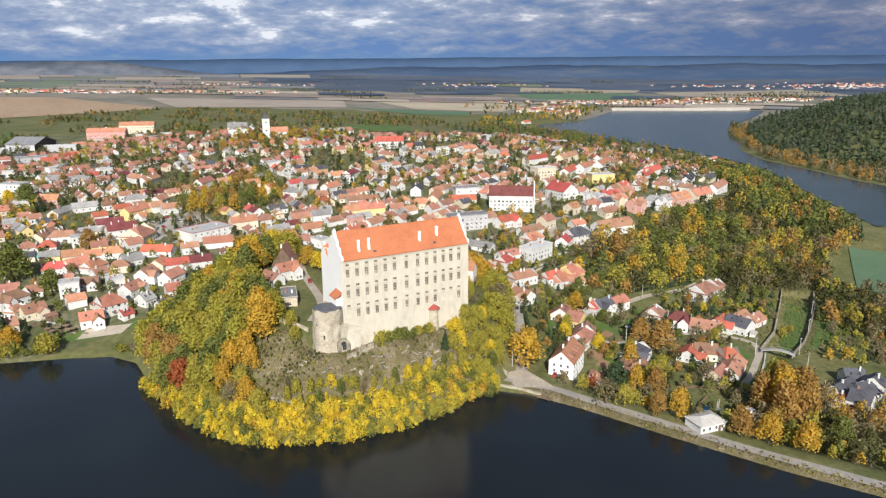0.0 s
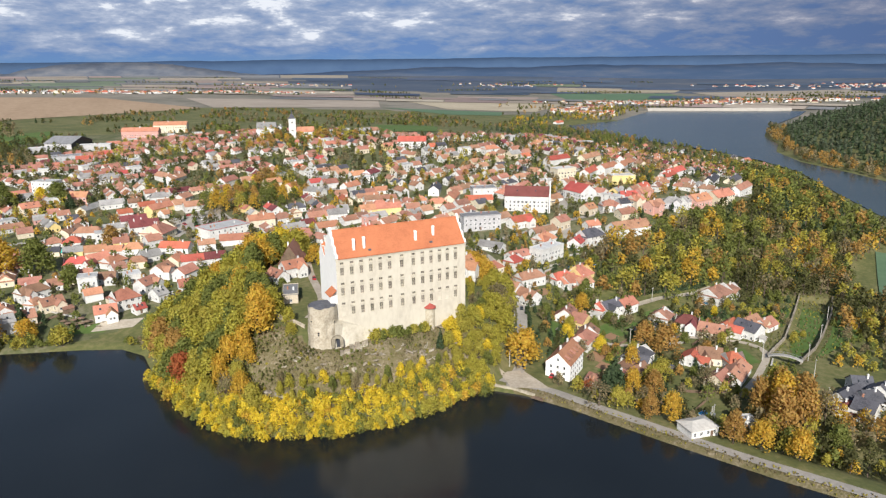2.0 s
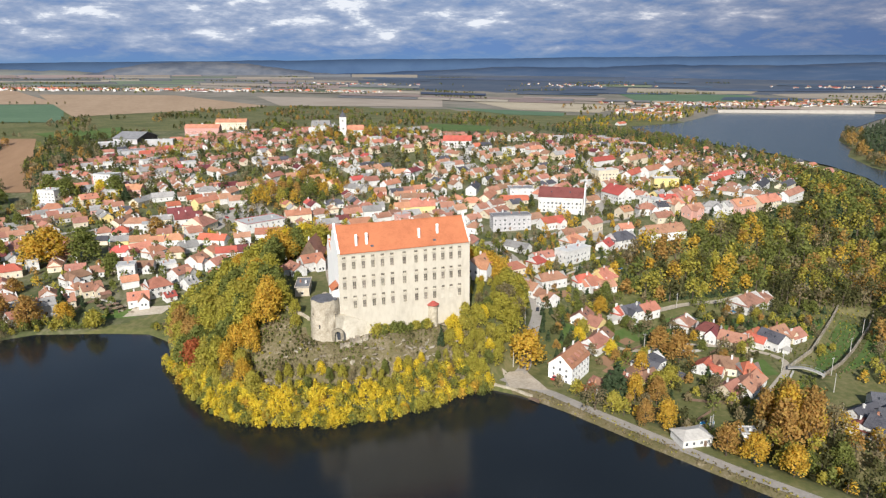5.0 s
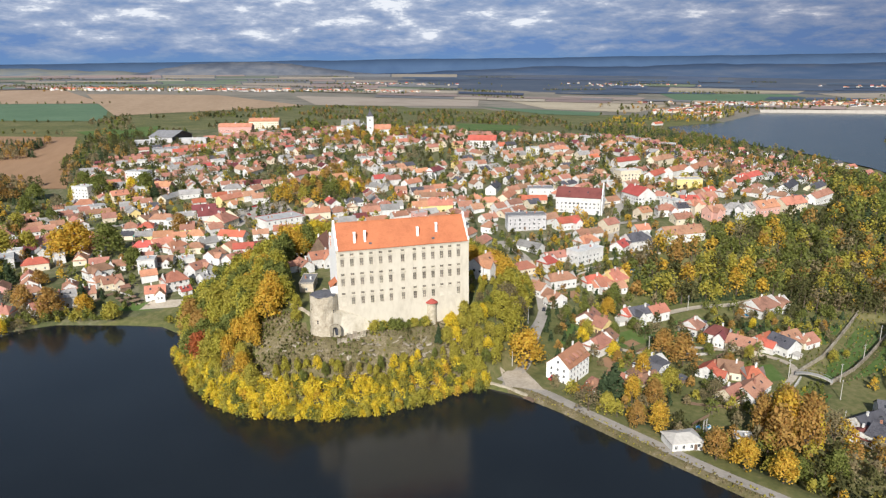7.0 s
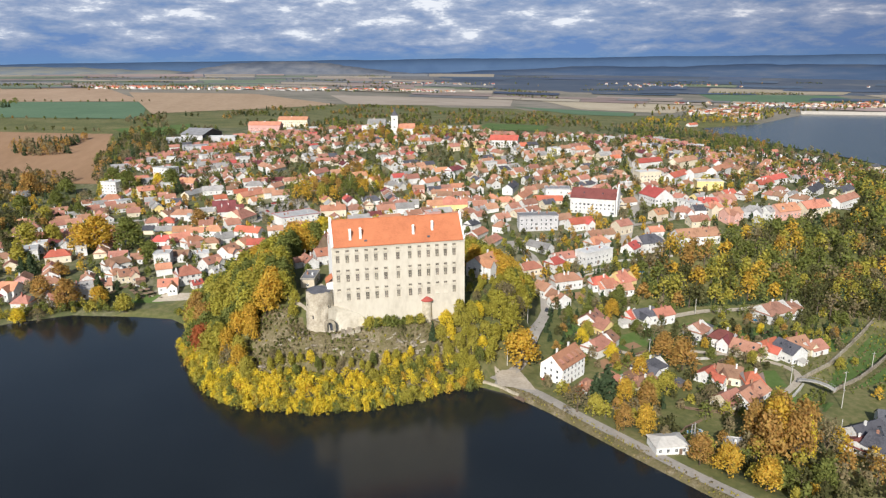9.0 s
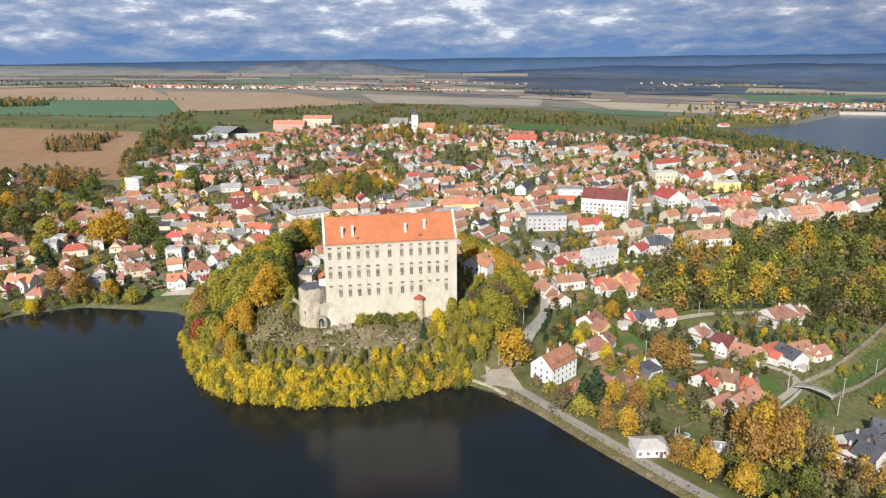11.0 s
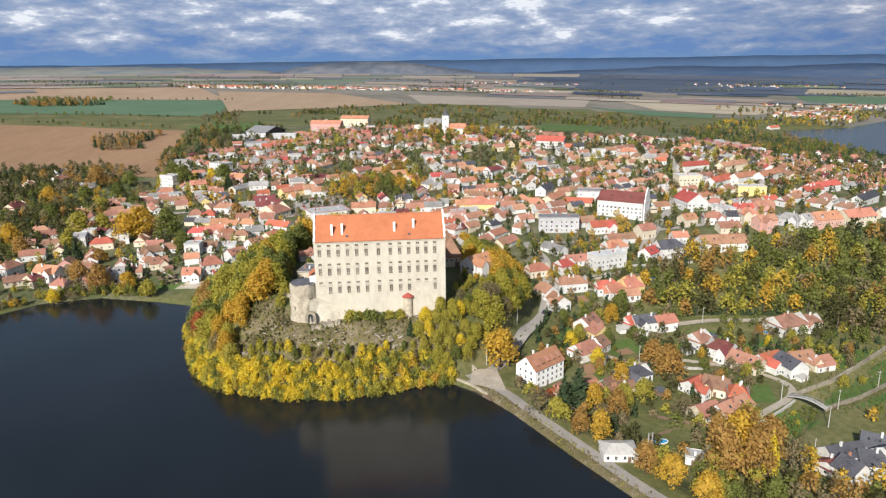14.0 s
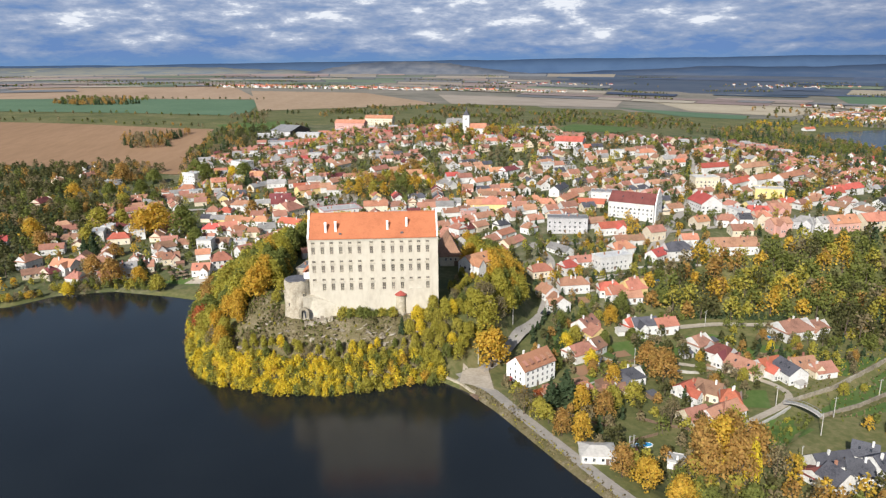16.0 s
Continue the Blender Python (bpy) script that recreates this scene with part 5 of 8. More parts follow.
LANDMARK_A = [(180, 188, -35, 33, 17, 18, 'mw'), (125, 162, -11, 27, 11, 10, 'Gg'), (-38, 243, 22, 31, 20, 6, 'Sw'), (159, 227, -20, 22, 12, 6, 'sc'), (174, 246, -17, 20, 14, 7, 'Gw'), (-200, 408, -32, 17, 12, 13, 'Ww'), (-192, 364, -5, 16, 10, 9, 'ow'), (-157, 438, -35, 21, 12, 12, 'Ww'), (-167, 377, 24, 14, 10, 10, 'oc'), (-131, 388, -27, 16, 10, 10, 'op'), (294, 216, -18, 21, 12, 7, 'Wy'), (259, 253, -0, 20, 12, 11, 'Wc'), (187, 426, -27, 30, 13, 12, 'sw'), (-64, 724, -20, 46, 12, 14, 'op')]
LANDMARK_B = [(-24, 768, -20, 44, 12, 15, 'oc'), (-172, 668, 12, 30, 12, 5, 'wg'), (-118, 664, -8, 34, 14, 6, 'Wg'), (-146, 603, 10, 29, 16, 7, 'Gg'), (-129, 593, -5, 17, 10, 7, 'sg'), (64, 566, -30, 22, 12, 9, 'ww'), (818, 1060, 24, 30, 10, 8, 'sw'), (84, 664, -18, 24, 16, 13, 'gw'), (98, 652, 70, 14, 10, 9, 'gw'), (178, 560, 10, 20, 12, 8, 'gw'), (196, 574, 20, 16, 10, 8, 'rw'), (142, 70, 19, 6, 8, 8, 'oy')]
CASTLE_YARD_A = [(-36.5, 49, 76, 15, 6.5, 4.2, 'Gc'), (-27, 84, 14, 11.5, 8.5, 8.5, 'ow'), (50, 42, 38, 15, 10.5, 10.5, 'ow'), (-36, 78, -71, 11, 7, 6.5, 'rw')]
CASTLE_YARD_EAST_A = [(46, 113, -51, 9, 7, 11, 'rw'), (41, 92, -63, 17, 9, 10, 'rw')]
HOUSES = WEST_BANK_A + WEST_BANK_B + WEST_BANK_C + FAR_WEST_BANK_A + FAR_WEST_BANK_B + MARKET_A + MARKET_B + MARKET_C + EAST_QUARTER_A + EAST_QUARTER_B + EAST_QUARTER_C + VALLEY_A + VALLEY_B + VALLEY_C + LANDMARK_A + LANDMARK_B + CASTLE_YARD_A + CASTLE_YARD_EAST_A


house_rng = random.Random(21)
for row in HOUSES:
    x, y = row[0], row[1]
    in_yard = row in CASTLE_YARD_A or row in CASTLE_YARD_EAST_A
    home = make_house(*row, house_rng, 2 if y < 190 or len(row[6]) and row[5] > 9 else 1, "castle yard houses" if in_yard else "town houses", max(level(x, y), 28.0) if in_yard else None)
    if row in LANDMARK_A[:1]:
        bm = bmesh.new()
        half = [(-7.9, -2.5), (-7.9, 12.0), (-7.2, 13.6), (-6.0, 14.2), (-5.6, 16.4), (-4.4, 18.2), (-3.2, 18.8), (-2.8, 20.2), (-1.5, 21.4), (0.0, 21.9)]
        ring = half + [(-u, w) for u, w in half[-2::-1]]
        a = [bm.verts.new((17.05, u, w)) for u, w in ring]
        b = [bm.verts.new((17.75, u, w)) for u, w in ring]
        bm.faces.new(a[::-1])
        bm.faces.new(b)
        for i in range(len(ring)):
            j = (i + 1) % len(ring)
            bm.faces.new((a[i], a[j], b[j], b[i]))
        bmesh.ops.recalc_face_normals(bm, faces=bm.faces[:])
        end = part("gable", bm, M["fresh_plaster"], home, "tall curved white gable end")
        for zc, us in ((3.0, (-4.5, -1.5, 1.5, 4.5)), (7.0, (-4.5, -1.5, 1.5, 4.5)), (11.0, (-3, 0, 3)), (15.5, (0,))):
            for u in us:
                part("window", PANE, None, end, "", pose(17.78, u, zc, 0, 0, 90))
# the brown barn behind the yard house
barn = thing("barn", pose(-23, 100, 27.6, 0, 0, 66), "brown timber barn with a steep tiled gable roof", "barn", "castle yard houses")
taken.append((-23, 100, 8))
bm = bmesh.new()
shell(bm, 17, 11, 6.0, 15.0, False, 5.0)
part("wall", bm, M["timber"], barn)
bm = bmesh.new()
roof_shell(bm, 17, 11, 6.0, 15.0, False)
part("roof", bm, ROOFS["b"][1], barn)
part("chimney", FLUES[0], None, barn, "", pose(-5, 0.8, 15.8))
# the hip-roofed range behind the castle's east side
range_ = thing("castle_range", pose(37.5, 66, 28.6, 0, 0, 92), "long castle outbuilding with a steep red-brown hipped roof", "house", "castle yard houses")
taken.append((37.5, 66, 8))
bm = bmesh.new()
box(bm, -11, 11, -5.6, 5.6, -3, 6.4)
part("wall", bm, WALLS["c"][1], range_)
bm = bmesh.new()
roof_shell(bm, 22, 11.2, 6.4, 16.5, True, 0.5)
part("roof", bm, ROOFS["b"][1], range_, "steep red-brown tiled roof")
for u in (-2.6, 0.0, 2.6):
    part("window", PANE, None, range_, "", pose(-11.03, u, 4.0, 0, 0, -90))
bm = bmesh.new()
box(bm, -1.2, 1.2, -0.08, 0.02, 0, 3.0)
part("gate", bm, M["timber"], range_, "", pose(-11.02, -3.0, 0, 0, 0, -90))
# the mill by the pond corner and the cottage behind the dam
mill = thing("mill", pose(68, -21, level(68, -21), 0, 0, 36), "tall white mill house with a dormered orange roof", "house")
taken.append((68, -21, 11))
bm = bmesh.new()
shell(bm, 19, 11, 8.4, 13.2, False, 4.0)
part("wall", bm, M["fresh_plaster"], mill)
bm = bmesh.new()
roof_shell(bm, 19, 11, 8.4, 13.2, False)
mill_roof = part("roof", bm, ROOFS["o"][1], mill)
for i in range(5):
    u = -7.2 + 3.6 * i
    bm = bmesh.new()
    hull(bm, [(u - .7, -4.6, 9.1), (u + .7, -4.6, 9.1), (u + .7, -4.6, 10.3), (u - .7, -4.6, 10.3), (u - .7, -3.2, 10.4), (u + .7, -3.2, 10.4)], [(0, 1, 2, 3), (1, 5, 2), (0, 3, 4)])
    slab(bm, [(u - .9, -4.85, 10.25), (u + .9, -4.85, 10.25), (u + .9, -2.2, 11.45), (u - .9, -2.2, 11.45)], 0.12, 1)
    part("dormer", bm, [ROOFS["b"][1], ROOFS["r"][1]], mill_roof)
for s_ in range(3):
    for i in range(6):
        part("window", PANE, None, mill, "", pose(-7.5 + 3.0 * i, -5.53, 1.4 + 2.6 * s_))
    for i in range(3):
        part("window", PANE, None, mill, "", pose(-9.53, 3.0 - 3.0 * i, 1.4 + 2.6 * s_, 0, 0, -90))
part("window", PANE, None, mill, "", pose(-9.53, 0, 10.0, 0, 0, -90))
part("door", DOOR, None, mill, "", pose(-1.4, -5.54, -0.9))
for u in (-4.0, 5.5):
    part("chimney", FLUES[0], None, mill, "", pose(u, 0.8, 14.2))
cottage = thing("cottage", pose(79, -89, level(79, -89), 0, 0, -7), "low white cottage with a pale grey hipped metal roof", "house")
taken.append((79, -89, 7))
bm = bmesh.new()
box(bm, -5.8, 5.8, -4.2, 4.2, -2.5, 3.4)
part("wall", bm, WALLS["w"][1], cottage)
bm = bmesh.new()
roof_shell(bm, 11.6, 8.4, 3.4, 4.8, True, 0.45)
part("roof", bm, M["concrete"], cottage, "pale grey metal sheet roof")
for u in (-4.4, -1.6, 1.4, 4.2):
    part("window", PANE, None, cottage, "", pose(u, -4.23, 1.7))
for u in (-2.4, 0.4, 2.6):
    part("window", PANE, None, cottage, "", pose(5.83, u, 1.7, 0, 0, 90))
part("door", DOOR, None, cottage, "", pose(3.0, -4.24, 0))
# the rest of the town behind, street by street
FILL_TOWN = [(-230, 330), (-250, 250), (-235, 150), (-190, 125), (-140, 130), (-150, 200), (-175, 310), (-140, 215), (-130, 140), (-70, 128), (-10, 150), (60, 125), (105, 95), (128, 82), (170, 104), (260, 128), (345, 132), (420, 200), (540, 330), (640, 430), (640, 520), (540, 600), (430, 520), (330, 460), (215, 470), (190, 560), (120, 640), (40, 660), (-60, 700), (-150, 650), (-210, 560), (-225, 430)]
SQUARE = [(-80, 290), (-66, 248), (-20, 262), (-28, 322)]
BACK_TOWN = [(-215, 420), (-210, 560), (-150, 650), (-60, 700), (40, 660), (120, 640), (190, 560), (215, 470), (330, 440), (420, 420), (520, 330), (430, 215), (330, 190), (250, 215), (190, 265), (130, 310), (60, 345), (-40, 370), (-150, 340)]
PARK = [(-45, 300), (-30, 355), (30, 385), (50, 330), (20, 300)]
ring_x, ring_y = [p[0] for p in FILL_TOWN], [p[1] for p in FILL_TOWN]
STREETS = [[(165, 112), (190, 152), (206, 178), (225, 202), (256, 266), (280, 330), (300, 420)], [(96, 140), (130, 136), (190, 152), (240, 158), (300, 150)], [(-50, 292), (-40, 340), (20, 335), (70, 330), (120, 300)], [(-190, 290), (-120, 300), (-70, 252)], [(84, 40), (98, 86), (104, 112), (96, 140)]]


def near_line(x, y, line):
    best = 1e9
    for (ax, ay), (bx, by) in zip(line, line[1:]):
        ex, ey = bx - ax, by - ay
        t = min(1, max(0, ((x - ax) * ex + (y - ay) * ey) / (ex * ex + ey * ey)))
        best = min(best, math.hypot(x - ax - t * ex, y - ay - t * ey))
    return best


def room_for(x, y):
    """Whether a house of the old town may stand here: inside its outline, off streets, square, park, church hill and shore."""
    p = (np.array([x]), np.array([y]))
    if outline_distance(*p, FILL_TOWN)[0] < 0 or outline_distance(*p, SQUARE)[0] > -5 or outline_distance(*p, ROCK_FOOT)[0] > -6 or outline_distance(*p, SHORE)[0] > -14 or outline_distance(*p, PARK)[0] > 0:
        return False
    if math.hypot(x - 88, y - 542) < 40 or 190 < x < 350 and 560 < y or 352 < x < 520 and 520 < y < 680 or y > 380 and noise.noise((x * 0.016, y * 0.016, 8.0)) > 0.2:
        return False
    return not any(near_line(x, y, line) < 7.5 for line in STREETS)


# rows of houses, gable to gable, each row turned as the streets about it run
spots = []
tries = 0
while len(spots) < 800 and tries < 9000:
    tries += 1
    x, y = house_rng.uniform(min(ring_x), max(ring_x)), house_rng.uniform(min(ring_y), max(ring_y))
    if 84 < x < 175 and 50 < y < 128 and house_rng.random() < 0.75:
        continue
    turn_ = 14 + 46 * noise.noise((x * 0.007, y * 0.007, 4.0)) + (90 if noise.noise((x * 0.02, y * 0.02, 9.5)) > 0.12 else 0) + house_rng.uniform(-4, 4)
    run = house_rng.choice((1, 1, 2, 3, 3, 4, 5)) if y > 200 else house_rng.choice((1, 1, 2))
    row, deep = [], house_rng.uniform(7.2, 9.2)
    for k in range(run):
        wide = house_rng.uniform(8.0, 12.5) if run > 1 else house_rng.choice((house_rng.uniform(8.5, 12.5), house_rng.uniform(12, 18)))
        if k:
            step_ = (row[-1][3] + wide) / 2 + house_rng.choice((0.05, 0.05, 0.05, 2.2))
            x, y = x + step_ * math.cos(radians(turn_)), y + step_ * math.sin(radians(turn_))
        if not room_for(x, y) or any((x - q[0]) ** 2 + (y - q[1]) ** 2 < 12.2 ** 2 for q in spots) or any((x - a) ** 2 + (y - b) ** 2 < (r + 6.0) ** 2 for a, b, r in taken[:200]):
            break
        row.append((x, y, turn_, wide, deep + house_rng.uniform(-0.5, 0.5), house_rng.uniform(5.2, 7.6), house_rng.choice("rrrrrorrrsbbbrmdggorw") + house_rng.choice("wwwwwwwcwwccgwwcwwpwwy")))
    spots += row
spots.sort(key=lambda q: q[1])
far_rows = []


def small_house(x, y, turn, L, D, h, code):
    """A house far back in the town: walls with their windows, roof and chimney."""
    flat = code[0] in "wWGS"
    wall_h, ridge_h = proportions(L, D, h, code[0], flat)
    home = thing("house", pose(x, y, level(x, y), 0, 0, turn), f"{WALLS[code[1]][0]} town house with a {ROOFS[code[0]][0]} {'roof' if flat else 'tiled roof'} in a row", "house", "back street houses")
    bm = bmesh.new()
    shell(bm, L, D, wall_h, ridge_h, flat)
    n = max(2, int(L / 3.2))
    for e, t in ((-D / 2 - .02, 0), (L / 2 + .02, 1), (-L / 2 - .02, 1)):
        for st in range(max(1, int(wall_h / 2.8))):
            for i in range(2 if t else n):
                u = (i - 0.5) * D * 0.4 if t else (i + 0.5 - n / 2) * L / n
                hull(bm, [(e, u + q, w) if t else (u + q, e, w) for q, w in ((-.5, 0.9 + 2.8 * st), (.5, 0.9 + 2.8 * st), (.5, 2.2 + 2.8 * st), (-.5, 2.2 + 2.8 * st))], [(0, 1, 2, 3)], 1)
    part("wall", bm, [WALLS[code[1]][1], M["glass"]], home)
    bm = bmesh.new()
    if flat: box(bm, -L / 2 - .2, L / 2 + .2, -D / 2 - .2, D / 2 + .2, wall_h + 0.01, wall_h + 0.4)
    else: roof_shell(bm, L, D, wall_h, ridge_h, False)
    part("roof", bm, ROOFS[code[0]][1], home)
    part("chimney", FLUES[int(x) % 2], None, home, "", pose(L * 0.22 * (-1) ** int(y), 0.5, ridge_h + (1.4 if flat else 0.9)))
    taken.append((x, y, 5.0))


for i, row in enumerate(spots):
    if i < 150:
        make_house(*row, house_rng, 1)
    elif i < 420:
        small_house(*row)
    else:
        far_rows.append(row)
        taken.append((row[0], row[1], 5.0))

lake_rng = random.Random(61)
lake_rows = []
for _ in range(700):
    x, y = lake_rng.uniform(430, 720), lake_rng.uniform(220, 660)
    if len(lake_rows) < 75 and outline_distance(np.array([x]), np.array([y]), [(440, 225), (560, 270), (665, 350), (712, 450), (715, 600), (600, 650), (530, 560), (470, 400)])[0] > 0 and all(math.hypot(x - q[0], y - q[1]) > 19 for q in lake_rows) and all(math.hypot(x - a, y - b) > r + 8 for a, b, r in taken[-400:]):
        lake_rows.append((x, y, lake_rng.uniform(0, 90), lake_rng.uniform(9, 15), lake_rng.uniform(7.5, 10), lake_rng.uniform(5.5, 8), lake_rng.choice("rrossbdgmo") + lake_rng.choice("wwwcc")))
        taken.append((x, y, 6.0))
far_rows += lake_rows


def far_houses(name, rows, label, category="houses"):
    """Houses too far off to tell apart singly, in one mesh."""
    bm = bmesh.new()
    keys_w, keys_r = list(WALLS), list(ROOFS)
    for x, y, turn_, L, D, h, code in rows:
        one = bmesh.new()
        flat = code[0] in "wWGS"
        wall_h, ridge_h = proportions(L, D, h, code[0], flat)
        shell(one, L, D, wall_h, ridge_h, flat)
        for f in one.faces: f.material_index = keys_w.index(code[1])
        k = len(one.faces)
        if flat: box(one, -L / 2 - .2, L / 2 + .2, -D / 2 - .2, D / 2 + .2, wall_h + 0.01, wall_h + 0.4)
        else: roof_shell(one, L, D, wall_h, ridge_h, False)
        one.faces.ensure_lookup_table()
        for f in one.faces[k:]: f.material_index = len(keys_w) + keys_r.index(code[0])
        n = max(2, int(L / 3.2))
        for s in range(max(1, int(wall_h / 2.8))):
            for i in range(n):
                u = (i + 0.5 - n / 2) * L / n
                hull(one, [(u - .5, -D / 2 - .02, 0.9 + 2.8 * s), (u + .5, -D / 2 - .02, 0.9 + 2.8 * s), (u + .5, -D / 2 - .02, 2.2 + 2.8 * s), (u - .5, -D / 2 - .02, 2.2 + 2.8 * s)], [(0, 1, 2, 3)], len(keys_w) + len(keys_r))
        if not flat:
            up = len(keys_w) + keys_r.index("r" if int(x) % 2 else "g")
            box(one, L * 0.2 - .35, L * 0.2 + .35, 0.2, 0.9, ridge_h - 1.0, ridge_h + 0.9, up)
            for u in (-D * 0.2, D * 0.2):
                for e in (-1, 1):
                    hull(one, [(e * (L / 2 + .02), u - .45, 1.0), (e * (L / 2 + .02), u + .45, 1.0), (e * (L / 2 + .02), u + .45, 2.3), (e * (L / 2 + .02), u - .45, 2.3)], [(0, 1, 2, 3)], len(keys_w) + len(keys_r))
        one.transform(pose(x, y, level(x, y), 0, 0, turn_))
        tmp = bpy.data.meshes.new("tmp")
        one.to_mesh(tmp)
        one.free()
        bm.from_mesh(tmp)
        bpy.data.meshes.remove(tmp)
    ob = new(name, mesh_from(name, bm, [WALLS[k][1] for k in keys_w] + [ROOFS[k][1] for k in keys_r] + [M["glass"]]))
    return tagged(ob, label, category, kind="stuff")


far_houses("far_houses", far_rows, "crowded white houses with red and orange roofs")


def village(cx, cy, w, h, n, turn_, seed):
    r = random.Random(seed)
    rows = []
    for _ in range(n):
        u, v = r.gauss(0, 0.45) * w, r.gauss(0, 0.45) * h
        x, y = cx + u * math.cos(turn_) - v * math.sin(turn_), cy + u * math.sin(turn_) + v * math.cos(turn_)
        if outline_distance(np.array([x]), np.array([y]), RESERVOIR)[0] > -12:
            continue
        rows.append((x, y, r.uniform(0, 180), r.uniform(11, 18), r.uniform(8, 11), r.uniform(6, 9), r.choice("rrrosssbmdgw") + r.choice("wwwwcc")))
    return rows


far_houses("far_village", village(1560, 1480, 340, 90, 230, -0.45, 1) + village(1120, 1380, 180, 40, 90, 0.5, 2) + village(1060, 1240, 110, 40, 50, 0.6, 21) + village(2000, 1400, 260, 60, 130, -0.55, 22), "village of pale houses beyond the reservoir")
far_houses("far_village", village(-470, 2230, 170, 80, 130, 0.1, 3) + village(-60, 2330, 280, 70, 120, 0.1, 4) + village(420, 2420, 260, 60, 60, -0.1, 14), "far village of red-roofed houses among fields")
far_houses("far_village", village(700, 3250, 300, 120, 26, -0.2, 5) + village(1900, 3050, 420, 200, 26, -0.5, 6) + village(2900, 2300, 380, 240, 36, -0.7, 7) + village(3300, 1780, 420, 260, 150, -0.9, 23), "far pale villages on the plain")

# open-fronted hall at the edge of the town
hall = thing("hall", pose(-146, 698, level(-146, 698), 0, 0, -32), "farm hall with a pale grey roof and dark open front", "hall")
bm = bmesh.new()
hull(bm, [(-18, -21, -3), (16, -21, -3), (16, 21, -3), (-18, 21, -3), (-18, -21, 5.5), (16, -21, 5.5), (16, 21, 5.5), (-18, 21, 5.5), (-18, 0, 11.8), (16, 0, 11.8)], [(0, 1, 5, 4), (2, 3, 7, 6), (3, 0, 4, 8, 7)])
part("wall", bm, WALLS["g"][1], hall)
# the open end is a flat dark face, coloured as the shaded inside
bm = bmesh.new()
hull(bm, [(15.8, -20.8, -3), (15.8, 20.8, -3), (15.8, 20.8, 5.4), (15.8, 0, 11.6), (15.8, -20.8, 5.4)], [(0, 1, 2, 3, 4)])
part("open_front", bm, M["dark_paint"], hall, "flat dark face for the shade inside the hall")
bm = bmesh.new()
slab(bm, [(-19, -22, 5.4), (17.5, -22, 5.4), (17.5, 0, 12.2), (-19, 0, 12.2)], 0.4)
slab(bm, [(17.5, 22, 5.4), (-19, 22, 5.4), (-19, 0, 12.2), (17.5, 0, 12.2)], 0.4)
part("roof", bm, ROOFS["G"][1], hall, "pale grey sheet roof")
taken.append((-146, 698, 24))

# church on the hill
church = thing("church", pose(88, 542, level(88, 542), 0, 0, -12), "white church with a dark spire and an orange nave roof", "church")
bm = bmesh.new()
shell(bm, 20, 10, 7.5, 12.5, False)
bm.transform(pose(14, 1, 0))
part("nave", bm, WALLS["w"][1], church)
bm = bmesh.new()
roof_shell(bm, 20, 10, 7.5, 12.5, False)
bm.transform(pose(14, 1, 0))
part("nave_roof", bm, ROOFS["o"][1], church)
bm = bmesh.new()
box(bm, -3.9, 3.9, -3.9, 3.9, -3, 22)
box(bm, -4.2, 4.2, -4.2, 4.2, 21.6, 22.1)
tower = part("tower", bm, WALLS["w"][1], church)
bm = bmesh.new()
lathe(bm, [(5.7, 22.1), (3.6, 24.4), (2.6, 26.2), (1.0, 27.6), (1.0, 28.4), (0.05, 32.5)], 4, turn0=45, turn1=405)
part("spire", bm, ROOFS["d"][1], tower)
for t in (0, 90, -90):
    for zc in (9, 18):
        part("window", WIDE_PANE, None, tower, "", pose(0, 0, zc, 0, 0, t) @ pose(0, -3.93, 0))

# ---- trees ----
def clumps(rng, n, lobes, size):
    """Leaf clumps as small bent quads scattered over the skins of several lobes."""
    centre = np.array([l[:3] for l in lobes])
    radius = np.array([l[3:6] for l in lobes])
    share = radius.prod(axis=1) ** (2 / 3)
    pick = rng.choice(len(lobes), n, p=share / share.sum())
    way_ = rng.normal(size=(n, 3))
    way_ /= np.linalg.norm(way_, axis=1)[:, None]
    way_[:, 2] = np.where(way_[:, 2] < -0.55, -way_[:, 2], way_[:, 2])
    depth = 1.12 - 0.46 * rng.random(n) ** 1.5
    at = centre[pick] + way_ * radius[pick] * depth[:, None] + rng.normal(size=(n, 3)) * radius[pick] * 0.2
    face = way_ * 0.8 + rng.normal(size=(n, 3)) * 0.75
    face /= np.linalg.norm(face, axis=1)[:, None]
    side = np.cross(face, rng.normal(size=(n, 3)))
    side /= np.linalg.norm(side, axis=1)[:, None]
    up = np.cross(face, side)
    s = size * rng.uniform(0.55, 1.25, n)[:, None]
    v = np.stack([at - side * s, at - up * s * 0.8 + face * s * 0.25, at + side * s, at + up * s * 0.9 - face * s * 0.2], 1)
    soft = way_ * 0.32 + face * 0.85 + np.array([0, 0, 0.2])
    soft /= np.linalg.norm(soft, axis=1)[:, None]
    return v.reshape(-1, 3), np.repeat(soft, 4, axis=0)


def leafy(name, v, soft, materials, slots=None):
    """A mesh of leaf clumps, shaded as the rounded crown that they make up."""
    me = mesh_quick(name, v, np.arange(len(v), dtype=np.int32).reshape(-1, 4), materials, slots, True)
    me.normals_split_custom_set_from_vertices(soft.tolist())
    return me


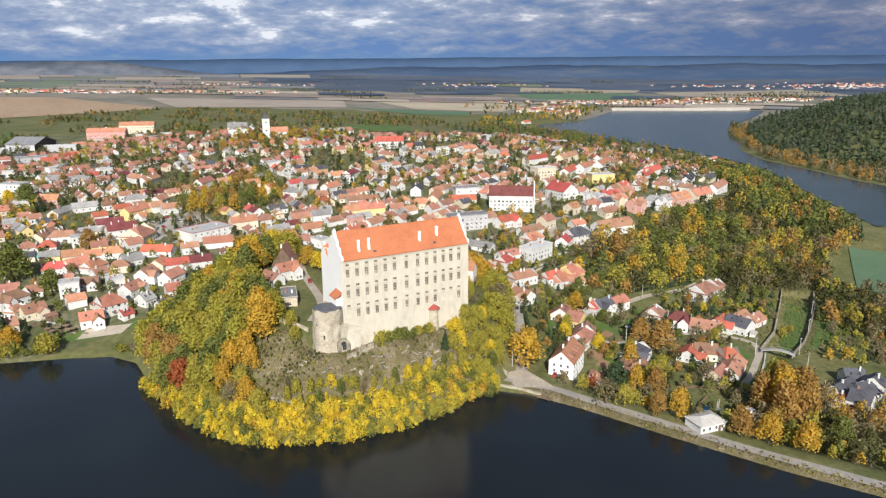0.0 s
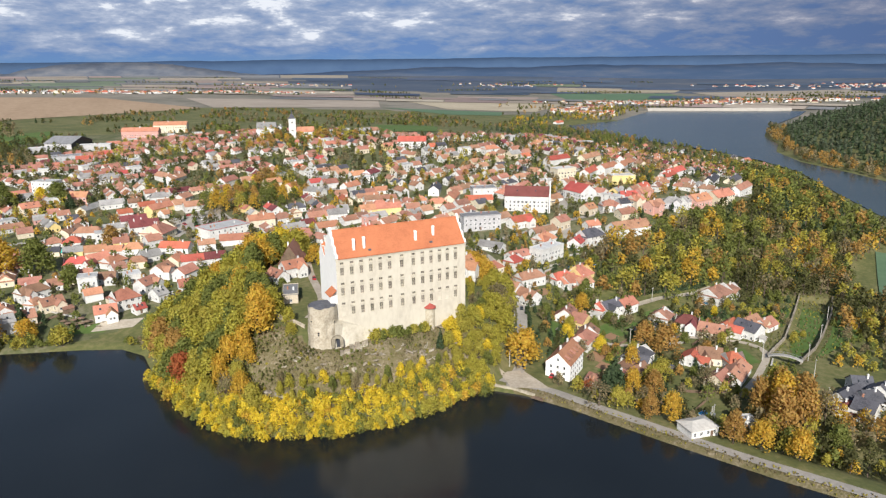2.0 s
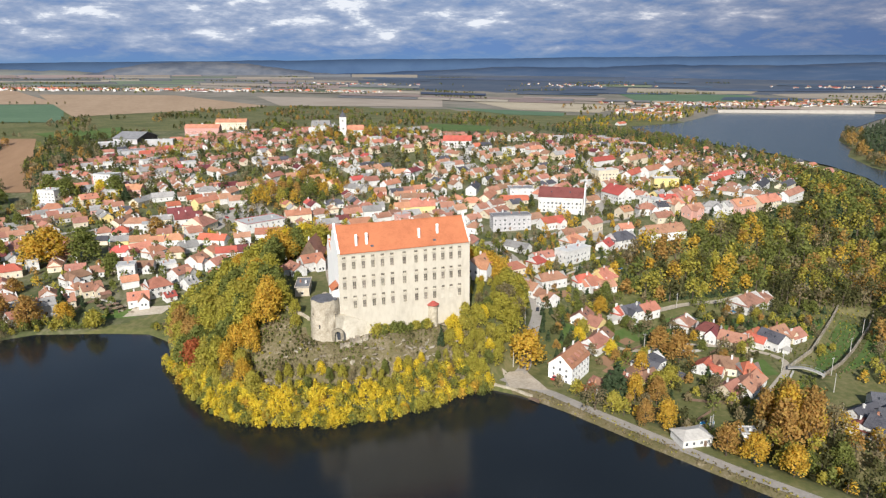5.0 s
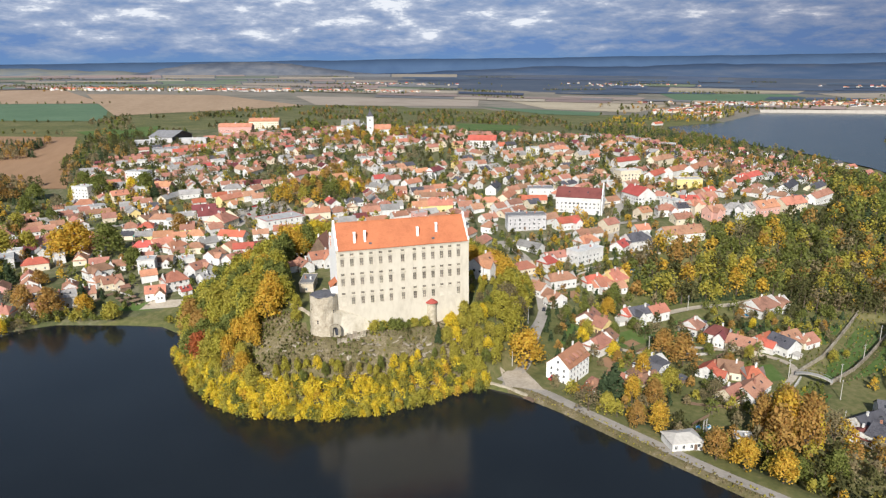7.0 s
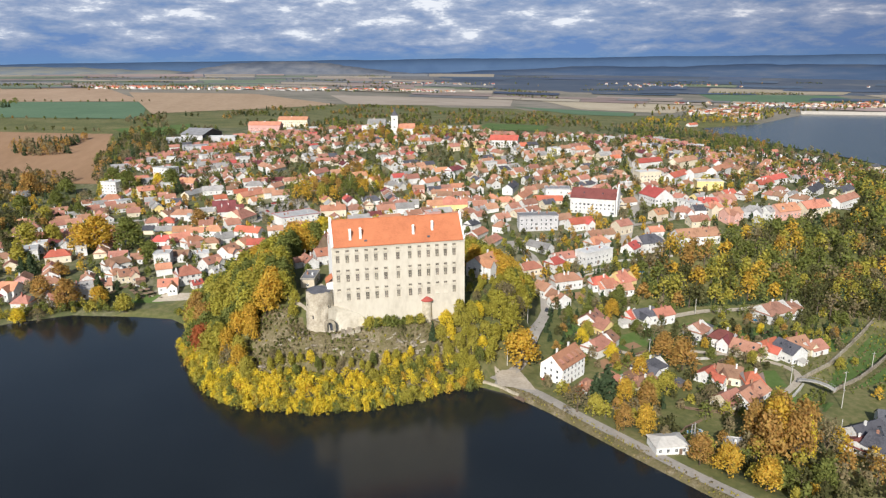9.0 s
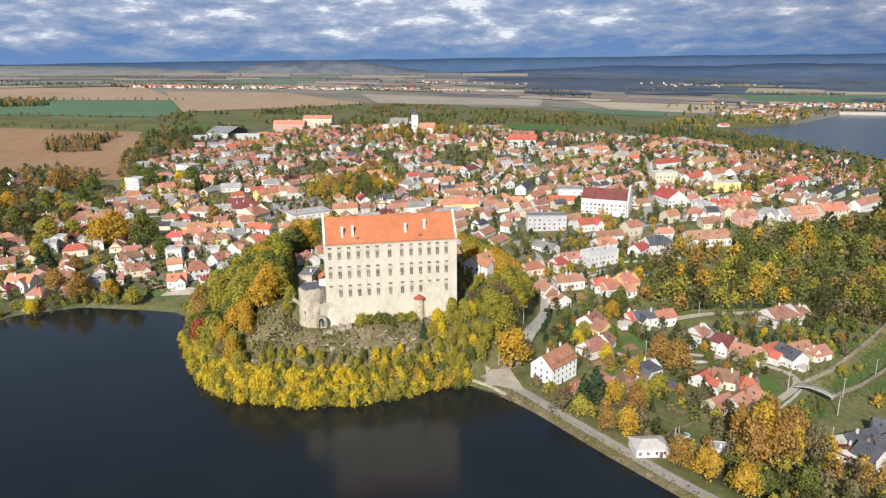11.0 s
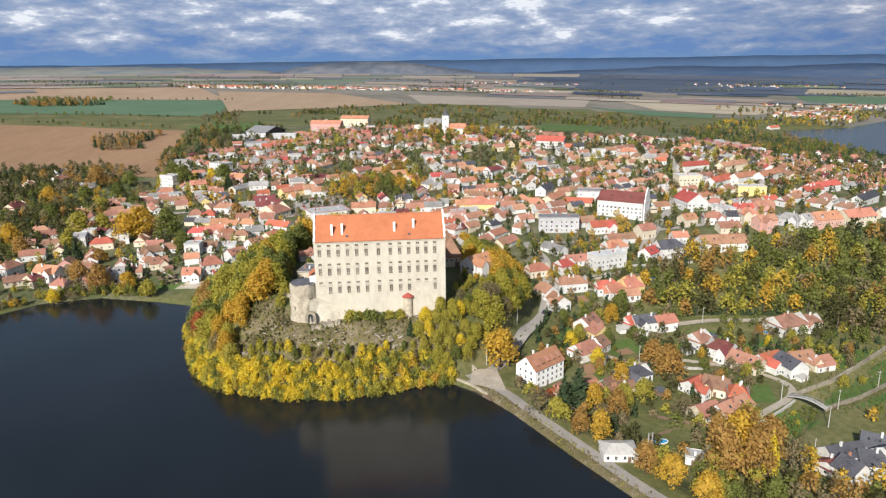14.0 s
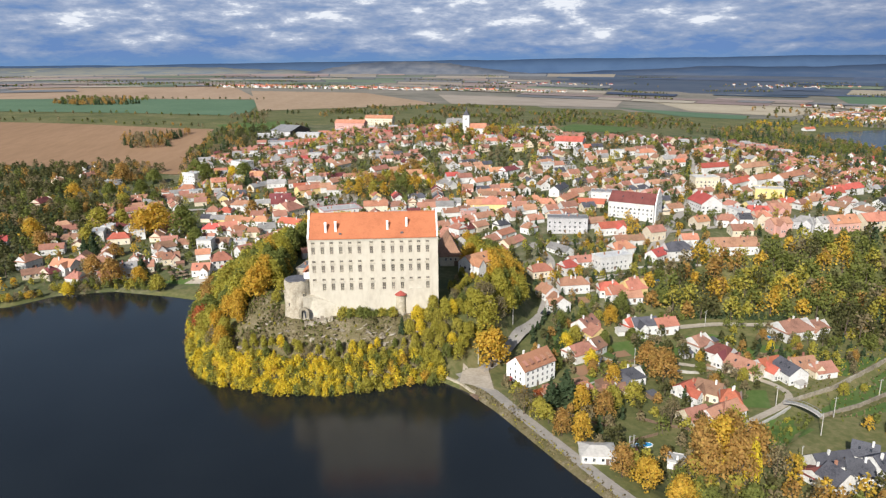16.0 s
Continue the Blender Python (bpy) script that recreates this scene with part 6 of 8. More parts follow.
def broad_lobes(rng, r, h, base):
    out = [(0, 0, base + (h - base) * 0.46, r * 0.70, r * 0.70, (h - base) * 0.46), (0, 0, base + (h - base) * 0.76, r * 0.44, r * 0.44, (h - base) * 0.28)]
    k = rng.integers(12, 17)
    for i in range(k):
        a = 2 * math.pi * (i * 2.4 / 6.2832 + rng.uniform(-0.08, 0.08))
        up = (i + rng.uniform(0, 0.8)) / k
        d = r * rng.uniform(0.55, 0.82) * (1.05 - 0.75 * up ** 1.6)
        q = r * rng.uniform(0.22, 0.38)
        out.append((d * math.cos(a), d * math.sin(a), base + (h - base) * (0.10 + 0.80 * up), q, q, q * rng.uniform(0.9, 1.4)))
    return out


def cone_lobes(r, h, base):
    out = []
    for i in range(7):
        t = i / 6
        q = r * (1 - t * 0.86)
        out.append((0, 0, base + (h - base) * (0.04 + 0.9 * t), q, q, (h - base) * 0.11))
    return out


def trunk_mesh(rng, h, thick, crown_base, limbs):
    bm = bmesh.new()
    lathe(bm, [(thick * 1.5, -1.0), (thick, 0.5), (thick * 0.8, crown_base), (thick * 0.35, h * 0.72), (0.03, h * 0.9)], 7)
    for i in range(limbs):
        a = 2 * math.pi * i / limbs + rng.uniform(-0.4, 0.4)
        z0, z1 = crown_base * rng.uniform(0.8, 1.3), h * rng.uniform(0.55, 0.8)
        end = Vector((math.cos(a), math.sin(a), 0)) * h * rng.uniform(0.16, 0.26) + Vector((0, 0, z1))
        start = Vector((0, 0, z0))
        one = bmesh.new()
        lathe(one, [(thick * 0.45, 0), (thick * 0.25, 0.55), (0.03, 1.0)], 5)
        way_ = end - start
        q = way_.to_track_quat("Z", "Y").to_matrix().to_4x4()
        for v in one.verts:
            v.co.z *= way_.length
        one.transform(Matrix.Translation(start) @ q)
        tmp = bpy.data.meshes.new("tmp")
        one.to_mesh(tmp)
        one.free()
        bm.from_mesh(tmp)
        bpy.data.meshes.remove(tmp)
    return mesh_from("trunk", bm, M["trunk"])


TREE_KINDS = {}
nrng = np.random.default_rng(8)
for tone in LEAF_TONES:
    TREE_KINDS[tone] = []
    for k in range(3 if tone in ("green", "olive", "orange", "yellow") else 2):
        if tone in ("fir", "pine"):
            r, h, base = 2.6, 11.0, 0.8
            v, soft = clumps(nrng, 800, cone_lobes(r, h, base), 0.5)
            tm = trunk_mesh(nrng, h, 0.2, 1.0, 0)
        else:
            r, h, base = 4.2 * nrng.uniform(0.88, 1.1), 11.0 * nrng.uniform(0.9, 1.1), 1.2
            v, soft = clumps(nrng, 700 if tone == "bare" else 1700, broad_lobes(nrng, r, h, base), 0.29 if tone == "bare" else 0.37)
            tm = trunk_mesh(nrng, h, 0.28, 2.6, 5)
        TREE_KINDS[tone].append((tm, leafy("crown", v, soft, [LEAVES[tone]])))
BUSHES = {}
for tone in ("green", "olive", "yellow", "orange", "rust", "bare", "red"):
    v, soft = clumps(nrng, 420, [(0, 0, 1.3, 1.7, 1.7, 1.5), (1.2, 0.3, 1.0, 1.1, 1.1, 1.1), (-1.0, 0.7, 1.1, 1.2, 1.1, 1.2), (0.1, -1.2, 0.9, 1.2, 1.0, 1.0), (0.2, 0.4, 2.4, 1.0, 1.0, 1.1)], 0.34)
    BUSHES[tone] = leafy("shrub", v, soft, [LEAVES[tone]])
TREE_WORDS = {"green": "leafy green tree", "olive": "yellowing green tree", "yellow": "bright yellow autumn tree", "orange": "orange autumn tree", "rust": "rust-brown autumn tree", "red": "red autumn tree", "fir": "dark green fir tree", "bare": "half-bare grey-brown tree", "pine": "dark pine tree", "lime": "lime-green turning tree", "deep": "dark olive-green tree"}


def tree(x, y, tone, h=11.0, wide=1.0, rng=random, where="on the slope"):
    k = rng.randrange(len(TREE_KINDS[tone]))
    s = h / 11.0
    m = pose(x, y, level(x, y) - 0.1, 0, 0, rng.uniform(0, 360)) @ Matrix.Diagonal((s * wide, s * wide, s, 1))
    tm, cm = TREE_KINDS[tone][k]
    t = thing("tree", m, f"{TREE_WORDS[tone]} {where}", "tree", "trees " + where)
    part("trunk", tm, None, t)
    part("crown", cm, None, t)
    return t


def shrub(x, y, tone, s, rng, where):
    ob = new("bush", BUSHES[tone])
    ob.matrix_basis = pose(x, y, level(x, y) - 0.15, 0, 0, rng.uniform(0, 360)) @ Matrix.Diagonal((s, s, s * rng.uniform(0.8, 1.2), 1))
    return tagged(ob, f"{ {'bare': 'grey-brown', 'rust': 'rust-brown'}.get(tone, tone) } autumn bush {where}", "bush", "bushes " + where)


trng = random.Random(31)


def scatter(ring, gap, rng, tries=4000, keep=None, limit=999999):
    """Random spots inside an outline, no two nearer than the gap."""
    xs_, ys_ = [p[0] for p in ring], [p[1] for p in ring]
    pts = np.array([(rng.uniform(min(xs_), max(xs_)), rng.uniform(min(ys_), max(ys_))) for _ in range(tries)])
    pts = pts[outline_distance(pts[:, 0], pts[:, 1], ring) > 0]
    cells, out = {}, []
    for x, y in pts.tolist():
        if len(out) >= limit:
            break
        cx, cy = int(x // gap), int(y // gap)
        if any((x - a) ** 2 + (y - b) ** 2 < gap * gap for i in (-1, 0, 1) for j in (-1, 0, 1) for a, b in cells.get((cx + i, cy + j), ())):
            continue
        if keep and not keep(x, y):
            continue
        cells.setdefault((cx, cy), []).append((x, y))
        out.append((x, y))
    return out


def clear(x, y, room=2.5):
    return all((x - a) ** 2 + (y - b) ** 2 > (r + room) ** 2 for a, b, r in taken)


# castle hill: west flank, shore belt, east flank
WEST_FLANK = [(-97, 88), (-96, 54), (-89, 30), (-83, 12), (-75, -3), (-67, -9), (-64, 2), (-61, 13), (-54, 20), (-48, 26), (-50, 62), (-47, 84), (-38, 104), (-14, 108), (-10, 138), (-66, 120)]
def drift_tone(x, y, tones, rng):
    """Neighbouring trees turn colour together."""
    u = 0.5 + 0.8 * noise.noise((x * 0.05, y * 0.05, 7.7)) + rng.gauss(0, 0.24)
    return tones[int(min(max(u, 0), 0.999) * len(tones))]


TURNED = [(-70, 14, 6, "orange"), (-75, 11, 5, "orange"), (-58, 20, 4.5, "orange"), (-63, 15, 5, "orange"), (-86, 16, 5.5, "orange"), (-83, 5, 5, "orange"), (-90, 33, 5, "red"), (-95, 64, 6, "rust"), (-88, 46, 5, "rust"), (-40, 112, 9, "orange"), (-28, 122, 9, "yellow"), (-16, 124, 8, "orange"), (-66, 112, 7, "olive"), (-60, 56, 5, "orange"), (-72, -4, 5, "orange")]   # trees that have turned first
for x, y in scatter(WEST_FLANK, 5.4, trng, 6000, keep=lambda x, y: clear(x, y, 0.5)):
    low = y < 16
    tone = drift_tone(x, y, ["green", "lime", "green", "lime", "olive", "lime", "green", "orange", "lime", "olive", "green"] if not low else ["olive", "lime", "orange", "olive", "green", "olive", "lime", "bare", "olive"], trng)
    tone = next((q for a, b, r, q in TURNED if math.hypot(x - a, y - b) < r), tone)
    tree(x, y, tone, trng.uniform(11.5, 16.0) * (0.72 if low else 1.15 if y > 84 else 1), trng.uniform(0.9, 1.1), trng, "on the castle hill")
EAST_FLANK = [(29, 0), (17, -5), (14, -14), (24, -19), (33, -18), (44, -6), (64, 18), (74, 42), (76, 72), (66, 112), (50, 110), (50, 70), (47, 50), (36, 22), (32, 3)]
for x, y in scatter(EAST_FLANK, 3.7, trng, 8000, keep=lambda x, y: clear(x, y, 1.0)):
    yard = x < 46 and 2 < y < 24
    tones = ["lime", "olive", "lime", "yellow", "olive", "lime", "green", "olive", "yellow"] if y < 2 else ["green", "bare", "green", "lime", "green", "olive", "bare", "lime"] if y < 30 else ["lime", "olive", "orange", "green", "orange", "orange", "olive"]
    tree(x, y, drift_tone(x, y, tones, trng), trng.uniform(3.2, 4.8) if 30 < x < 58 and 12 < y < 40 else trng.uniform(5, 7) if yard else trng.uniform(6.0, 9.0) if y < 2 else trng.uniform(9.5, 13.5), trng.uniform(0.9, 1.15), trng, "on the castle hill")
shore_pts = [p for p in SHORE if -100 < p[0] < 34 and -40 < p[1] < 80]
shore_yellow, shore_mixed = [], []
for (ax, ay), (bx, by) in zip(shore_pts, shore_pts[1:]):
    n = max(1, int(math.hypot(bx - ax, by - ay) / 1.8))
    for i in range(n):
        u = (i + trng.random()) / n
        x, y = ax + (bx - ax) * u, ay + (by - ay) * u
        nx, ny = by - ay, -(bx - ax)
        q = math.hypot(nx, ny)
        for back in (-1.9, 1.2, 3.8, 6.0):
            back += trng.uniform(-1.3, 1.3)
            px, py = x + nx / q * abs(back), y + ny / q * abs(back)
            if (outline_distance(np.array([px]), np.array([py]), SHORE)[0] > 0) == (back > 0):
                px, py = x - nx / q * abs(back), y - ny / q * abs(back)
            (shore_yellow if -68 < px < -36 and trng.random() < 0.85 or -36 <= px < -12 and trng.random() < 0.4 or -12 <= px < 16 and trng.random() < 0.2 else shore_mixed).append((px, py))
for x, y in scatter([(-58, -14), (-40, -21), (0, -21), (22, -16), (20, -12), (0, -15), (-20, -17), (-44, -14), (-56, -8)], 3.1, trng, 1500):
    tree(x, y, trng.choice(["olive", "lime", "green", "lime", "yellow", "green", "bare", "olive"]), trng.uniform(3.2, 7.2), trng.uniform(0.6, 0.95), trng, "on the rock")
ROCK_SCRUB = [(-66, 18), (-66, -2), (-56, -12), (-40, -16), (0, -16), (22, -12), (30, -8), (30, -1), (-22, -4), (-40, -6), (-46, 10)]
for x in np.arange(-14, 9, 2.0):
    shrub(x + trng.uniform(-.6, .6), -2.6 + trng.uniform(-.8, .5), trng.choice(["green", "green", "olive"]), trng.uniform(0.8, 1.25), trng, "below the castle wall")
for x in (18, 20.5, 23, 25.5, 28):
    shrub(x, -2.4 + trng.uniform(-.6, .6), trng.choice(["olive", "yellow", "green"]), trng.uniform(0.8, 1.3), trng, "below the castle wall")
shrub(68.5, -38.5, "red", 1.2, trng, "beside the mill")
tree(12.0, -9.5, "fir", 8.5, 0.8, trng, "on the rock")
# castle yard
for x, y, tone, h in ((-44, 92, "green", 12), (-34, 106, "orange", 13), (-11, 98, "orange", 11), (-9, 88, "yellow", 10), (4, 96, "orange", 12), (18, 94, "olive", 12), (-46, 10, "olive", 6), (-45, 18, "lime", 7), (-48, 47, "orange", 8), (-37, 64, "green", 6), (-52, 66, "olive", 11), (-50, 84, "orange", 12), (30, 84, "green", 11), (40, 76, "olive", 11)):
    tree(x, y, tone, h, 1.1, trng, "in the castle yard")

# along the dam road and in the valley gardens
for x, y, tone, h, wide in ((59, -57, "bare", 7, 1.7), (64, -62, "olive", 7, 1.1), (76, -79, "orange", 8.5, 0.9), (70, -74, "rust", 7, 0.9), (84, -101, "rust", 7.5, 1.1), (90, -108, "orange", 8, 1.1), (88, -98, "olive", 7, 1.0), (97, -118, "orange", 8, 1.1),
                            (104, -112, "olive", 7, 1.0), (114, -97, "rust", 18, 0.9), (121, -91, "orange", 20, 0.85), (127, -86, "rust", 19, 0.85), (124, -99, "rust", 19, 0.8), (134, -91, "rust", 18, 0.9), (118, -84, "rust", 16, 0.8), (130, -97, "yellow", 16, 0.55), (138, -98, "bare", 16, 0.85), (131, -80, "olive", 13, 0.8), (110, -112, "green", 7, 1.1), (121, -116, "green", 8, 1.1),
                            (124, -10, "rust", 9, 1.2), (79, -42, "fir", 11, 1.5), (72, -46, "fir", 9, 1.2), (84, -48, "orange", 9, 0.8), (92, -52, "rust", 8, 1.0), (98, -44, "olive", 8, 1.0), (108, -40, "olive", 7, 1.2), (118, -56, "bare", 8, 1.0), (104, -24, "orange", 7, 1.0),
                            (128, -20, "rust", 10, 1.2), (52, -12, "orange", 13, 1.15), (112, -16, "olive", 6, 1.1), (98, -8, "yellow", 6, 1.1), (90, 8, "yellow", 6, 1.0), (96, 14, "olive", 7, 1.0), (110, 12, "green", 6, 1.0), (92, 30, "green", 7, 1.0), (104, 32, "green", 8, 0.9), (120, 36, "orange", 7, 1.1), (128, 44, "green", 9, 1.0)):
    tree(x, y, tone, h * (1.4 if h < 14 else 1), wide, trng, "in the valley")
for x, y, tone, h in ((-171, 216, "orange", 23), (-180, 210, "orange", 20), (-152, 214, "green", 22), (-219, 228, "olive", 18), (-206, 238, "olive", 15), (-155, 136, "fir", 12), (-201, 174, "fir", 14), (-206, 172, "fir", 12), (-152, 123, "orange", 11), (-169, 124, "rust", 15), (-184, 132, "rust", 13),
                      (-136, 109, "olive", 11), (-183, 165, "rust", 9), (-133, 180, "green", 14), (-110, 258, "rust", 13), (-190, 109, "yellow", 9), (-181, 111, "bare", 8), (-188, 410, "green", 21), (-206, 440, "green", 19), (-208, 412, "olive", 16), (-239, 371, "green", 15), (-214, 363, "bare", 14),
                      (-243, 420, "green", 16), (-262, 355, "green", 14), (-160, 409, "yellow", 13), (-148, 402, "green", 18), (-138, 376, "fir", 13), (-273, 419, "rust", 19), (-209, 321, "green", 11), (-228, 300, "olive", 14), (-255, 202, "orange", 16), (-281, 328, "orange", 16), (-255, 268, "green", 15), (-238, 180, "rust", 13), (-215, 196, "olive", 13)):
    tree(x, y, tone, h, 1.25, trng, "on the west bank")


def by_bridge(x, y):
    """The open ground round the footbridge, where only low bushes grow."""
    return 142 < x < 188 and -78 < y < -40


VALLEY_GARDENS = [(76, -20), (120, -70), (150, -72), (170, -60), (240, -30), (250, 10), (230, 30), (150, 30), (120, 20), (96, 20), (84, 0)]
for x, y in scatter(VALLEY_GARDENS, 12.0, trng, 2500, keep=lambda x, y: clear(x, y, 3.0), limit=26):
    if by_bridge(x, y):
        continue
    tree(x, y, trng.choice(["olive", "green", "orange", "rust", "yellow", "bare", "green"]), trng.uniform(4, 7.5), trng.uniform(0.9, 1.2), trng, "in the valley")


def wood(name, spots_, tones, tall, n, size, label, lift=0.0, cones=0.0):
    """A stand of trees as one mesh: a crown of clumps and a trunk for each."""
    rng = np.random.default_rng(len(spots_) + n)
    keys_ = sorted(set(tones))
    vs, sl, ns = [], [], []
    zs_ = heights(np.array([p[0] for p in spots_]), np.array([p[1] for p in spots_]))
    for (x, y), z in zip(spots_, zs_):
        drift = 0.5 + 0.75 * noise.noise((x * 0.028, y * 0.028, 2.5)) + rng.normal() * 0.22
        tone = tones[int(min(max(drift, 0), 0.999) * len(tones))]
        h = tall * rng.uniform(0.62, 1.3)
        if tone in ("fir", "pine"):
            v, soft = clumps(rng, n, cone_lobes(h * 0.21, h, h * 0.05), size * 1.05)
        else:
            v, soft = clumps(rng, n, broad_lobes(rng, h * rng.uniform(0.36, 0.47), h, h * 0.08), size)
        vs.append(v + np.array([x, y, z + lift]))
        ns.append(soft)
        sl.append(np.full(n, keys_.index(tone)))
        w = h * 0.022
        stem = np.array([(-w, -w, -1), (w, -w, -1), (w, w, -1), (-w, w, -1), (0, 0, h * 0.8), (0, 0, h * 0.8)]) + np.array([x, y, z])
        quad = stem[[0, 1, 4, 5, 1, 2, 4, 5, 2, 3, 4, 5, 3, 0, 4, 5]]
        vs.append(quad)
        ns.append(np.tile((0.0, -0.7, 0.7), (16, 1)))
        sl.append(np.full(4, len(keys_)))
    v = np.concatenate(vs)
    ob = new(name, leafy(name, v, np.concatenate(ns), [LEAVES[k] for k in keys_] + [M["trunk"]], np.concatenate(sl)))
    return tagged(ob, label, "trees", kind="stuff")


LANES = [[(127, -66), (145, -59), (160, -50), (173, -43), (180, -34), (176, -22), (160, -8), (140, 0), (118, -6), (102, 4), (92, 20)], [(173, -42), (199, -31), (244, -2)], [(179, -54), (201, -47), (220, -37), (250, -18)], [(150, 34), (180, 40), (205, 40), (226, 44)],
         [(36, -24), (50, -38), (64, -72), (80, -108), (108, -160)], [(36, -22), (48, -16), (70, 18), (92, 62), (98, 86), (104, 112)]]


def not_on_lane(x, y, room=3.4):
    for line in LANES:
        for (ax, ay), (bx, by) in zip(line, line[1:]):
            ex, ey = bx - ax, by - ay
            t = min(1, max(0, ((x - ax) * ex + (y - ay) * ey) / (ex * ex + ey * ey)))
            if math.hypot(x - ax - t * ex, y - ay - t * ey) < room:
                return False
    return True


MIX = ["green", "deep", "green", "green", "olive", "green", "orange", "rust", "olive", "green", "bare", "green", "deep", "green", "orange", "rust", "orange", "olive"]
wood("scrub", scatter(ROCK_SCRUB, 0.55, trng, 5200), ["bare", "green", "bare", "green", "bare"], 0.45, 9, 0.24, "low dry scrub and grass tufts on the rock")
wood("scrub", scatter([(-64, 24), (-66, 6), (-58, -4), (-48, -8), (-39, -7), (-42, 4), (-46, 12), (-54, 24)], 1.15, trng, 700), ["green", "olive", "green", "bare", "green", "deep"], 1.0, 40, 0.26, "green bushes and rough grass on the rock")
wood("scrub", scatter(ROCK_SCRUB, 1.6, trng, 420), ["green", "bare", "deep", "bare", "olive", "green"], 1.4, 60, 0.22, "low bushes on the rock")
wood("shore_trees", shore_yellow, ["yellow", "yellow", "orange", "yellow", "yellow", "olive", "yellow", "yellow"], 5.4, 260, 0.34, "bright yellow trees hanging over the pond")
wood("shore_trees", shore_mixed, ["lime", "olive", "lime", "green", "orange", "olive", "lime", "yellow", "olive", "green", "yellow"], 5.4, 260, 0.34, "green and golden trees along the pond")
SLOPE_WOOD = [(140, 62), (152, 40), (200, 46), (245, 46), (280, 24), (300, 8), (330, 30), (430, 60), (500, 150), (560, 250), (590, 330), (540, 330), (470, 240), (400, 165), (345, 122), (280, 118), (215, 112), (170, 92)]
slope_spots = scatter(SLOPE_WOOD, 6.8, trng, 12000, keep=lambda x, y: clear(x, y, 3))
wood("wood", [q for q in slope_spots if q[0] + q[1] < 410], MIX, 13.0, 200, 0.76, "autumn wood in green, yellow and orange")
wood("wood", [q for q in slope_spots if q[0] + q[1] >= 410], ["green", "deep", "fir", "green", "deep", "olive", "green", "rust", "deep", "fir", "orange", "green"], 13.0, 100, 1.0, "autumn wood in green and orange towards the reservoir")
thicket = scatter([(70, -34), (84, -66), (100, -100), (140, -80), (172, -66), (240, -46), (262, -6), (240, 40), (150, 46), (124, 50), (96, 36), (92, 60), (82, 38), (66, 10), (56, -12), (62, -28)], 5.6, trng, 9000, keep=lambda x, y: clear(x, y, 1.2) and not_on_lane(x, y) and not (x > 168 and y < -22 + (x - 172) * 0.6) and noise.noise((x * 0.04, y * 0.04, 9.0)) > -0.12)
wood("garden_trees", [q for q in thicket if not by_bridge(*q)], ["deep", "green", "bare", "deep", "olive", "bare", "green", "deep", "rust", "fir"], 6.2, 150, 0.48, "garden trees and shrubs in the valley")
lower_wood = scatter([(100, -106), (112, -88), (140, -104), (150, -86), (160, -104), (190, -110), (240, -70), (262, -60), (300, -140), (200, -220), (120, -170)], 5.6, trng, 7000, keep=lambda x, y: clear(x, y, 2.0) and not_on_lane(x, y))
wood("wood", [q for q in lower_wood if not by_bridge(*q)], ["deep", "green", "deep", "green", "olive", "deep", "bare", "rust", "orange"], 8.5, 150, 0.56, "green and brown trees below the pond dam")
dyke_belt = [(x + trng.uniform(-1.5, 1.5), y + trng.uniform(-1.5, 1.5)) for x, y in ((54, -34), (58, -44), (62, -52), (68, -64), (73, -66), (82, -84), (92, -100), (98, -112), (104, -124), (86, -92), (110, -130), (62, -40), (112, -120))]
wood("garden_trees", dyke_belt, ["olive", "orange", "bare", "green"], 6.0, 220, 0.45, "trees behind the pond dam")
east_gardens = scatter([(84, 44), (120, 46), (160, 66), (196, 112), (165, 140), (100, 136), (88, 90)], 4.6, trng, 3000, keep=lambda x, y: clear(x, y, 0.8) and not_on_lane(x, y))
wood("garden_trees", east_gardens, ["green", "fir", "green", "olive", "fir", "bare", "rust"], 4.6, 120, 0.4, "fruit trees and hedges on the garden terraces")
canal_side = scatter([(186, -66), (225, -46), (262, -22), (300, 0), (310, -40), (290, -80), (220, -90)], 5.6, trng, 2500, keep=lambda x, y: clear(x, y, 1.5) and not_on_lane(x, y, 4))
canal_side += scatter([(196, -20), (206, 0), (236, 24), (266, 34), (272, 22), (246, 4), (204, -22)], 5.6, trng, 900, keep=lambda x, y: clear(x, y, 1.5) and not_on_lane(x, y, 4))
wood("garden_trees", [q for q in canal_side if not by_bridge(*q)], ["fir", "green", "bare", "green", "olive", "bare", "rust", "orange"], 5.2, 120, 0.5, "shrubs and small trees along the spillway")
tufts = scatter([(172, -30), (186, -60), (225, -48), (262, -24), (300, 0), (290, 16), (244, 16), (205, 6)], 2.0, trng, 3000, keep=lambda x, y: not_on_lane(x, y, 1.6), limit=900)
wood("scrub", scatter([(140, -68), (160, -57), (171, -49), (178, -53), (166, -64), (150, -76)], 1.8, trng, 260), ["green", "lime", "green", "olive", "green"], 1.9, 90, 0.3, "bright green bushes in the spillway below the bridge")
wood("scrub", tufts, ["olive", "green", "bare", "bare", "green"], 0.9, 12, 0.34, "rough tussocks on the spillway meadow")
thuja = [(151 + 75 * u + trng.uniform(-.5, .5), 39 + 11 * u + 3 * math.sin(5 * u) + trng.uniform(-.5, .5)) for u in np.linspace(0, 1, 52)]
wood("hedge", thuja, ["fir", "fir", "green"], 4.4, 110, 0.36, "tall clipped dark green hedge along the track")
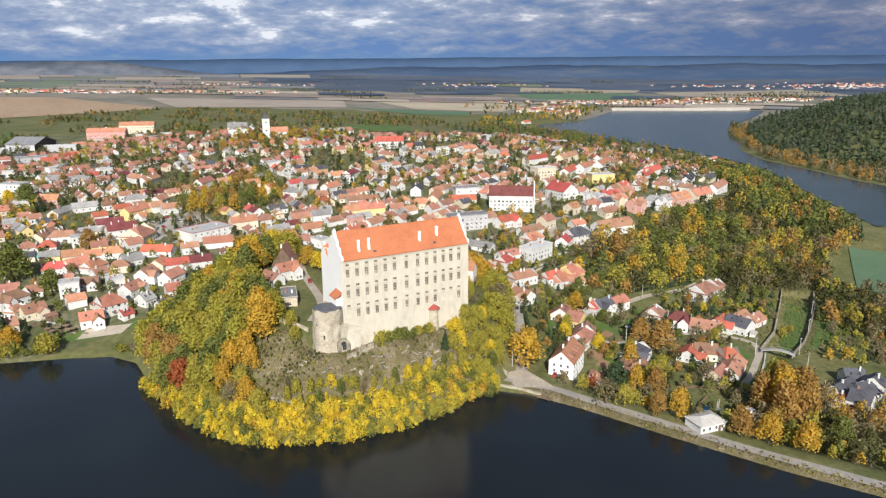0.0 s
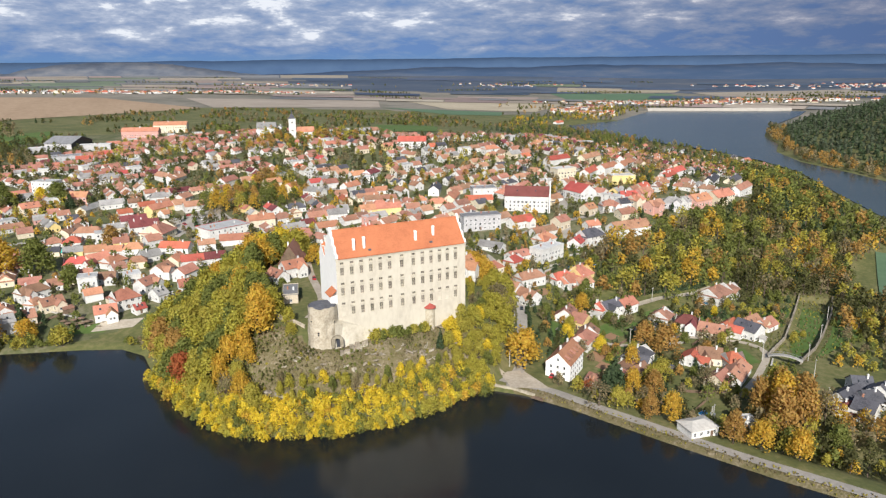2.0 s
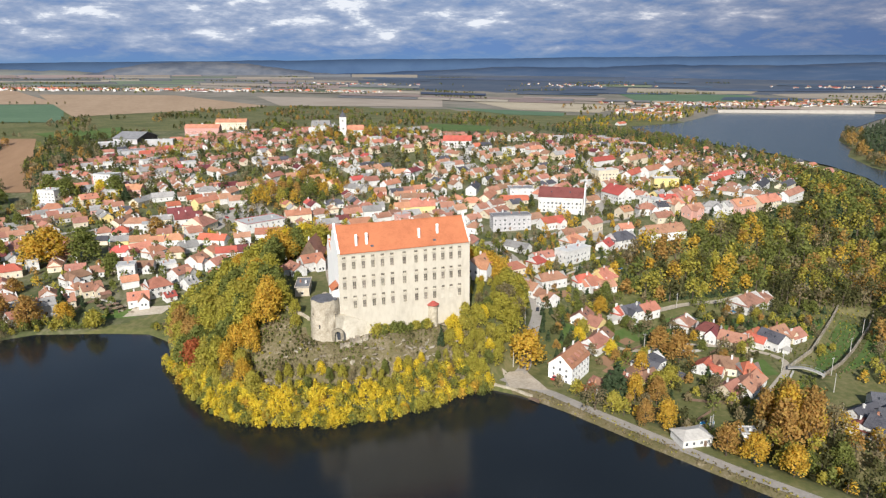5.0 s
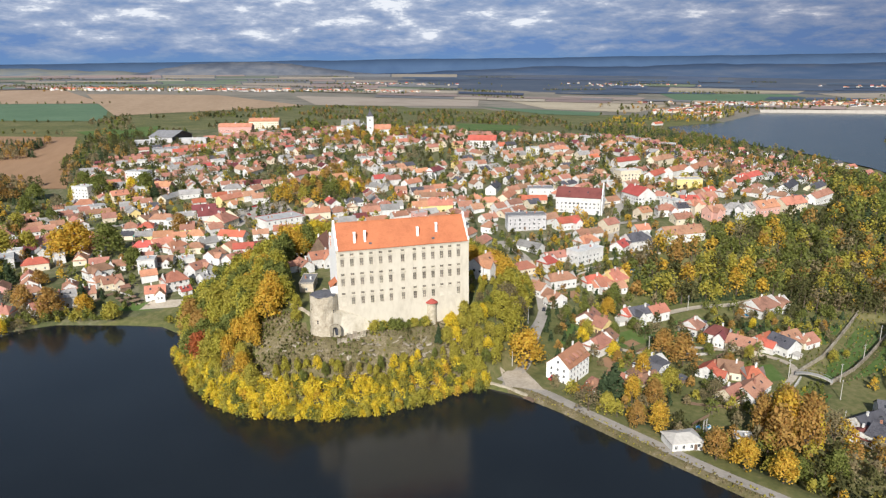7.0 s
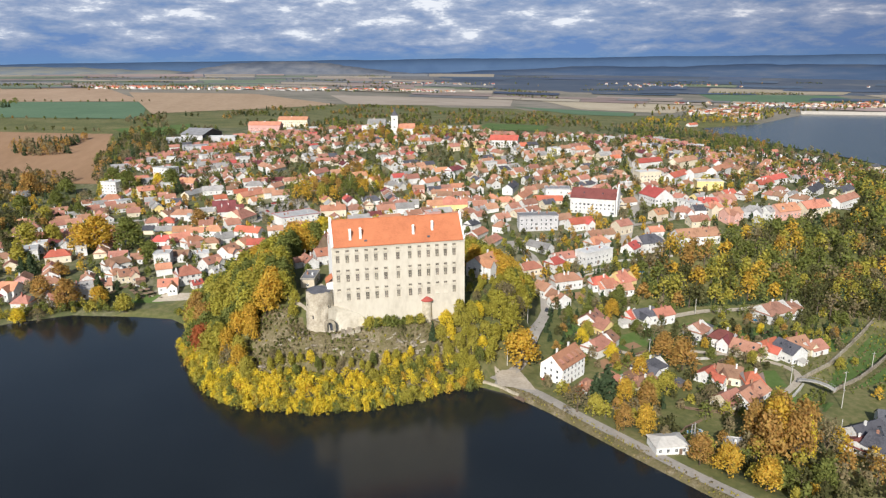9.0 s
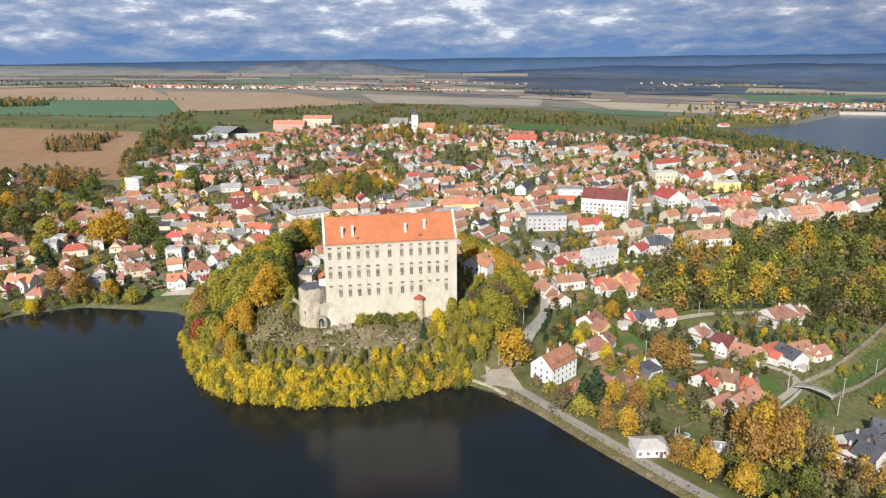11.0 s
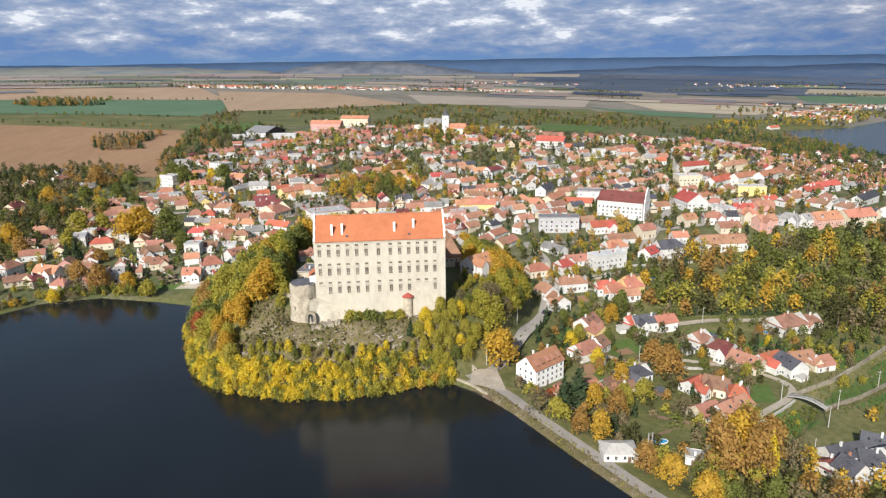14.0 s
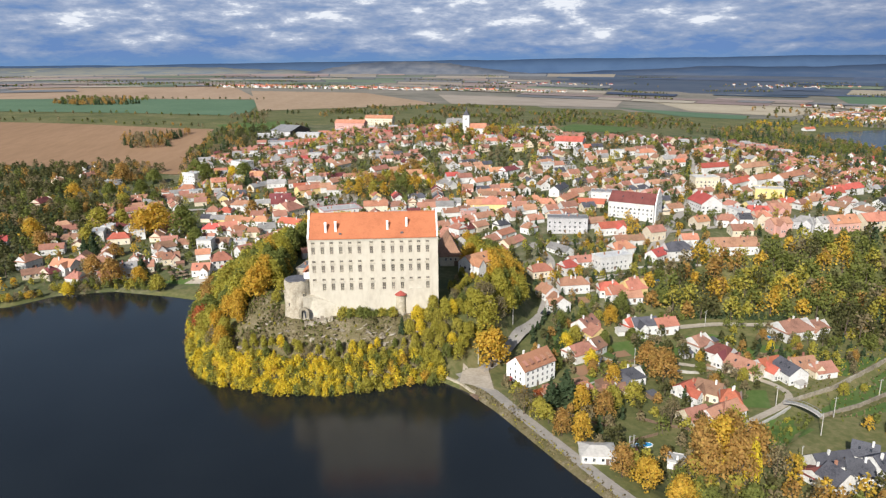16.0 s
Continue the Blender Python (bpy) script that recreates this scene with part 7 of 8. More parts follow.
# dark trees whose leaf colour also holds the shade of the river cut
river_edge = scatter([(238, 22), (268, 13), (294, 2), (312, 14), (300, 44), (262, 52), (244, 44)], 5.6, trng, 1500, keep=lambda x, y: clear(x, y, 1.5))
wood("wood", river_edge, ["deep", "deep", "bare", "deep", "fir", "deep", "bare"], 12.5, 150, 0.64, "tall dark trees along the river")
west_shore = [(x + trng.uniform(-1.5, 1.5), trng.uniform(1.5, 9)) for x in np.arange(-300, -96, 1.6)]
west_shore = [(x, y + float(np.interp(x, [-360, -252, -214.8, -196.8, -165.6, -129.6, -110.4, -99.6], [69.6, 79.2, 91.2, 109.2, 115.2, 103.2, 94.8, 84]))) for x, y in west_shore if not -136 < x < -108]
wood("shore_trees", west_shore, ["green", "olive", "bare", "olive", "orange"], 4.6, 150, 0.4, "low bushes along the west shore")
RIVER_WOOD = [(262, -10), (300, 8), (312, -18), (300, -70), (330, -90), (480, -60), (470, 20), (620, 80), (760, 60), (500, -180), (300, -180), (240, -90), (236, -40)]
wood("wood", scatter(RIVER_WOOD, 7.6, trng, 9000, keep=lambda x, y: outline_distance(np.array([x]), np.array([y]), [(312, -8), (330, -70), (470, -20), (392, 48)])[0] < -3), ["deep", "green", "deep", "bare", "deep", "olive", "rust", "deep"], 10.0, 110, 0.85, "loose riverside wood in autumn colours")
garden = scatter([(-330, 110), (-215, 105), (-130, 120), (-60, 135), (-20, 150), (60, 120), (110, 60), (160, 80), (230, 120), (330, 140), (420, 200), (330, 260), (240, 300), (150, 330), (0, 380), (-120, 420), (-330, 420)], 6.5, trng, 14000, keep=lambda x, y: clear(x, y, 2.0) and -outline_distance(np.array([x]), np.array([y]), SHORE)[0] > 5, limit=1000)
wood("garden_trees", garden, ["green", "deep", "green", "fir", "bare", "deep", "green", "rust", "deep", "olive", "fir", "orange"], 6.4, 110, 0.56, "small garden trees between the houses")
back = scatter(BACK_TOWN, 7.0, trng, 16000, keep=lambda x, y: clear(x, y, 0.2), limit=1300)
wood("garden_trees", back, ["deep", "green", "fir", "bare", "deep", "green", "rust", "deep", "olive"], 8.0, 64, 0.8, "garden trees among the far roofs")
wood("park_trees", scatter(PARK, 8.0, trng, 1200), ["green", "olive", "rust", "orange", "green", "yellow", "rust"], 11.5, 300, 0.62, "yellow and rust park trees by the market")
wood("churchyard_trees", [(x, y) for x, y in scatter([(20, 490), (50, 530), (60, 570), (150, 560), (170, 500), (120, 480)], 9.5, trng, 1500) if math.hypot(x - 96, y - 542) > 15], ["rust", "orange", "olive", "rust", "green", "orange"], 9.5, 220, 0.7, "orange trees round the church")
edge = scatter([(-270, 690), (-130, 700), (-90, 770), (30, 680), (130, 610), (250, 740), (420, 740), (600, 800), (700, 1000), (560, 1230), (330, 1260), (130, 1420), (-20, 1330), (-200, 1050), (-280, 960)], 8.5, trng, 16000, keep=lambda x, y: clear(x, y, 2.0) and all(outline_distance(np.array([x]), np.array([y]), m_)[0] < -3 for m_ in ([(200, 600), (290, 585), (352, 710), (270, 760)], [(352, 590), (430, 520), (520, 560), (450, 680)])) and noise.noise((x * 0.014, y * 0.014, 3.0)) > 0.14, limit=2000)
wood("wood", edge, ["bare", "deep", "green", "bare", "fir", "green", "deep", "green", "rust", "deep", "bare"], 7.0, 40, 1.1, "belt of mixed trees behind the town")
copse = scatter([(-700, 1180), (-640, 1150), (-560, 1190), (-540, 1240), (-640, 1260), (-720, 1230)], 9, trng, 900) + scatter([(-760, 1290), (-600, 1330), (-560, 1370), (-720, 1350)], 10, trng, 400)
wood("wood", copse, ["green", "bare", "rust", "fir"], 10, 60, 1.3, "dark round copse among the fields")
# mostly deep leaves: cloud shade on this bank is put into their colour
left = scatter([(-330, 320), (-260, 420), (-250, 470), (-300, 500), (-420, 470), (-520, 420), (-560, 280), (-400, 110), (-270, 100), (-235, 120), (-240, 220), (-215, 330)], 6.6, trng, 12000, keep=lambda x, y: clear(x, y, 2), limit=1400)
wood("wood", left, ["deep", "bare", "deep", "fir", "deep", "green", "bare", "deep", "rust", "deep"], 9.5, 100, 0.82, "mixed trees on the west bank")
field_edge = scatter([(-250, 560), (-226, 450), (-205, 560), (-150, 655), (-175, 720), (-245, 752)], 7.5, trng, 2500, keep=lambda x, y: clear(x, y, 2) and noise.noise((x * 0.02, y * 0.02, 1.0)) > -0.3, limit=220)
wood("wood", field_edge, ["deep", "green", "fir", "bare", "deep", "rust", "deep"], 10, 90, 0.8, "dark mixed trees between field and town")
hedge = [(x + trng.uniform(-4, 4), y + trng.uniform(-5, 5)) for a_, b_, n_ in (((-900, 1000), (-275, 930), 40), ((-640, 850), (-275, 775), 30), ((-333, 1470), (-700, 1390), 22), ((-264, 955), (-240, 1060), 14)) for u in np.linspace(0, 1, n_) for x, y in [(a_[0] + (b_[0] - a_[0]) * u, a_[1] + (b_[1] - a_[1]) * u)] if trng.random() < 0.75]
wood("tree_rows", hedge, ["deep", "bare", "green", "deep", "rust"], 6, 40, 0.9, "hedge trees along the field edges")
among = [(trng.gauss(cx, w_), trng.gauss(cy, 70)) for cx, cy, w_, n_ in ((-470, 2215, 130, 50), (-60, 2310, 220, 60), (1560, 1480, 240, 190), (1120, 1390, 130, 60), (1060, 1240, 90, 40), (2000, 1400, 180, 90), (700, 3230, 250, 40), (1900, 3030, 300, 50)) for _ in range(n_)]
among = [q for q in among if outline_distance(np.array([q[0]]), np.array([q[1]]), RESERVOIR)[0] < -8]
wood("village_trees", among, ["deep", "green", "deep", "bare", "rust"], 9, 26, 1.8, "trees among the far village houses")
spruce = scatter([(-300, 640), (-282, 610), (-330, 600), (-360, 640), (-330, 690), (-290, 720)], 7, trng, 900)
wood("spruce_stand", spruce, ["fir", "bare", "fir", "rust"], 11, 120, 0.8, "dark spruce stand at the field edge")
# pines over the reservoir, with a belt of autumn trees by the water
HILL = [(985, 600), (1160, 740), (1500, 930), (1700, 800), (1600, 420), (1100, 130), (800, 200), (815, 330), (870, 440), (900, 520)]
hill = scatter(HILL, 10.5, trng, 22000, limit=3400)
wood("pine_forest", hill, ["pine", "pine", "fir", "pine", "fir"], 13.5, 34, 1.9, "dark pine forest on the far hill")
belt = scatter([(1016, 665), (1157, 777), (1180, 760), (985, 595), (900, 515), (815, 330), (800, 190), (720, 170), (728, 240), (760, 327), (785, 406), (848, 495), (935, 565)], 9, trng, 5000, limit=420)
wood("wood", belt, ["bare", "rust", "deep", "bare", "rust", "deep", "rust"], 11, 80, 1.1, "orange autumn trees along the reservoir")
far_lines = []
for i in range(46):
    a, d = radians(trng.uniform(-40, 56)), trng.uniform(2250, 4200)
    cx, cy, t = d * math.sin(a), d * math.cos(a), a + trng.uniform(-0.5, 0.5)
    n = trng.randrange(15, 50)
    far_lines += [(cx + math.cos(t) * k * 8 + trng.uniform(-6, 6), cy - math.sin(t) * k * 8 + trng.uniform(-6, 6)) for k in range(n)]
wood("tree_rows", far_lines, ["deep", "green", "fir", "bare", "deep"], 8, 9, 2.6, "rows of trees between far fields")
shore_far = scatter([(640, 830), (700, 920), (810, 1100), (990, 1090), (1280, 1330), (1240, 1400), (1000, 1250), (760, 1150), (560, 860)], 13, trng, 3000, limit=220)
wood("wood", shore_far, ["green", "olive", "fir", "bare", "orange"], 10, 60, 1.3, "trees on the far reservoir shore")
MEADOWS = [[(200, 600), (290, 585), (352, 710), (270, 760)], [(352, 590), (430, 520), (520, 560), (450, 680)]]
lake_side = scatter([(430, 200), (560, 320), (640, 400), (715, 480), (735, 600), (740, 790), (640, 850), (450, 780), (400, 560), (470, 470), (430, 330)], 8.5, trng, 9000, keep=lambda x, y: clear(x, y, 2.5) and all(outline_distance(np.array([x]), np.array([y]), m_)[0] < -3 for m_ in MEADOWS) and noise.noise((x * 0.014, y * 0.014, 6.0)) > -0.2, limit=900)
wood("wood", lake_side, ["pine", "fir", "fir", "green", "bare", "green", "rust", "fir"], 11, 80, 1.0, "dark firs and trees by the reservoir")
bank = []
for (ax, ay), (bx, by) in (((40, -35), (49, -53)), ((49, -53), (64.8, -87.6)), ((64.8, -87.6), (81.6, -122.4)), ((81.6, -122.4), (96, -148)), ((96, -148), (140, -222))):
    n = int(math.hypot(bx - ax, by - ay) * 2.2)
    for i in range(n):
        u = trng.random()
        bank.append((ax + (bx - ax) * u + trng.uniform(0.4, 5.2), ay + (by - ay) * u + trng.uniform(-0.5, 1.5)))
wood("scrub", bank, ["olive", "bare", "bare", "olive"], 0.6, 14, 0.24, "rough grass tufts on the dam bank")

# ---- far hills ----
def range_of_hills(name, turn0, turn1, dist, base, tops, material, label, rough_):
    n = 160
    verts, faces = [], []
    for i in range(n + 1):
        u = i / n
        a = radians(turn0 + (turn1 - turn0) * u)
        k = u * (len(tops) - 1)
        j = min(int(k), len(tops) - 2)
        e = (k - j) ** 2 * (3 - 2 * (k - j))
        top = tops[j] * (1 - e) + tops[j + 1] * e + rough_ * noise.fractal((u * 40, dist * 0.01, 0), 1.0, 2.0, 5)
        for s, share in enumerate((0.0, 0.35, 0.75, 1.0, 0.6)):
            d = dist + s * 70
            verts.append((d * math.sin(a), d * math.cos(a), base + (top - base) * share))
    for i in range(n):
        for s in range(4):
            q = i * 5 + s
            faces.append((q, q + 5, q + 6, q + 1))
    ob = new(name, mesh_quick(name, verts, faces, [material], None, True))
    return tagged(ob, label, "hills", kind="structure")


# no haze in the air here, the blue of it is the hills' own colour
range_of_hills("backdrop", -75, 85, 4640, -60, [140, 138, 142, 136, 140, 138, 136, 140, 146, 144, 150, 148, 152, 150, 154, 150, 156, 146, 138], M["haze_blue"], "far hills coloured haze blue along the horizon", 5)
# added rise standing for flat far plain, coloured with haze and cloud shade
range_of_hills("backdrop", 6, 85, 4420, -60, [40, 58, 74, 92, 86, 100, 94, 106, 98, 104, 96, 100, 92], M["haze_ridge"], "dark haze-coloured rise standing for the far plain", 8)
# wooded hill and rolling fields carry painted haze too
range_of_hills("backdrop", -9.5, 11.5, 4380, -40, [50, 78, 108, 130, 137, 140, 138, 126, 104, 84, 64, 50], M["far_wooded"], "long wooded hill coloured haze grey on the plain", 3)
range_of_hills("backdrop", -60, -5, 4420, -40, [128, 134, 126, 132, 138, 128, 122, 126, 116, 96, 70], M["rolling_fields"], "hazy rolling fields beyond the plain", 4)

# reservoir dam
bm = bmesh.new()
dam_a, dam_b = Vector((1290, 1300, 0)), Vector((1630, 1100, 0))
side = Vector((0.51, 0.86, 0))
hull(bm, [tuple(dam_a - side * 8 + Vector((0, 0, -12))), tuple(dam_b - side * 8 + Vector((0, 0, -12))), tuple(dam_b + Vector((0, 0, -1.0))), tuple(dam_a + Vector((0, 0, -1.0))), tuple(dam_b + side * 6 + Vector((0, 0, -1.0))), tuple(dam_a + side * 6 + Vector((0, 0, -1.0)))], [(0, 1, 2, 3), (3, 2, 4, 5)])
tagged(new("dam", mesh_from("dam", bm, M["asphalt"])), "long pale concrete dam at the end of the reservoir", "dam", kind="structure")

# ---- small things ----
def wall_line(name, line, height, thick, material, label, category="wall", sink=1.0):
    """A free-standing wall that follows the ground."""
    bm = bmesh.new()
    pts = []
    for (ax, ay), (bx, by) in zip(line, line[1:]):
        n = max(1, int(math.hypot(bx - ax, by - ay) / 5))
        pts += [(ax + (bx - ax) * i / n, ay + (by - ay) * i / n) for i in range(n)]
    pts.append(line[-1])
    rings = []
    for i, (x, y) in enumerate(pts):
        a, b = pts[max(i - 1, 0)], pts[min(i + 1, len(pts) - 1)]
        d = Vector((b[0] - a[0], b[1] - a[1])).normalized()
        nx, ny = -d.y * thick / 2, d.x * thick / 2
        z = level(x, y)
        rings.append([bm.verts.new(c) for c in ((x + nx, y + ny, z - sink), (x - nx, y - ny, z - sink), (x - nx, y - ny, z + height), (x + nx, y + ny, z + height))])
    for p, q in zip(rings, rings[1:]):
        for i in range(4):
            j = (i + 1) % 4
            bm.faces.new((p[i], p[j], q[j], q[i]))
    bm.faces.new(rings[0][::-1])
    bm.faces.new(rings[-1])
    bmesh.ops.recalc_face_normals(bm, faces=bm.faces[:])
    return tagged(new(name, mesh_from(name, bm, material)), label, category)


wall_line("canal_wall", [(172, -43), (199, -31), (244, -2), (268, 14)], 1.7, 0.7, M["stone"], "long grey concrete wall of the dry spillway")
wall_line("canal_wall", [(180, -55), (201, -47), (220, -37), (256, -16), (282, 2)], 1.5, 0.7, M["stone"], "long grey concrete wall of the dry spillway")
wall_line("canal_wall", [(131, -69), (147, -62), (162, -53), (172, -46)], 0.7, 0.7, M["concrete"], "low concrete wall beside the lane")
wall_line("retaining_wall", [(31, -22.5), (37, -29), (42, -37)], 0.5, 0.9, M["old_wall"], "low stone bank wall at the pond corner")
wall_line("garden_wall", [(100, 74), (118, 78), (136, 84)], 1.1, 0.4, M["concrete"], "pale terrace wall below the gardens")
wall_line("garden_wall", [(108, 98), (128, 104), (150, 106)], 1.1, 0.4, M["concrete"], "pale terrace wall below the gardens")
wall_line("yard_wall", [(-52, 50), (-50, 34), (-46, 22), (-40, 12)], 1.6, 0.6, M["old_wall"], "old stone wall round the castle yard")

# footbridge
bridge = thing("footbridge", pose(174.3, -51, -4.4, 0, 0, -56), "arched pale concrete footbridge over the spillway", "bridge")
bm = bmesh.new()
arch = []
for i in range(15):
    u = i / 14 * 2 - 1
    arch.append((u * 7.5, 0.5 + 1.6 * (1 - u * u)))
for w0, w1, up0, up1 in ((-1.3, 1.3, -0.35, 0.0),):
    rows_b = [[bm.verts.new((x, w, z + up)) for w, up in ((w0, up0), (w1, up0), (w1, up1), (w0, up1))] for x, z in arch]
    for p, q in zip(rows_b, rows_b[1:]):
        for i in range(4):
            j = (i + 1) % 4
            bm.faces.new((p[i], q[i], q[j], p[j]))
bmesh.ops.recalc_face_normals(bm, faces=bm.faces[:])
part("deck", bm, M["concrete"], bridge)
for side_ in (-1.25, 1.25):
    bm = bmesh.new()
    for (x0, z0), (x1, z1) in zip(arch, arch[1:]):
        hull(bm, [(x0, side_ - .05, z0 + .95), (x1, side_ - .05, z1 + .95), (x1, side_ + .05, z1 + .95), (x0, side_ + .05, z0 + .95), (x0, side_ - .05, z0 + 1.05), (x1, side_ - .05, z1 + 1.05), (x1, side_ + .05, z1 + 1.05), (x0, side_ + .05, z0 + 1.05)],
             [(0, 1, 5, 4), (2, 3, 7, 6), (4, 5, 6, 7), (3, 2, 1, 0)])
    rail = part("railing", bm, M["steel"], bridge)
    post = bmesh.new()
    box(post, -0.04, 0.04, -0.04, 0.04, 0, 1.0)
    post = mesh_from("post", post, M["steel"])
    for x, z in arch[::2]:
        part("post", post, None, rail, "", pose(x, side_, z))

# poles
pole = thing("utility_pole", pose(167, -44, level(167, -44)), "pale concrete utility pole beside the lane", "pole", "utility poles")
bm = bmesh.new()
lathe(bm, [(0.22, -1), (0.2, 0), (0.12, 9.0), (0.0, 9.02)], 8)
part("shaft", bm, M["concrete"], pole)
bm = bmesh.new()
box(bm, -0.8, 0.8, -0.06, 0.06, 8.3, 8.42)
arm = part("crossarm", bm, M["steel"], pole)
cup = bmesh.new()
lathe(cup, [(0.0, 8.42), (0.09, 8.42), (0.06, 8.55), (0.09, 8.62), (0.0, 8.7)], 8)
cup = mesh_from("insulator", cup, M["white_metal"])
for x in (-0.7, 0.0, 0.7):
    part("insulator", cup, None, arm, "", pose(x, 0, 0))
for x, y in ((185, -55), (172, -68), (152, -89), (171, -18), (66, 19), (171, 37), (214, -40), (244, -22), (46, -10), (120, -4)):
    copy_thing(pole, pose(x, y, level(x, y), 0, 0, (x * 37) % 180))
mast = thing("transformer_mast", pose(93, -83, level(93, -83), 0, 0, 20), "twin-legged grey steel transformer mast by the cottage", "mast")
leg = bmesh.new()
box(leg, -0.13, 0.13, -0.13, 0.13, -1, 10.5)
leg = mesh_from("leg", leg, M["concrete"])
for x in (-0.9, 0.9):
    part("leg", leg, None, mast, "", pose(x, 0, 0))
for z in (10.2, 8.0, 5.4):
    bm = bmesh.new()
    box(bm, -1.4, 1.4, -0.22, -0.135, z, z + 0.18)
    part("crossarm", bm, M["steel"], mast)
bm = bmesh.new()
box(bm, -0.6, 0.6, -0.9, -0.23, 5.6, 7.2)
part("transformer", bm, M["steel"], mast)

# landing stage
stage = thing("landing_stage", pose(42.2, -39.2, 0.35, 0, 0, -62), "worn red-brown wooden landing stage at the pond", "jetty")
plank = bmesh.new()
box(plank, -0.17, 0.17, -1.6, 1.6, 0, 0.07)
plank = mesh_from("plank", plank, M["timber"])
for i in range(14):
    part("plank", plank, None, stage, "", pose(-2.5 + 0.38 * i, 0, 0.2))
bm = bmesh.new()
box(bm, -2.7, 2.7, -1.4, -1.2, -0.1, 0.19)
box(bm, -2.7, 2.7, 1.2, 1.4, -0.1, 0.19)
part("beam", bm, M["timber"], stage)
post = bmesh.new()
lathe(post, [(0.12, -2.5), (0.12, 0.19)], 8)
post = mesh_from("post", post, M["timber"])
for x in (-2.4, 2.4):
    for y in (-1.3, 1.3):
        part("post", post, None, stage, "", pose(x, y, 0))


# cars
def make_car(x, y, turn, paint, word, z=None):
    car = thing("car", pose(x, y, (level(x, y) if z is None else z) + 0.2, 0, 0, turn), f"{word} parked car on the asphalt", "car", "parked cars")
    bm = bmesh.new()
    side = [(-2.1, 0.3), (-2.12, 0.75), (-1.2, 0.9), (2.0, 0.88), (2.12, 0.6), (2.1, 0.3)]
    n = len(side)
    a = [bm.verts.new((u, -0.85, w)) for u, w in side]
    b = [bm.verts.new((u, 0.85, w)) for u, w in side]
    bm.faces.new(a)
    bm.faces.new(b[::-1])
    for i in range(n):
        j = (i + 1) % n
        bm.faces.new((a[j], a[i], b[i], b[j]))
    bmesh.ops.recalc_face_normals(bm, faces=bm.faces[:])
    part("body", bm, paint, car)
    bm = bmesh.new()
    hull(bm, [(-1.15, -0.8, 0.9), (1.7, -0.8, 0.88), (1.7, 0.8, 0.88), (-1.15, 0.8, 0.9), (-0.4, -0.65, 1.42), (1.1, -0.65, 1.42), (1.1, 0.65, 1.42), (-0.4, 0.65, 1.42)], [(0, 1, 5, 4), (1, 2, 6, 5), (2, 3, 7, 6), (3, 0, 4, 7)])
    part("glazing", bm, M["glass"], car)
    bm = bmesh.new()
    box(bm, -0.42, 1.12, -0.66, 0.66, 1.42, 1.47)
    part("roof", bm, paint, car)
    for u in (-1.3, 1.3):
        for v in (-0.8, 0.8):
            part("wheel", WHEEL, None, car, "", pose(u, v, 0.3, 90))


bm = bmesh.new()
lathe(bm, [(0.0, -0.1), (0.2, -0.11), (0.31, -0.1), (0.31, 0.1), (0.2, 0.11), (0.0, 0.1)], 14)
WHEEL = mesh_from("wheel", bm, M["rubber"])
make_car(-19.2, 72, 80, M["red_paint"], "red")
for x, y, t, p, wd in ((216, 198, 60, "white_metal", "white"), (-55, 306, 20, "red_paint", "red"), (-52, 292, 95, "dark_paint", "black"), (-47, 290, 95, "white_metal", "white"), (-66, 300, 20, "white_metal", "white"), (-60, 282, 110, "red_paint", "red"),
                       (86, 44, 60, "dark_paint", "black"), (91, 54, 68, "white_metal", "white"), (96, 250, 10, "white_metal", "white"), (104, 240, 100, "dark_paint", "black"), (82, 246, 40, "red_paint", "red"), (88, 240, 40, "white_metal", "white"), (200, 166, 60, "dark_paint", "black"), (58.5, -25, 40, "red_paint", "red"), (88.7, 43.5, 62, "dark_paint", "black"), (88.5, -95, 70, "dark_paint", "black"), (91.5, -93, 70, "dark_paint", "black")):
    make_car(x, y, t, M[p], wd)

# turquoise shed roof, pools, glasshouse
shed = thing("shed", pose(-132, 246, level(-132, 246), 0, 0, -8), "long shed with a bright turquoise sheet roof", "shed")
bm = bmesh.new()
box(bm, -8, 8, -3, 3, -2, 3.6)
part("wall", bm, WALLS["c"][1], shed)
bm = bmesh.new()
slab(bm, [(-8.3, -3.4, 3.7), (8.3, -3.4, 3.7), (8.3, 3.4, 5.2), (-8.3, 3.4, 5.2)], 0.12)
part("roof", bm, M["turquoise"], shed, "bright turquoise corrugated sheet roof")
for x, y, a, b in ((202, 27, 3.2, 1.9), (146, 82, 3.0, 3.0), (136, -70, 2.2, 2.2), (161.5, 82, 3.4, 2.0), (102, -71, 3.2, 1.6)):
    pool = thing("swimming_pool", pose(x, y, level(x, y)), "small blue garden swimming pool with a pale rim", "pool", "garden pools")
    bm = bmesh.new()
    lathe(bm, [(1.0, -0.3), (1.0, 0.45), (1.06, 0.45), (1.08, -0.3)], 24)
    for v in bm.verts:
        v.co.x *= a
        v.co.y *= b
    part("rim", bm, M["white_metal"], pool)
    bm = bmesh.new()
    lathe(bm, [(0.0, 0.36), (0.99, 0.36)], 24)
    for v in bm.verts:
        v.co.x *= a
        v.co.y *= b
    part("water", bm, M["blue"], pool)
glasshouse = thing("glasshouse", pose(-250, 315, level(-250, 315), 0, 0, 45), "long low glasshouse with grey panes", "glasshouse")
bm = bmesh.new()
shell(bm, 34, 8, 2.6, 4.4, False)
part("glazing", bm, M["steel"], glasshouse)
bm = bmesh.new()
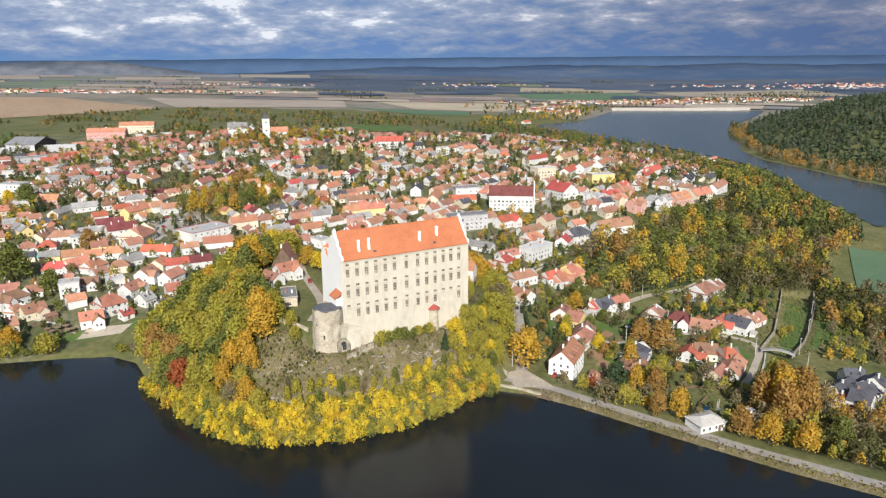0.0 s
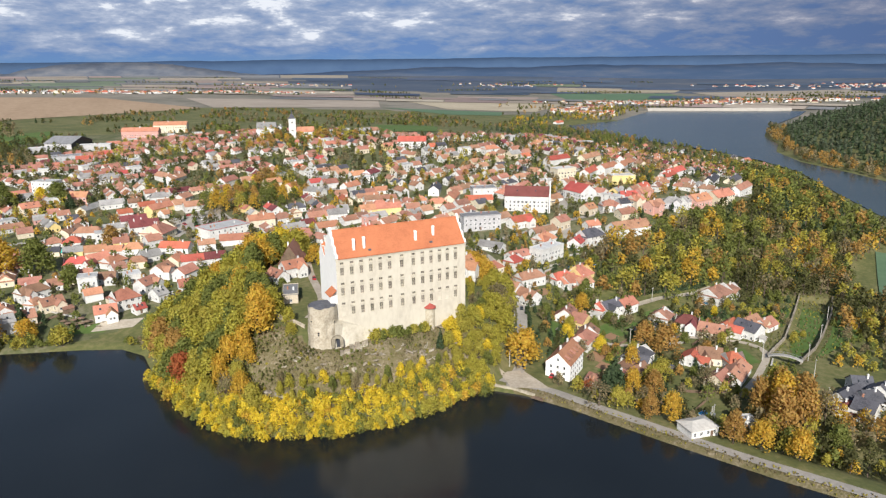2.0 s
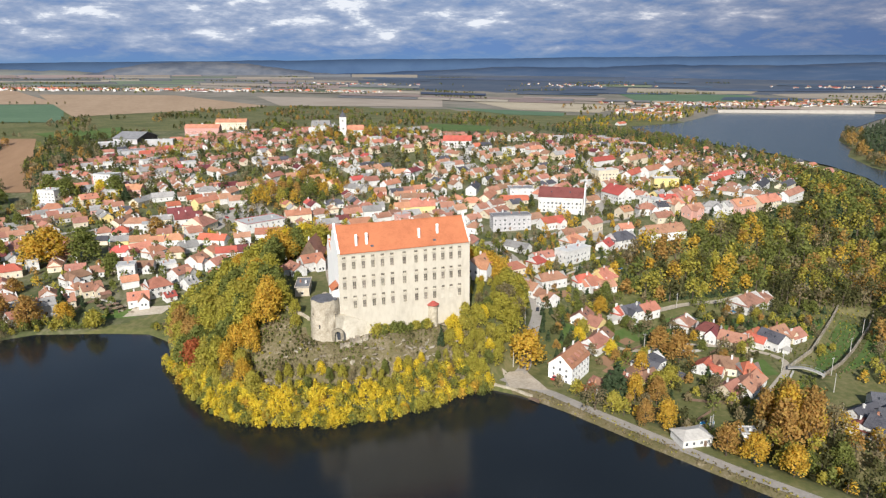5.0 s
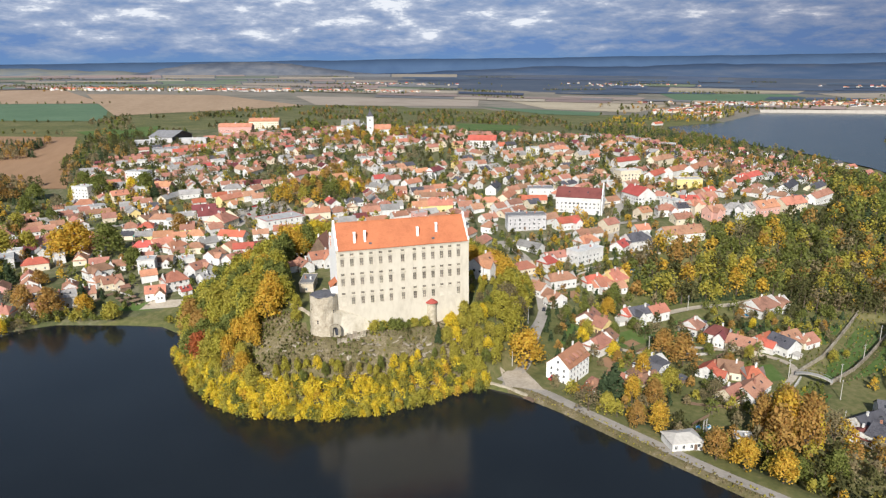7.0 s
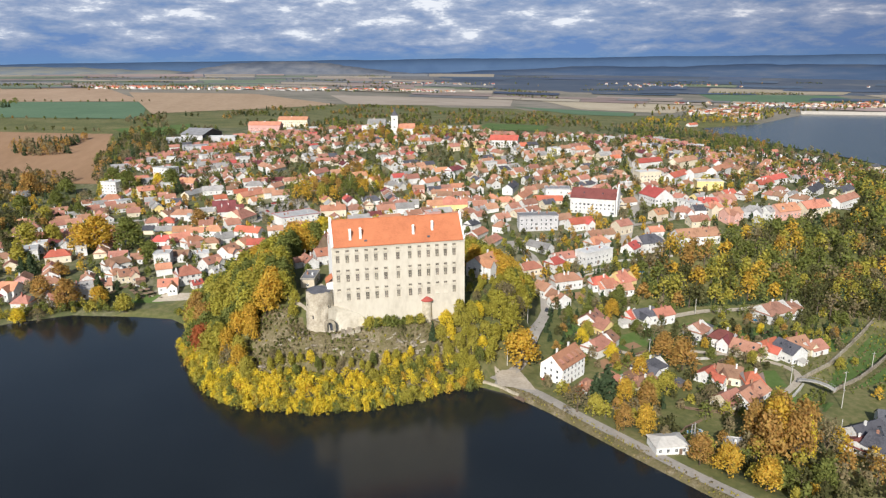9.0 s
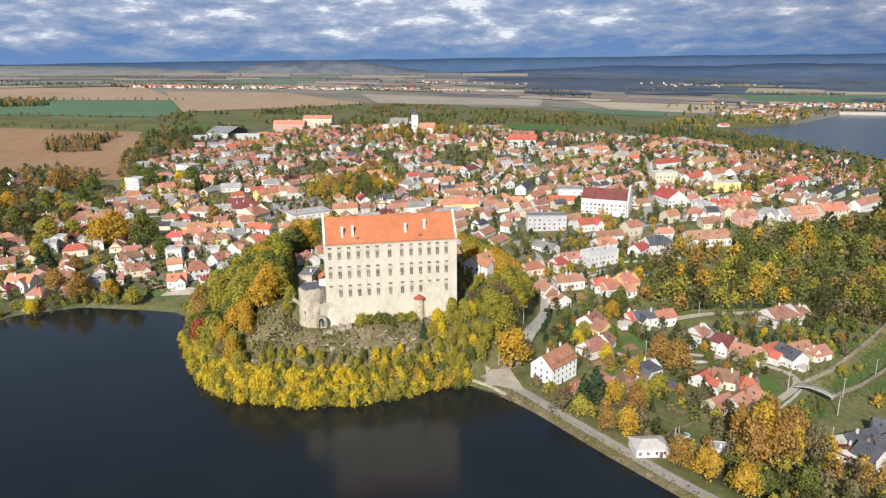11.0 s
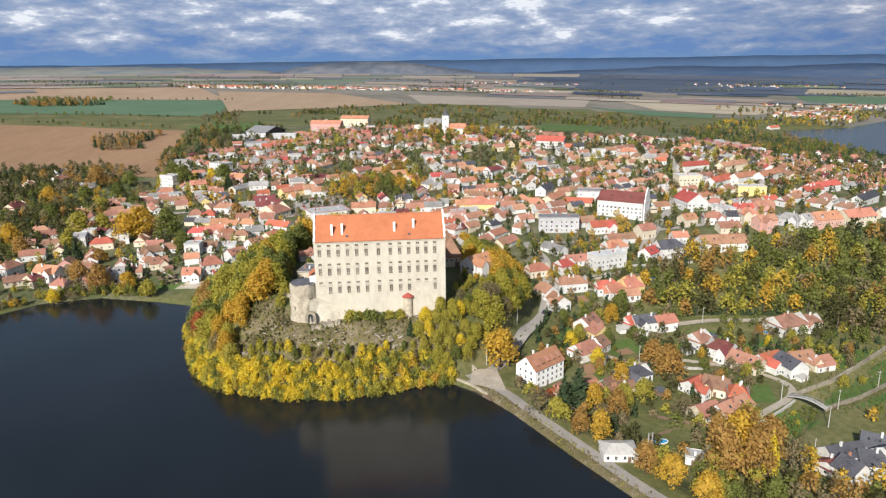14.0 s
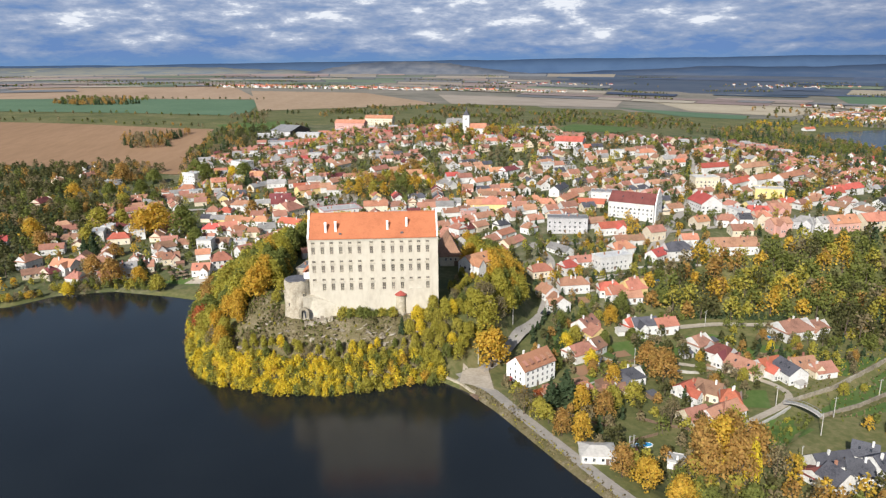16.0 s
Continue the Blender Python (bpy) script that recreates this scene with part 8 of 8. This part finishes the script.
for i in range(18):
    x = -17 + 2 * i
    slab(bm, [(x - .06, -4.15, 2.66), (x + .06, -4.15, 2.66), (x + .06, 0, 4.55), (x - .06, 0, 4.55)], 0.08)
part("glazing_bars", bm, M["dark_paint"], glasshouse)

# garden sheds, terrace walls, fences, a garden pond, parasols on the pond terrace
def make_shed(x, y, turn, L, D, h, wall, roof, words):
    shed = thing("shed", pose(x, y, level(x, y), 0, 0, turn), words, "shed", "garden sheds")
    bm = bmesh.new()
    hull(bm, [(-L / 2, -D / 2, -1), (L / 2, -D / 2, -1), (L / 2, D / 2, -1), (-L / 2, D / 2, -1), (-L / 2, -D / 2, h - 0.7), (L / 2, -D / 2, h - 0.7), (L / 2, D / 2, h), (-L / 2, D / 2, h)], [(0, 1, 5, 4), (1, 2, 6, 5), (2, 3, 7, 6), (3, 0, 4, 7), (4, 5, 6, 7)])
    part("wall", bm, wall, shed)
    bm = bmesh.new()
    slab(bm, [(-L / 2 - .3, -D / 2 - .35, h - 0.62), (L / 2 + .3, -D / 2 - .35, h - 0.62), (L / 2 + .3, D / 2 + .3, h + 0.2), (-L / 2 - .3, D / 2 + .3, h + 0.2)], 0.12)
    part("roof", bm, roof, shed)
    part("door", DOOR, None, shed, "", pose(L * 0.15, -D / 2 - 0.03, 0))


for x, y, t, L, D, h, wl, rf, words in (
        (89.5, -31, 20, 6.0, 5.5, 3.6, M["timber"], ROOFS["o"][1], "timber garden shed with an orange roof"), (101, -25, 22, 10.0, 4.5, 3.0, M["timber"], ROOFS["b"][1], "long timber shed with a brown roof"),
        (149, 6.5, 18, 5.5, 4.2, 3.0, WALLS["g"][1], M["lead"], "grey garden shed with a dark sheet roof"), (124, 28, 10, 6.5, 4.0, 3.0, WALLS["w"][1], M["concrete"], "white lean-to with a pale sheet roof"),
        (154, 79.5, 15, 6.0, 4.0, 3.0, M["timber"], ROOFS["b"][1], "timber shed on the garden terrace"), (100.5, -5, -30, 6.0, 4.0, 3.0, WALLS["w"][1], M["lead"], "white garage with a grey sheet roof"),
        (94.5, -79, 10, 4.5, 3.6, 3.2, M["red_paint"], ROOFS["b"][1], "red-painted hut with a brown roof"), (74.5, -33, 38, 6.0, 4.5, 3.8, WALLS["w"][1], ROOFS["r"][1], "white annex with a faded red roof beside the mill"),
        (187, -27.5, 25, 5.0, 2.6, 2.4, WALLS["w"][1], M["concrete"], "low white lean-to beside the spillway wall"), (118, -34, 25, 4.0, 3.2, 2.6, M["timber"], M["lead"], "small timber shed in a garden"), (131, 56, 8, 4.2, 3.4, 2.7, M["timber"], ROOFS["r"][1], "small timber shed in a garden"), (168, 20, 30, 4.5, 3.5, 2.8, M["timber"], M["lead"], "small timber shed in a garden"),
        (-134, 146, 20, 5.0, 4.0, 2.9, M["timber"], ROOFS["b"][1], "timber shed in a lakeside garden"), (-160, 150, -10, 5.5, 4.0, 2.8, M["timber"], M["lead"], "timber shed in a lakeside garden"), (-113, 150, 30, 4.6, 3.6, 2.8, WALLS["c"][1], ROOFS["r"][1], "cream shed in a lakeside garden")):
    make_shed(x, y, t, L, D, h, wl, rf, words)
for line, hgt in (([(154, 97), (172, 99), (195, 102)], 1.2), ([(98, 33), (104, 29), (110, 24.5)], 1.0), ([(82.5, -30), (92, -24.5), (102, -19)], 0.7), ([(137, -10), (144, -11.5), (150, -11.5)], 1.3), ([(104, 66), (116, 69), (126, 70)], 1.1), ([(112, 80), (128, 85), (144, 88)], 1.2), ([(120, 108), (140, 112), (158, 112)], 1.2)):
    wall_line("garden_wall", line, hgt, 0.4, M["concrete"], "pale terrace wall below the gardens")
wall_line("garden_wall", [(-142, 148), (-135, 141), (-129, 135.5)], 0.8, 0.4, M["concrete"], "pale garden wall above the pond")


def make_fence(line, words):
    fence = thing("fence", pose(*line[0], 0), words, "fence", "garden fences")
    ox, oy = line[0]
    for (ax, ay), (bx, by) in zip(line, line[1:]):
        n = max(1, round(math.hypot(bx - ax, by - ay) / 2.6))
        t = math.degrees(math.atan2(by - ay, bx - ax))
        for i in range(n):
            x0, y0, x1, y1 = ax + (bx - ax) * i / n, ay + (by - ay) * i / n, ax + (bx - ax) * (i + 1) / n, ay + (by - ay) * (i + 1) / n
            z0, z1 = level(x0, y0), level(x1, y1)
            run = math.hypot(x1 - x0, y1 - y0)
            m = pose(x0 - ox, y0 - oy, z0, 0, -math.degrees(math.atan2(z1 - z0, run)), t)
            part("post", FENCE_POST, None, fence, "", m)
            part("panel", FENCE_PANEL, None, fence, "", m @ Matrix.Diagonal((run / 2.6, 1, 1, 1)))


bm = bmesh.new()
box(bm, -0.07, 0.07, -0.07, 0.07, -0.6, 1.45)
FENCE_POST = mesh_from("post", bm, M["timber"])
bm = bmesh.new()
for i in range(11):
    box(bm, 0.1 + i * 0.225, 0.27 + i * 0.225, -0.02, 0.02, 0.08, 1.3 + 0.04 * (i % 2))
box(bm, 0.07, 2.53, 0.022, 0.06, 0.35, 0.45)
box(bm, 0.07, 2.53, 0.022, 0.06, 1.0, 1.1)
FENCE_PANEL = mesh_from("panel", bm, M["timber"])
for line in ([(84, -6), (92, -2), (100, 1)], [(112, -4), (128, 3), (138, 4)], [(150, -16), (160, -12), (168, -4)], [(70, -46), (80, -52), (92, -58)], [(126, -62), (116, -58), (106, -52)], [(186, 6), (198, 12), (210, 14)], [(-150, 134), (-143, 140), (-134, 143)], [(-168, 146), (-158, 141), (-150, 143)], [(92, -74), (100, -68), (110, -64)]):
    make_fence(line, "weathered board fence round a garden")
tarn = thing("garden_pond", pose(134.5, 12, level(134.5, 12)), "small dark garden pond with an earthen rim", "pond")
bm = bmesh.new()
lathe(bm, [(0.97, 0.02), (1.0, 0.4), (1.18, 0.45), (1.35, -0.6)], 28)
for v in bm.verts:
    v.co.x *= 5.2
    v.co.y *= 3.0
part("rim", bm, M["grass"], tarn)
bm = bmesh.new()
lathe(bm, [(0.0, 0.22), (0.985, 0.22)], 28)
for v in bm.verts:
    v.co.x *= 5.2
    v.co.y *= 3.0
part("water", bm, M["pond"], tarn)
bm = bmesh.new()
lathe(bm, [(0.05, 0), (0.05, 2.5)], 6)
PARASOL_POLE = mesh_from("pole", bm, M["timber"])
bm = bmesh.new()
lathe(bm, [(1.75, 2.02), (1.72, 2.12), (0.9, 2.5), (0.04, 2.72)], 8)
PARASOL_TOP = mesh_from("canopy", bm, M["timber"])
bm = bmesh.new()
box(bm, -0.75, 0.75, -0.4, 0.4, 0.70, 0.76)
TABLE_TOP = mesh_from("tabletop", bm, M["timber"])
bm = bmesh.new()
box(bm, -0.06, 0.06, -0.35, 0.35, 0, 0.70)
TABLE_LEG = mesh_from("leg", bm, M["timber"])
for x, y in ((-134, 129), (-131.3, 131.4), (-127.8, 131.6), (-131, 125.6), (-127.6, 126.4), (-125, 127.4), (-136, 132)):
    shade = thing("parasol", pose(x, y, level(x, y) + 0.1), "brown garden parasol on the pond terrace", "parasol", "terrace parasols")
    part("pole", PARASOL_POLE, None, shade)
    part("canopy", PARASOL_TOP, None, shade)
    seat = thing("table", pose(x + 1.6, y - 1.2, level(x + 1.6, y - 1.2) + 0.1, 0, 0, x * 17 % 90), "brown wooden table on the pond terrace", "table", "terrace tables")
    part("tabletop", TABLE_TOP, None, seat)
    for u in (-0.6, 0.6):
        part("leg", TABLE_LEG, None, seat, "", pose(u, 0, 0))

# pale rocks on the slope and rubble in the yard
rock_rng = random.Random(77)
ROCKS = []
for k in range(4):
    bm = bmesh.new()
    bmesh.ops.create_icosphere(bm, subdivisions=2, radius=1.0)
    for v in bm.verts:
        d = 0.45 * noise.fractal(v.co * 1.3 + Vector((k * 9.0, 0, 0)), 1.0, 2.0, 4)
        v.co *= 1 + d
        v.co.x *= 1.5
        v.co.z *= 0.42
    ROCKS.append(mesh_from("rock", bm, M["stone"]))


def rock(x, y, s, label, group):
    ob = new("rock", rock_rng.choice(ROCKS))
    ob.matrix_basis = pose(x, y, level(x, y) - s * 0.12, rock_rng.uniform(-25, 25), rock_rng.uniform(-25, 25), rock_rng.uniform(0, 360)) @ Matrix.Diagonal((s * rock_rng.uniform(0.9, 2.0), s * rock_rng.uniform(0.8, 1.2), s * rock_rng.uniform(0.6, 1.1), 1))
    tagged(ob, label, "rock", group)


for x0, y0, n, spread_ in ((-12, -9, 12, 5.0), (-2, -11, 10, 5.0), (6, -12, 8, 4.0), (-40, -11, 7, 5.0), (17, -6, 6, 2.5), (22, -10, 5, 2.5), (30, -9, 5, 2.0), (-48, -3, 6, 4), (-24, -12, 9, 6)):
    for _ in range(n):
        rock(x0 + rock_rng.gauss(0, 1) * spread_, y0 + rock_rng.gauss(0, 1) * 1.6, rock_rng.uniform(0.3, 0.95), "pale weathered rock outcrop on the slope", "rock outcrops")
for x, y, s_ in ((18.5, -5.5, 1.9), (21, -8, 1.4), (33.5, -7, 1.8), (36, -9, 1.3), (-60, -6, 1.6), (-57, -10, 1.3), (3, -10.5, 1.2), (8, -12, 1.3), (-3, -9.5, 1.1)):
    rock(x, y, s_, "broad pale rock ledge on the castle slope", "rock outcrops")
for x, y in ((-128, 131), (-123, 132), (-118, 128), (-113, 129), (-110, 131), (-131, 127), (-120, 124), (-116, 132), (-125, 127)):
    rock(x, y, rock_rng.uniform(0.7, 1.3), "pale heap of rubble in the bare yard", "rubble heaps")
